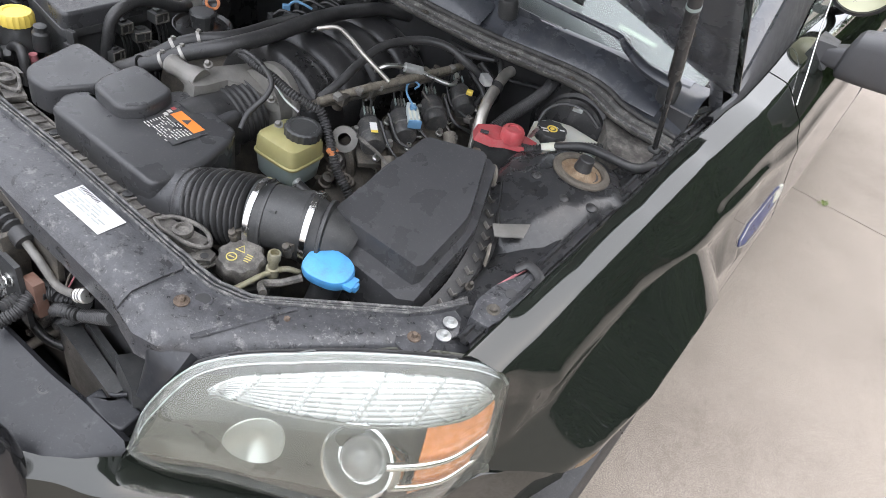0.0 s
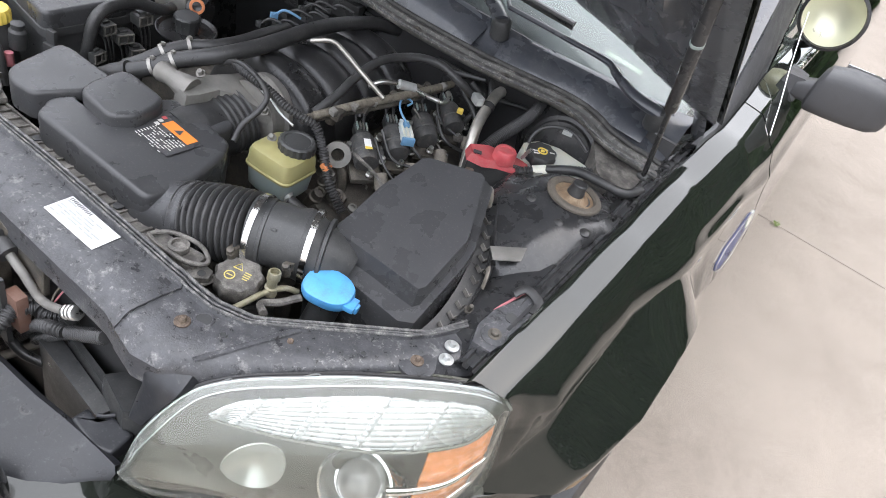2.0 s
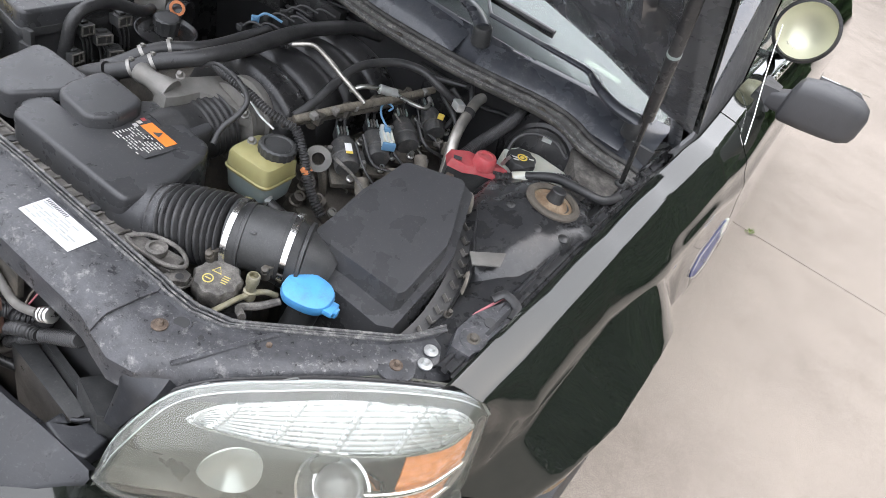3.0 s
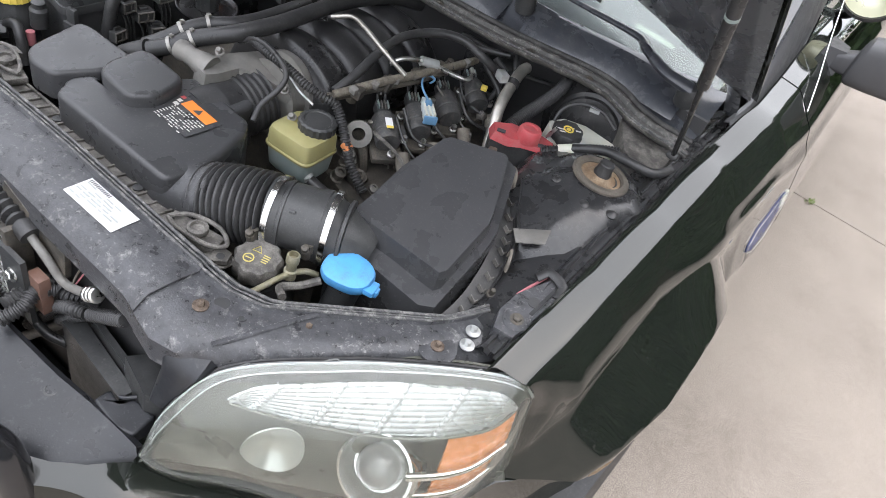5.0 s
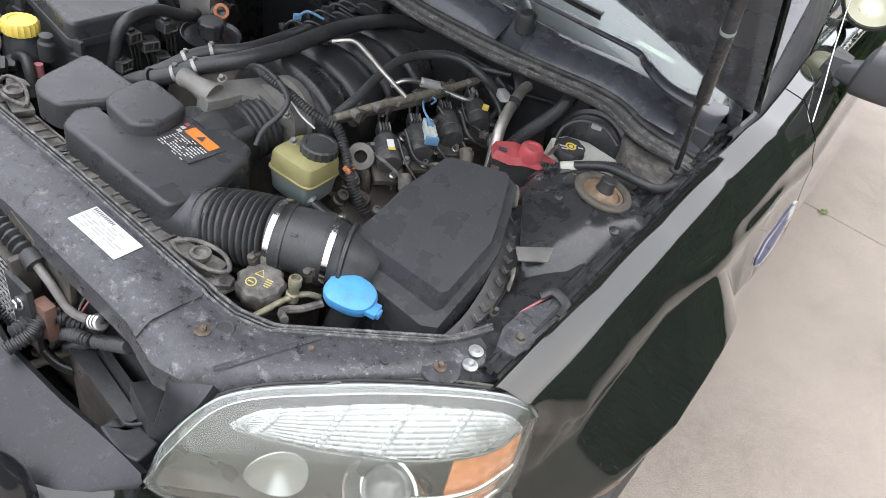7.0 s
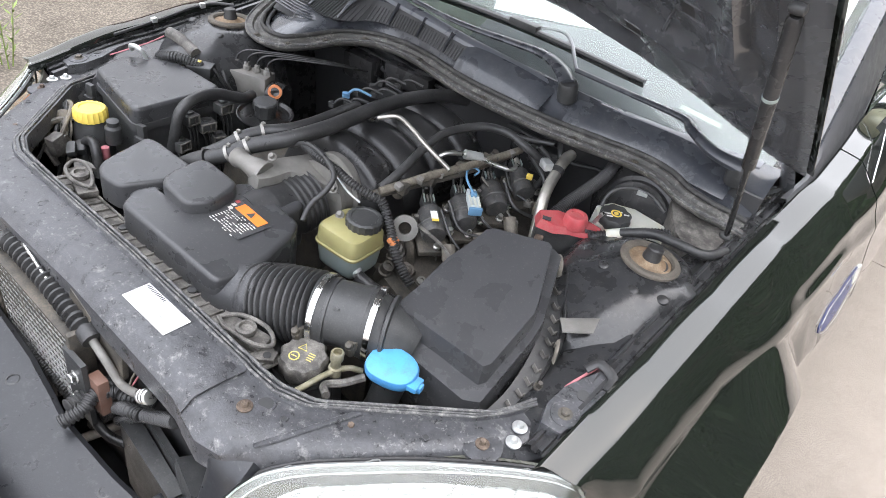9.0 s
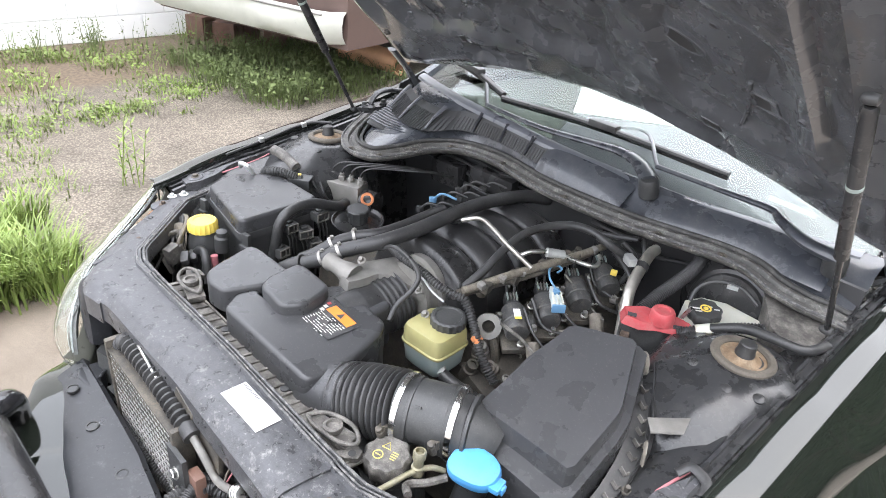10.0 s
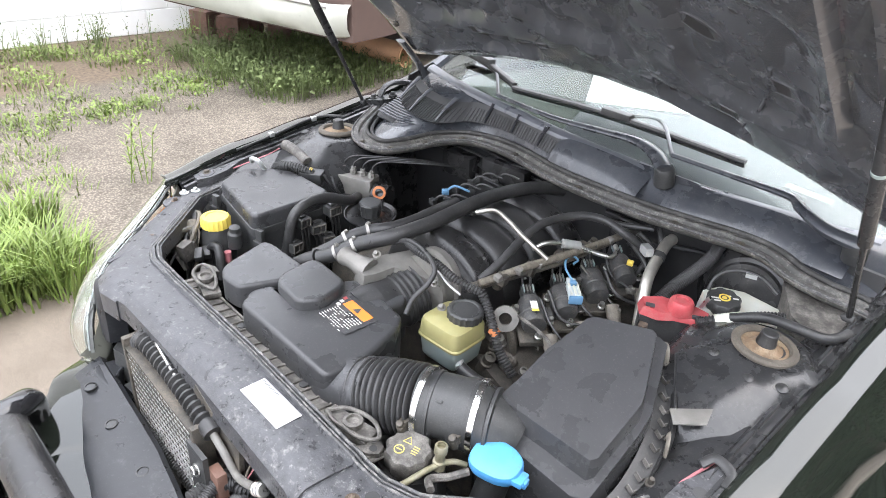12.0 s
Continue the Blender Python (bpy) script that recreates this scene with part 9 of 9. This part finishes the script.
# ---- trees round the yard, seen only as reflections in the paint ----
tree = thing("tree", (9.0, 9.0, 0), "leafy broad tree at the edge of the yard", "tree", "trees")
bm = B()
sweep(bm, [Vector((9, 9, -0.1)), Vector((9.05, 9, 1.5)), Vector((9.0, 9.1, 3.2))], [0.28, 0.2, 0.14], 12)
for k in range(7):
    a = k * 0.9
    sweep(bm, smooth_path([Vector((9.0, 9.05, 1.8 + 0.2 * k)), Vector((9 + 0.9 * math.cos(a), 9 + 0.9 * math.sin(a), 2.8 + 0.25 * k)), Vector((9 + 1.9 * math.cos(a), 9 + 1.9 * math.sin(a), 3.4 + 0.3 * k))], 4), [0.09 - 0.008 * j for j in range(9)], 8)
part("trunk", bm, "bark", tree)
bm = B()
for _ in range(60):
    a, r = random.uniform(0, 6.28), 2.6 * math.sqrt(random.random())
    c = Vector((9 + r * math.cos(a), 9 + r * math.sin(a), random.uniform(1.6, 6.2) - 0.3 * r))
    for _k in range(60):
        p = c + Vector((random.gauss(0, 0.38), random.gauss(0, 0.38), random.gauss(0, 0.30)))
        d = Vector((random.uniform(-1, 1), random.uniform(-1, 1), random.uniform(-0.6, 0.6))).normalized() * 0.16
        sd = d.cross(Vector((random.uniform(-1, 1), random.uniform(-1, 1), 1))).normalized() * 0.08
        bm.faces.new([bm.verts.new(q) for q in (p, p + d * 0.5 + sd, p + d, p + d * 0.5 - sd)])
part("crown", bm, "tree_leaf", tree, smooth=False)
for x, y, rz, sc in ((12.5, 6.0, 40, 1.0), (13.0, 11.0, 100, 1), (7.0, 13.5, 200, 1), (17.0, 9.0, 280, 1), (15.0, 2.0, 330, 1), (4.0, 17.0, 20, 1), (9.5, 4.0, 150, 1)):
    copy_thing(tree, pose(x, y, 0, 0, 0, rz))
random.seed(31)
cells = []
for _ in range(16000):
    a = random.uniform(0.0, 1.95)
    r = random.uniform(15.0, 18.5)
    hmax = 3.4 + 6.2 * min(1.0, max(0.0, (a - 0.15) / 0.10)) + 1.6 * noise.noise((a * 5, 0, 2)) + 0.8 * noise.noise((a * 17, 0, 5)) + 5.0 * min(1.0, max(0.0, (a - 0.35) / 0.30))
    z = hmax * random.random() ** 0.85
    if abs(a - 0.95) < 0.11 and 5.8 < z < 8.8 and noise.noise((a * 26, z * 1.7, 7.0)) > 0.0:
        continue
    cells.append(Vector((r * math.sin(a), r * math.cos(a), z)))
verts, faces = [], []
for c in cells:
    for _k in range(3):
        p = c + Vector((random.gauss(0, 0.3), random.gauss(0, 0.3), random.gauss(0, 0.25)))
        d = Vector((random.uniform(-1, 1), random.uniform(-1, 1), random.uniform(-0.8, 0.8))).normalized() * 0.55
        sd = d.cross(Vector((random.uniform(-1, 1), random.uniform(-1, 1), 1))).normalized() * 0.26
        n0 = len(verts)
        verts += [p, p + d * 0.5 + sd, p + d, p + d * 0.5 - sd]
        faces.append((n0, n0 + 1, n0 + 2, n0 + 3))
me = bpy.data.meshes.new("tree_belt")
me.from_pydata([tuple(v) for v in verts], [], faces)
me.materials.append(M["tree_leaf"])
belt = new("tree_belt", me)
tagged(belt, "dense leafy belt of trees behind the yard", "trees", kind="stuff")
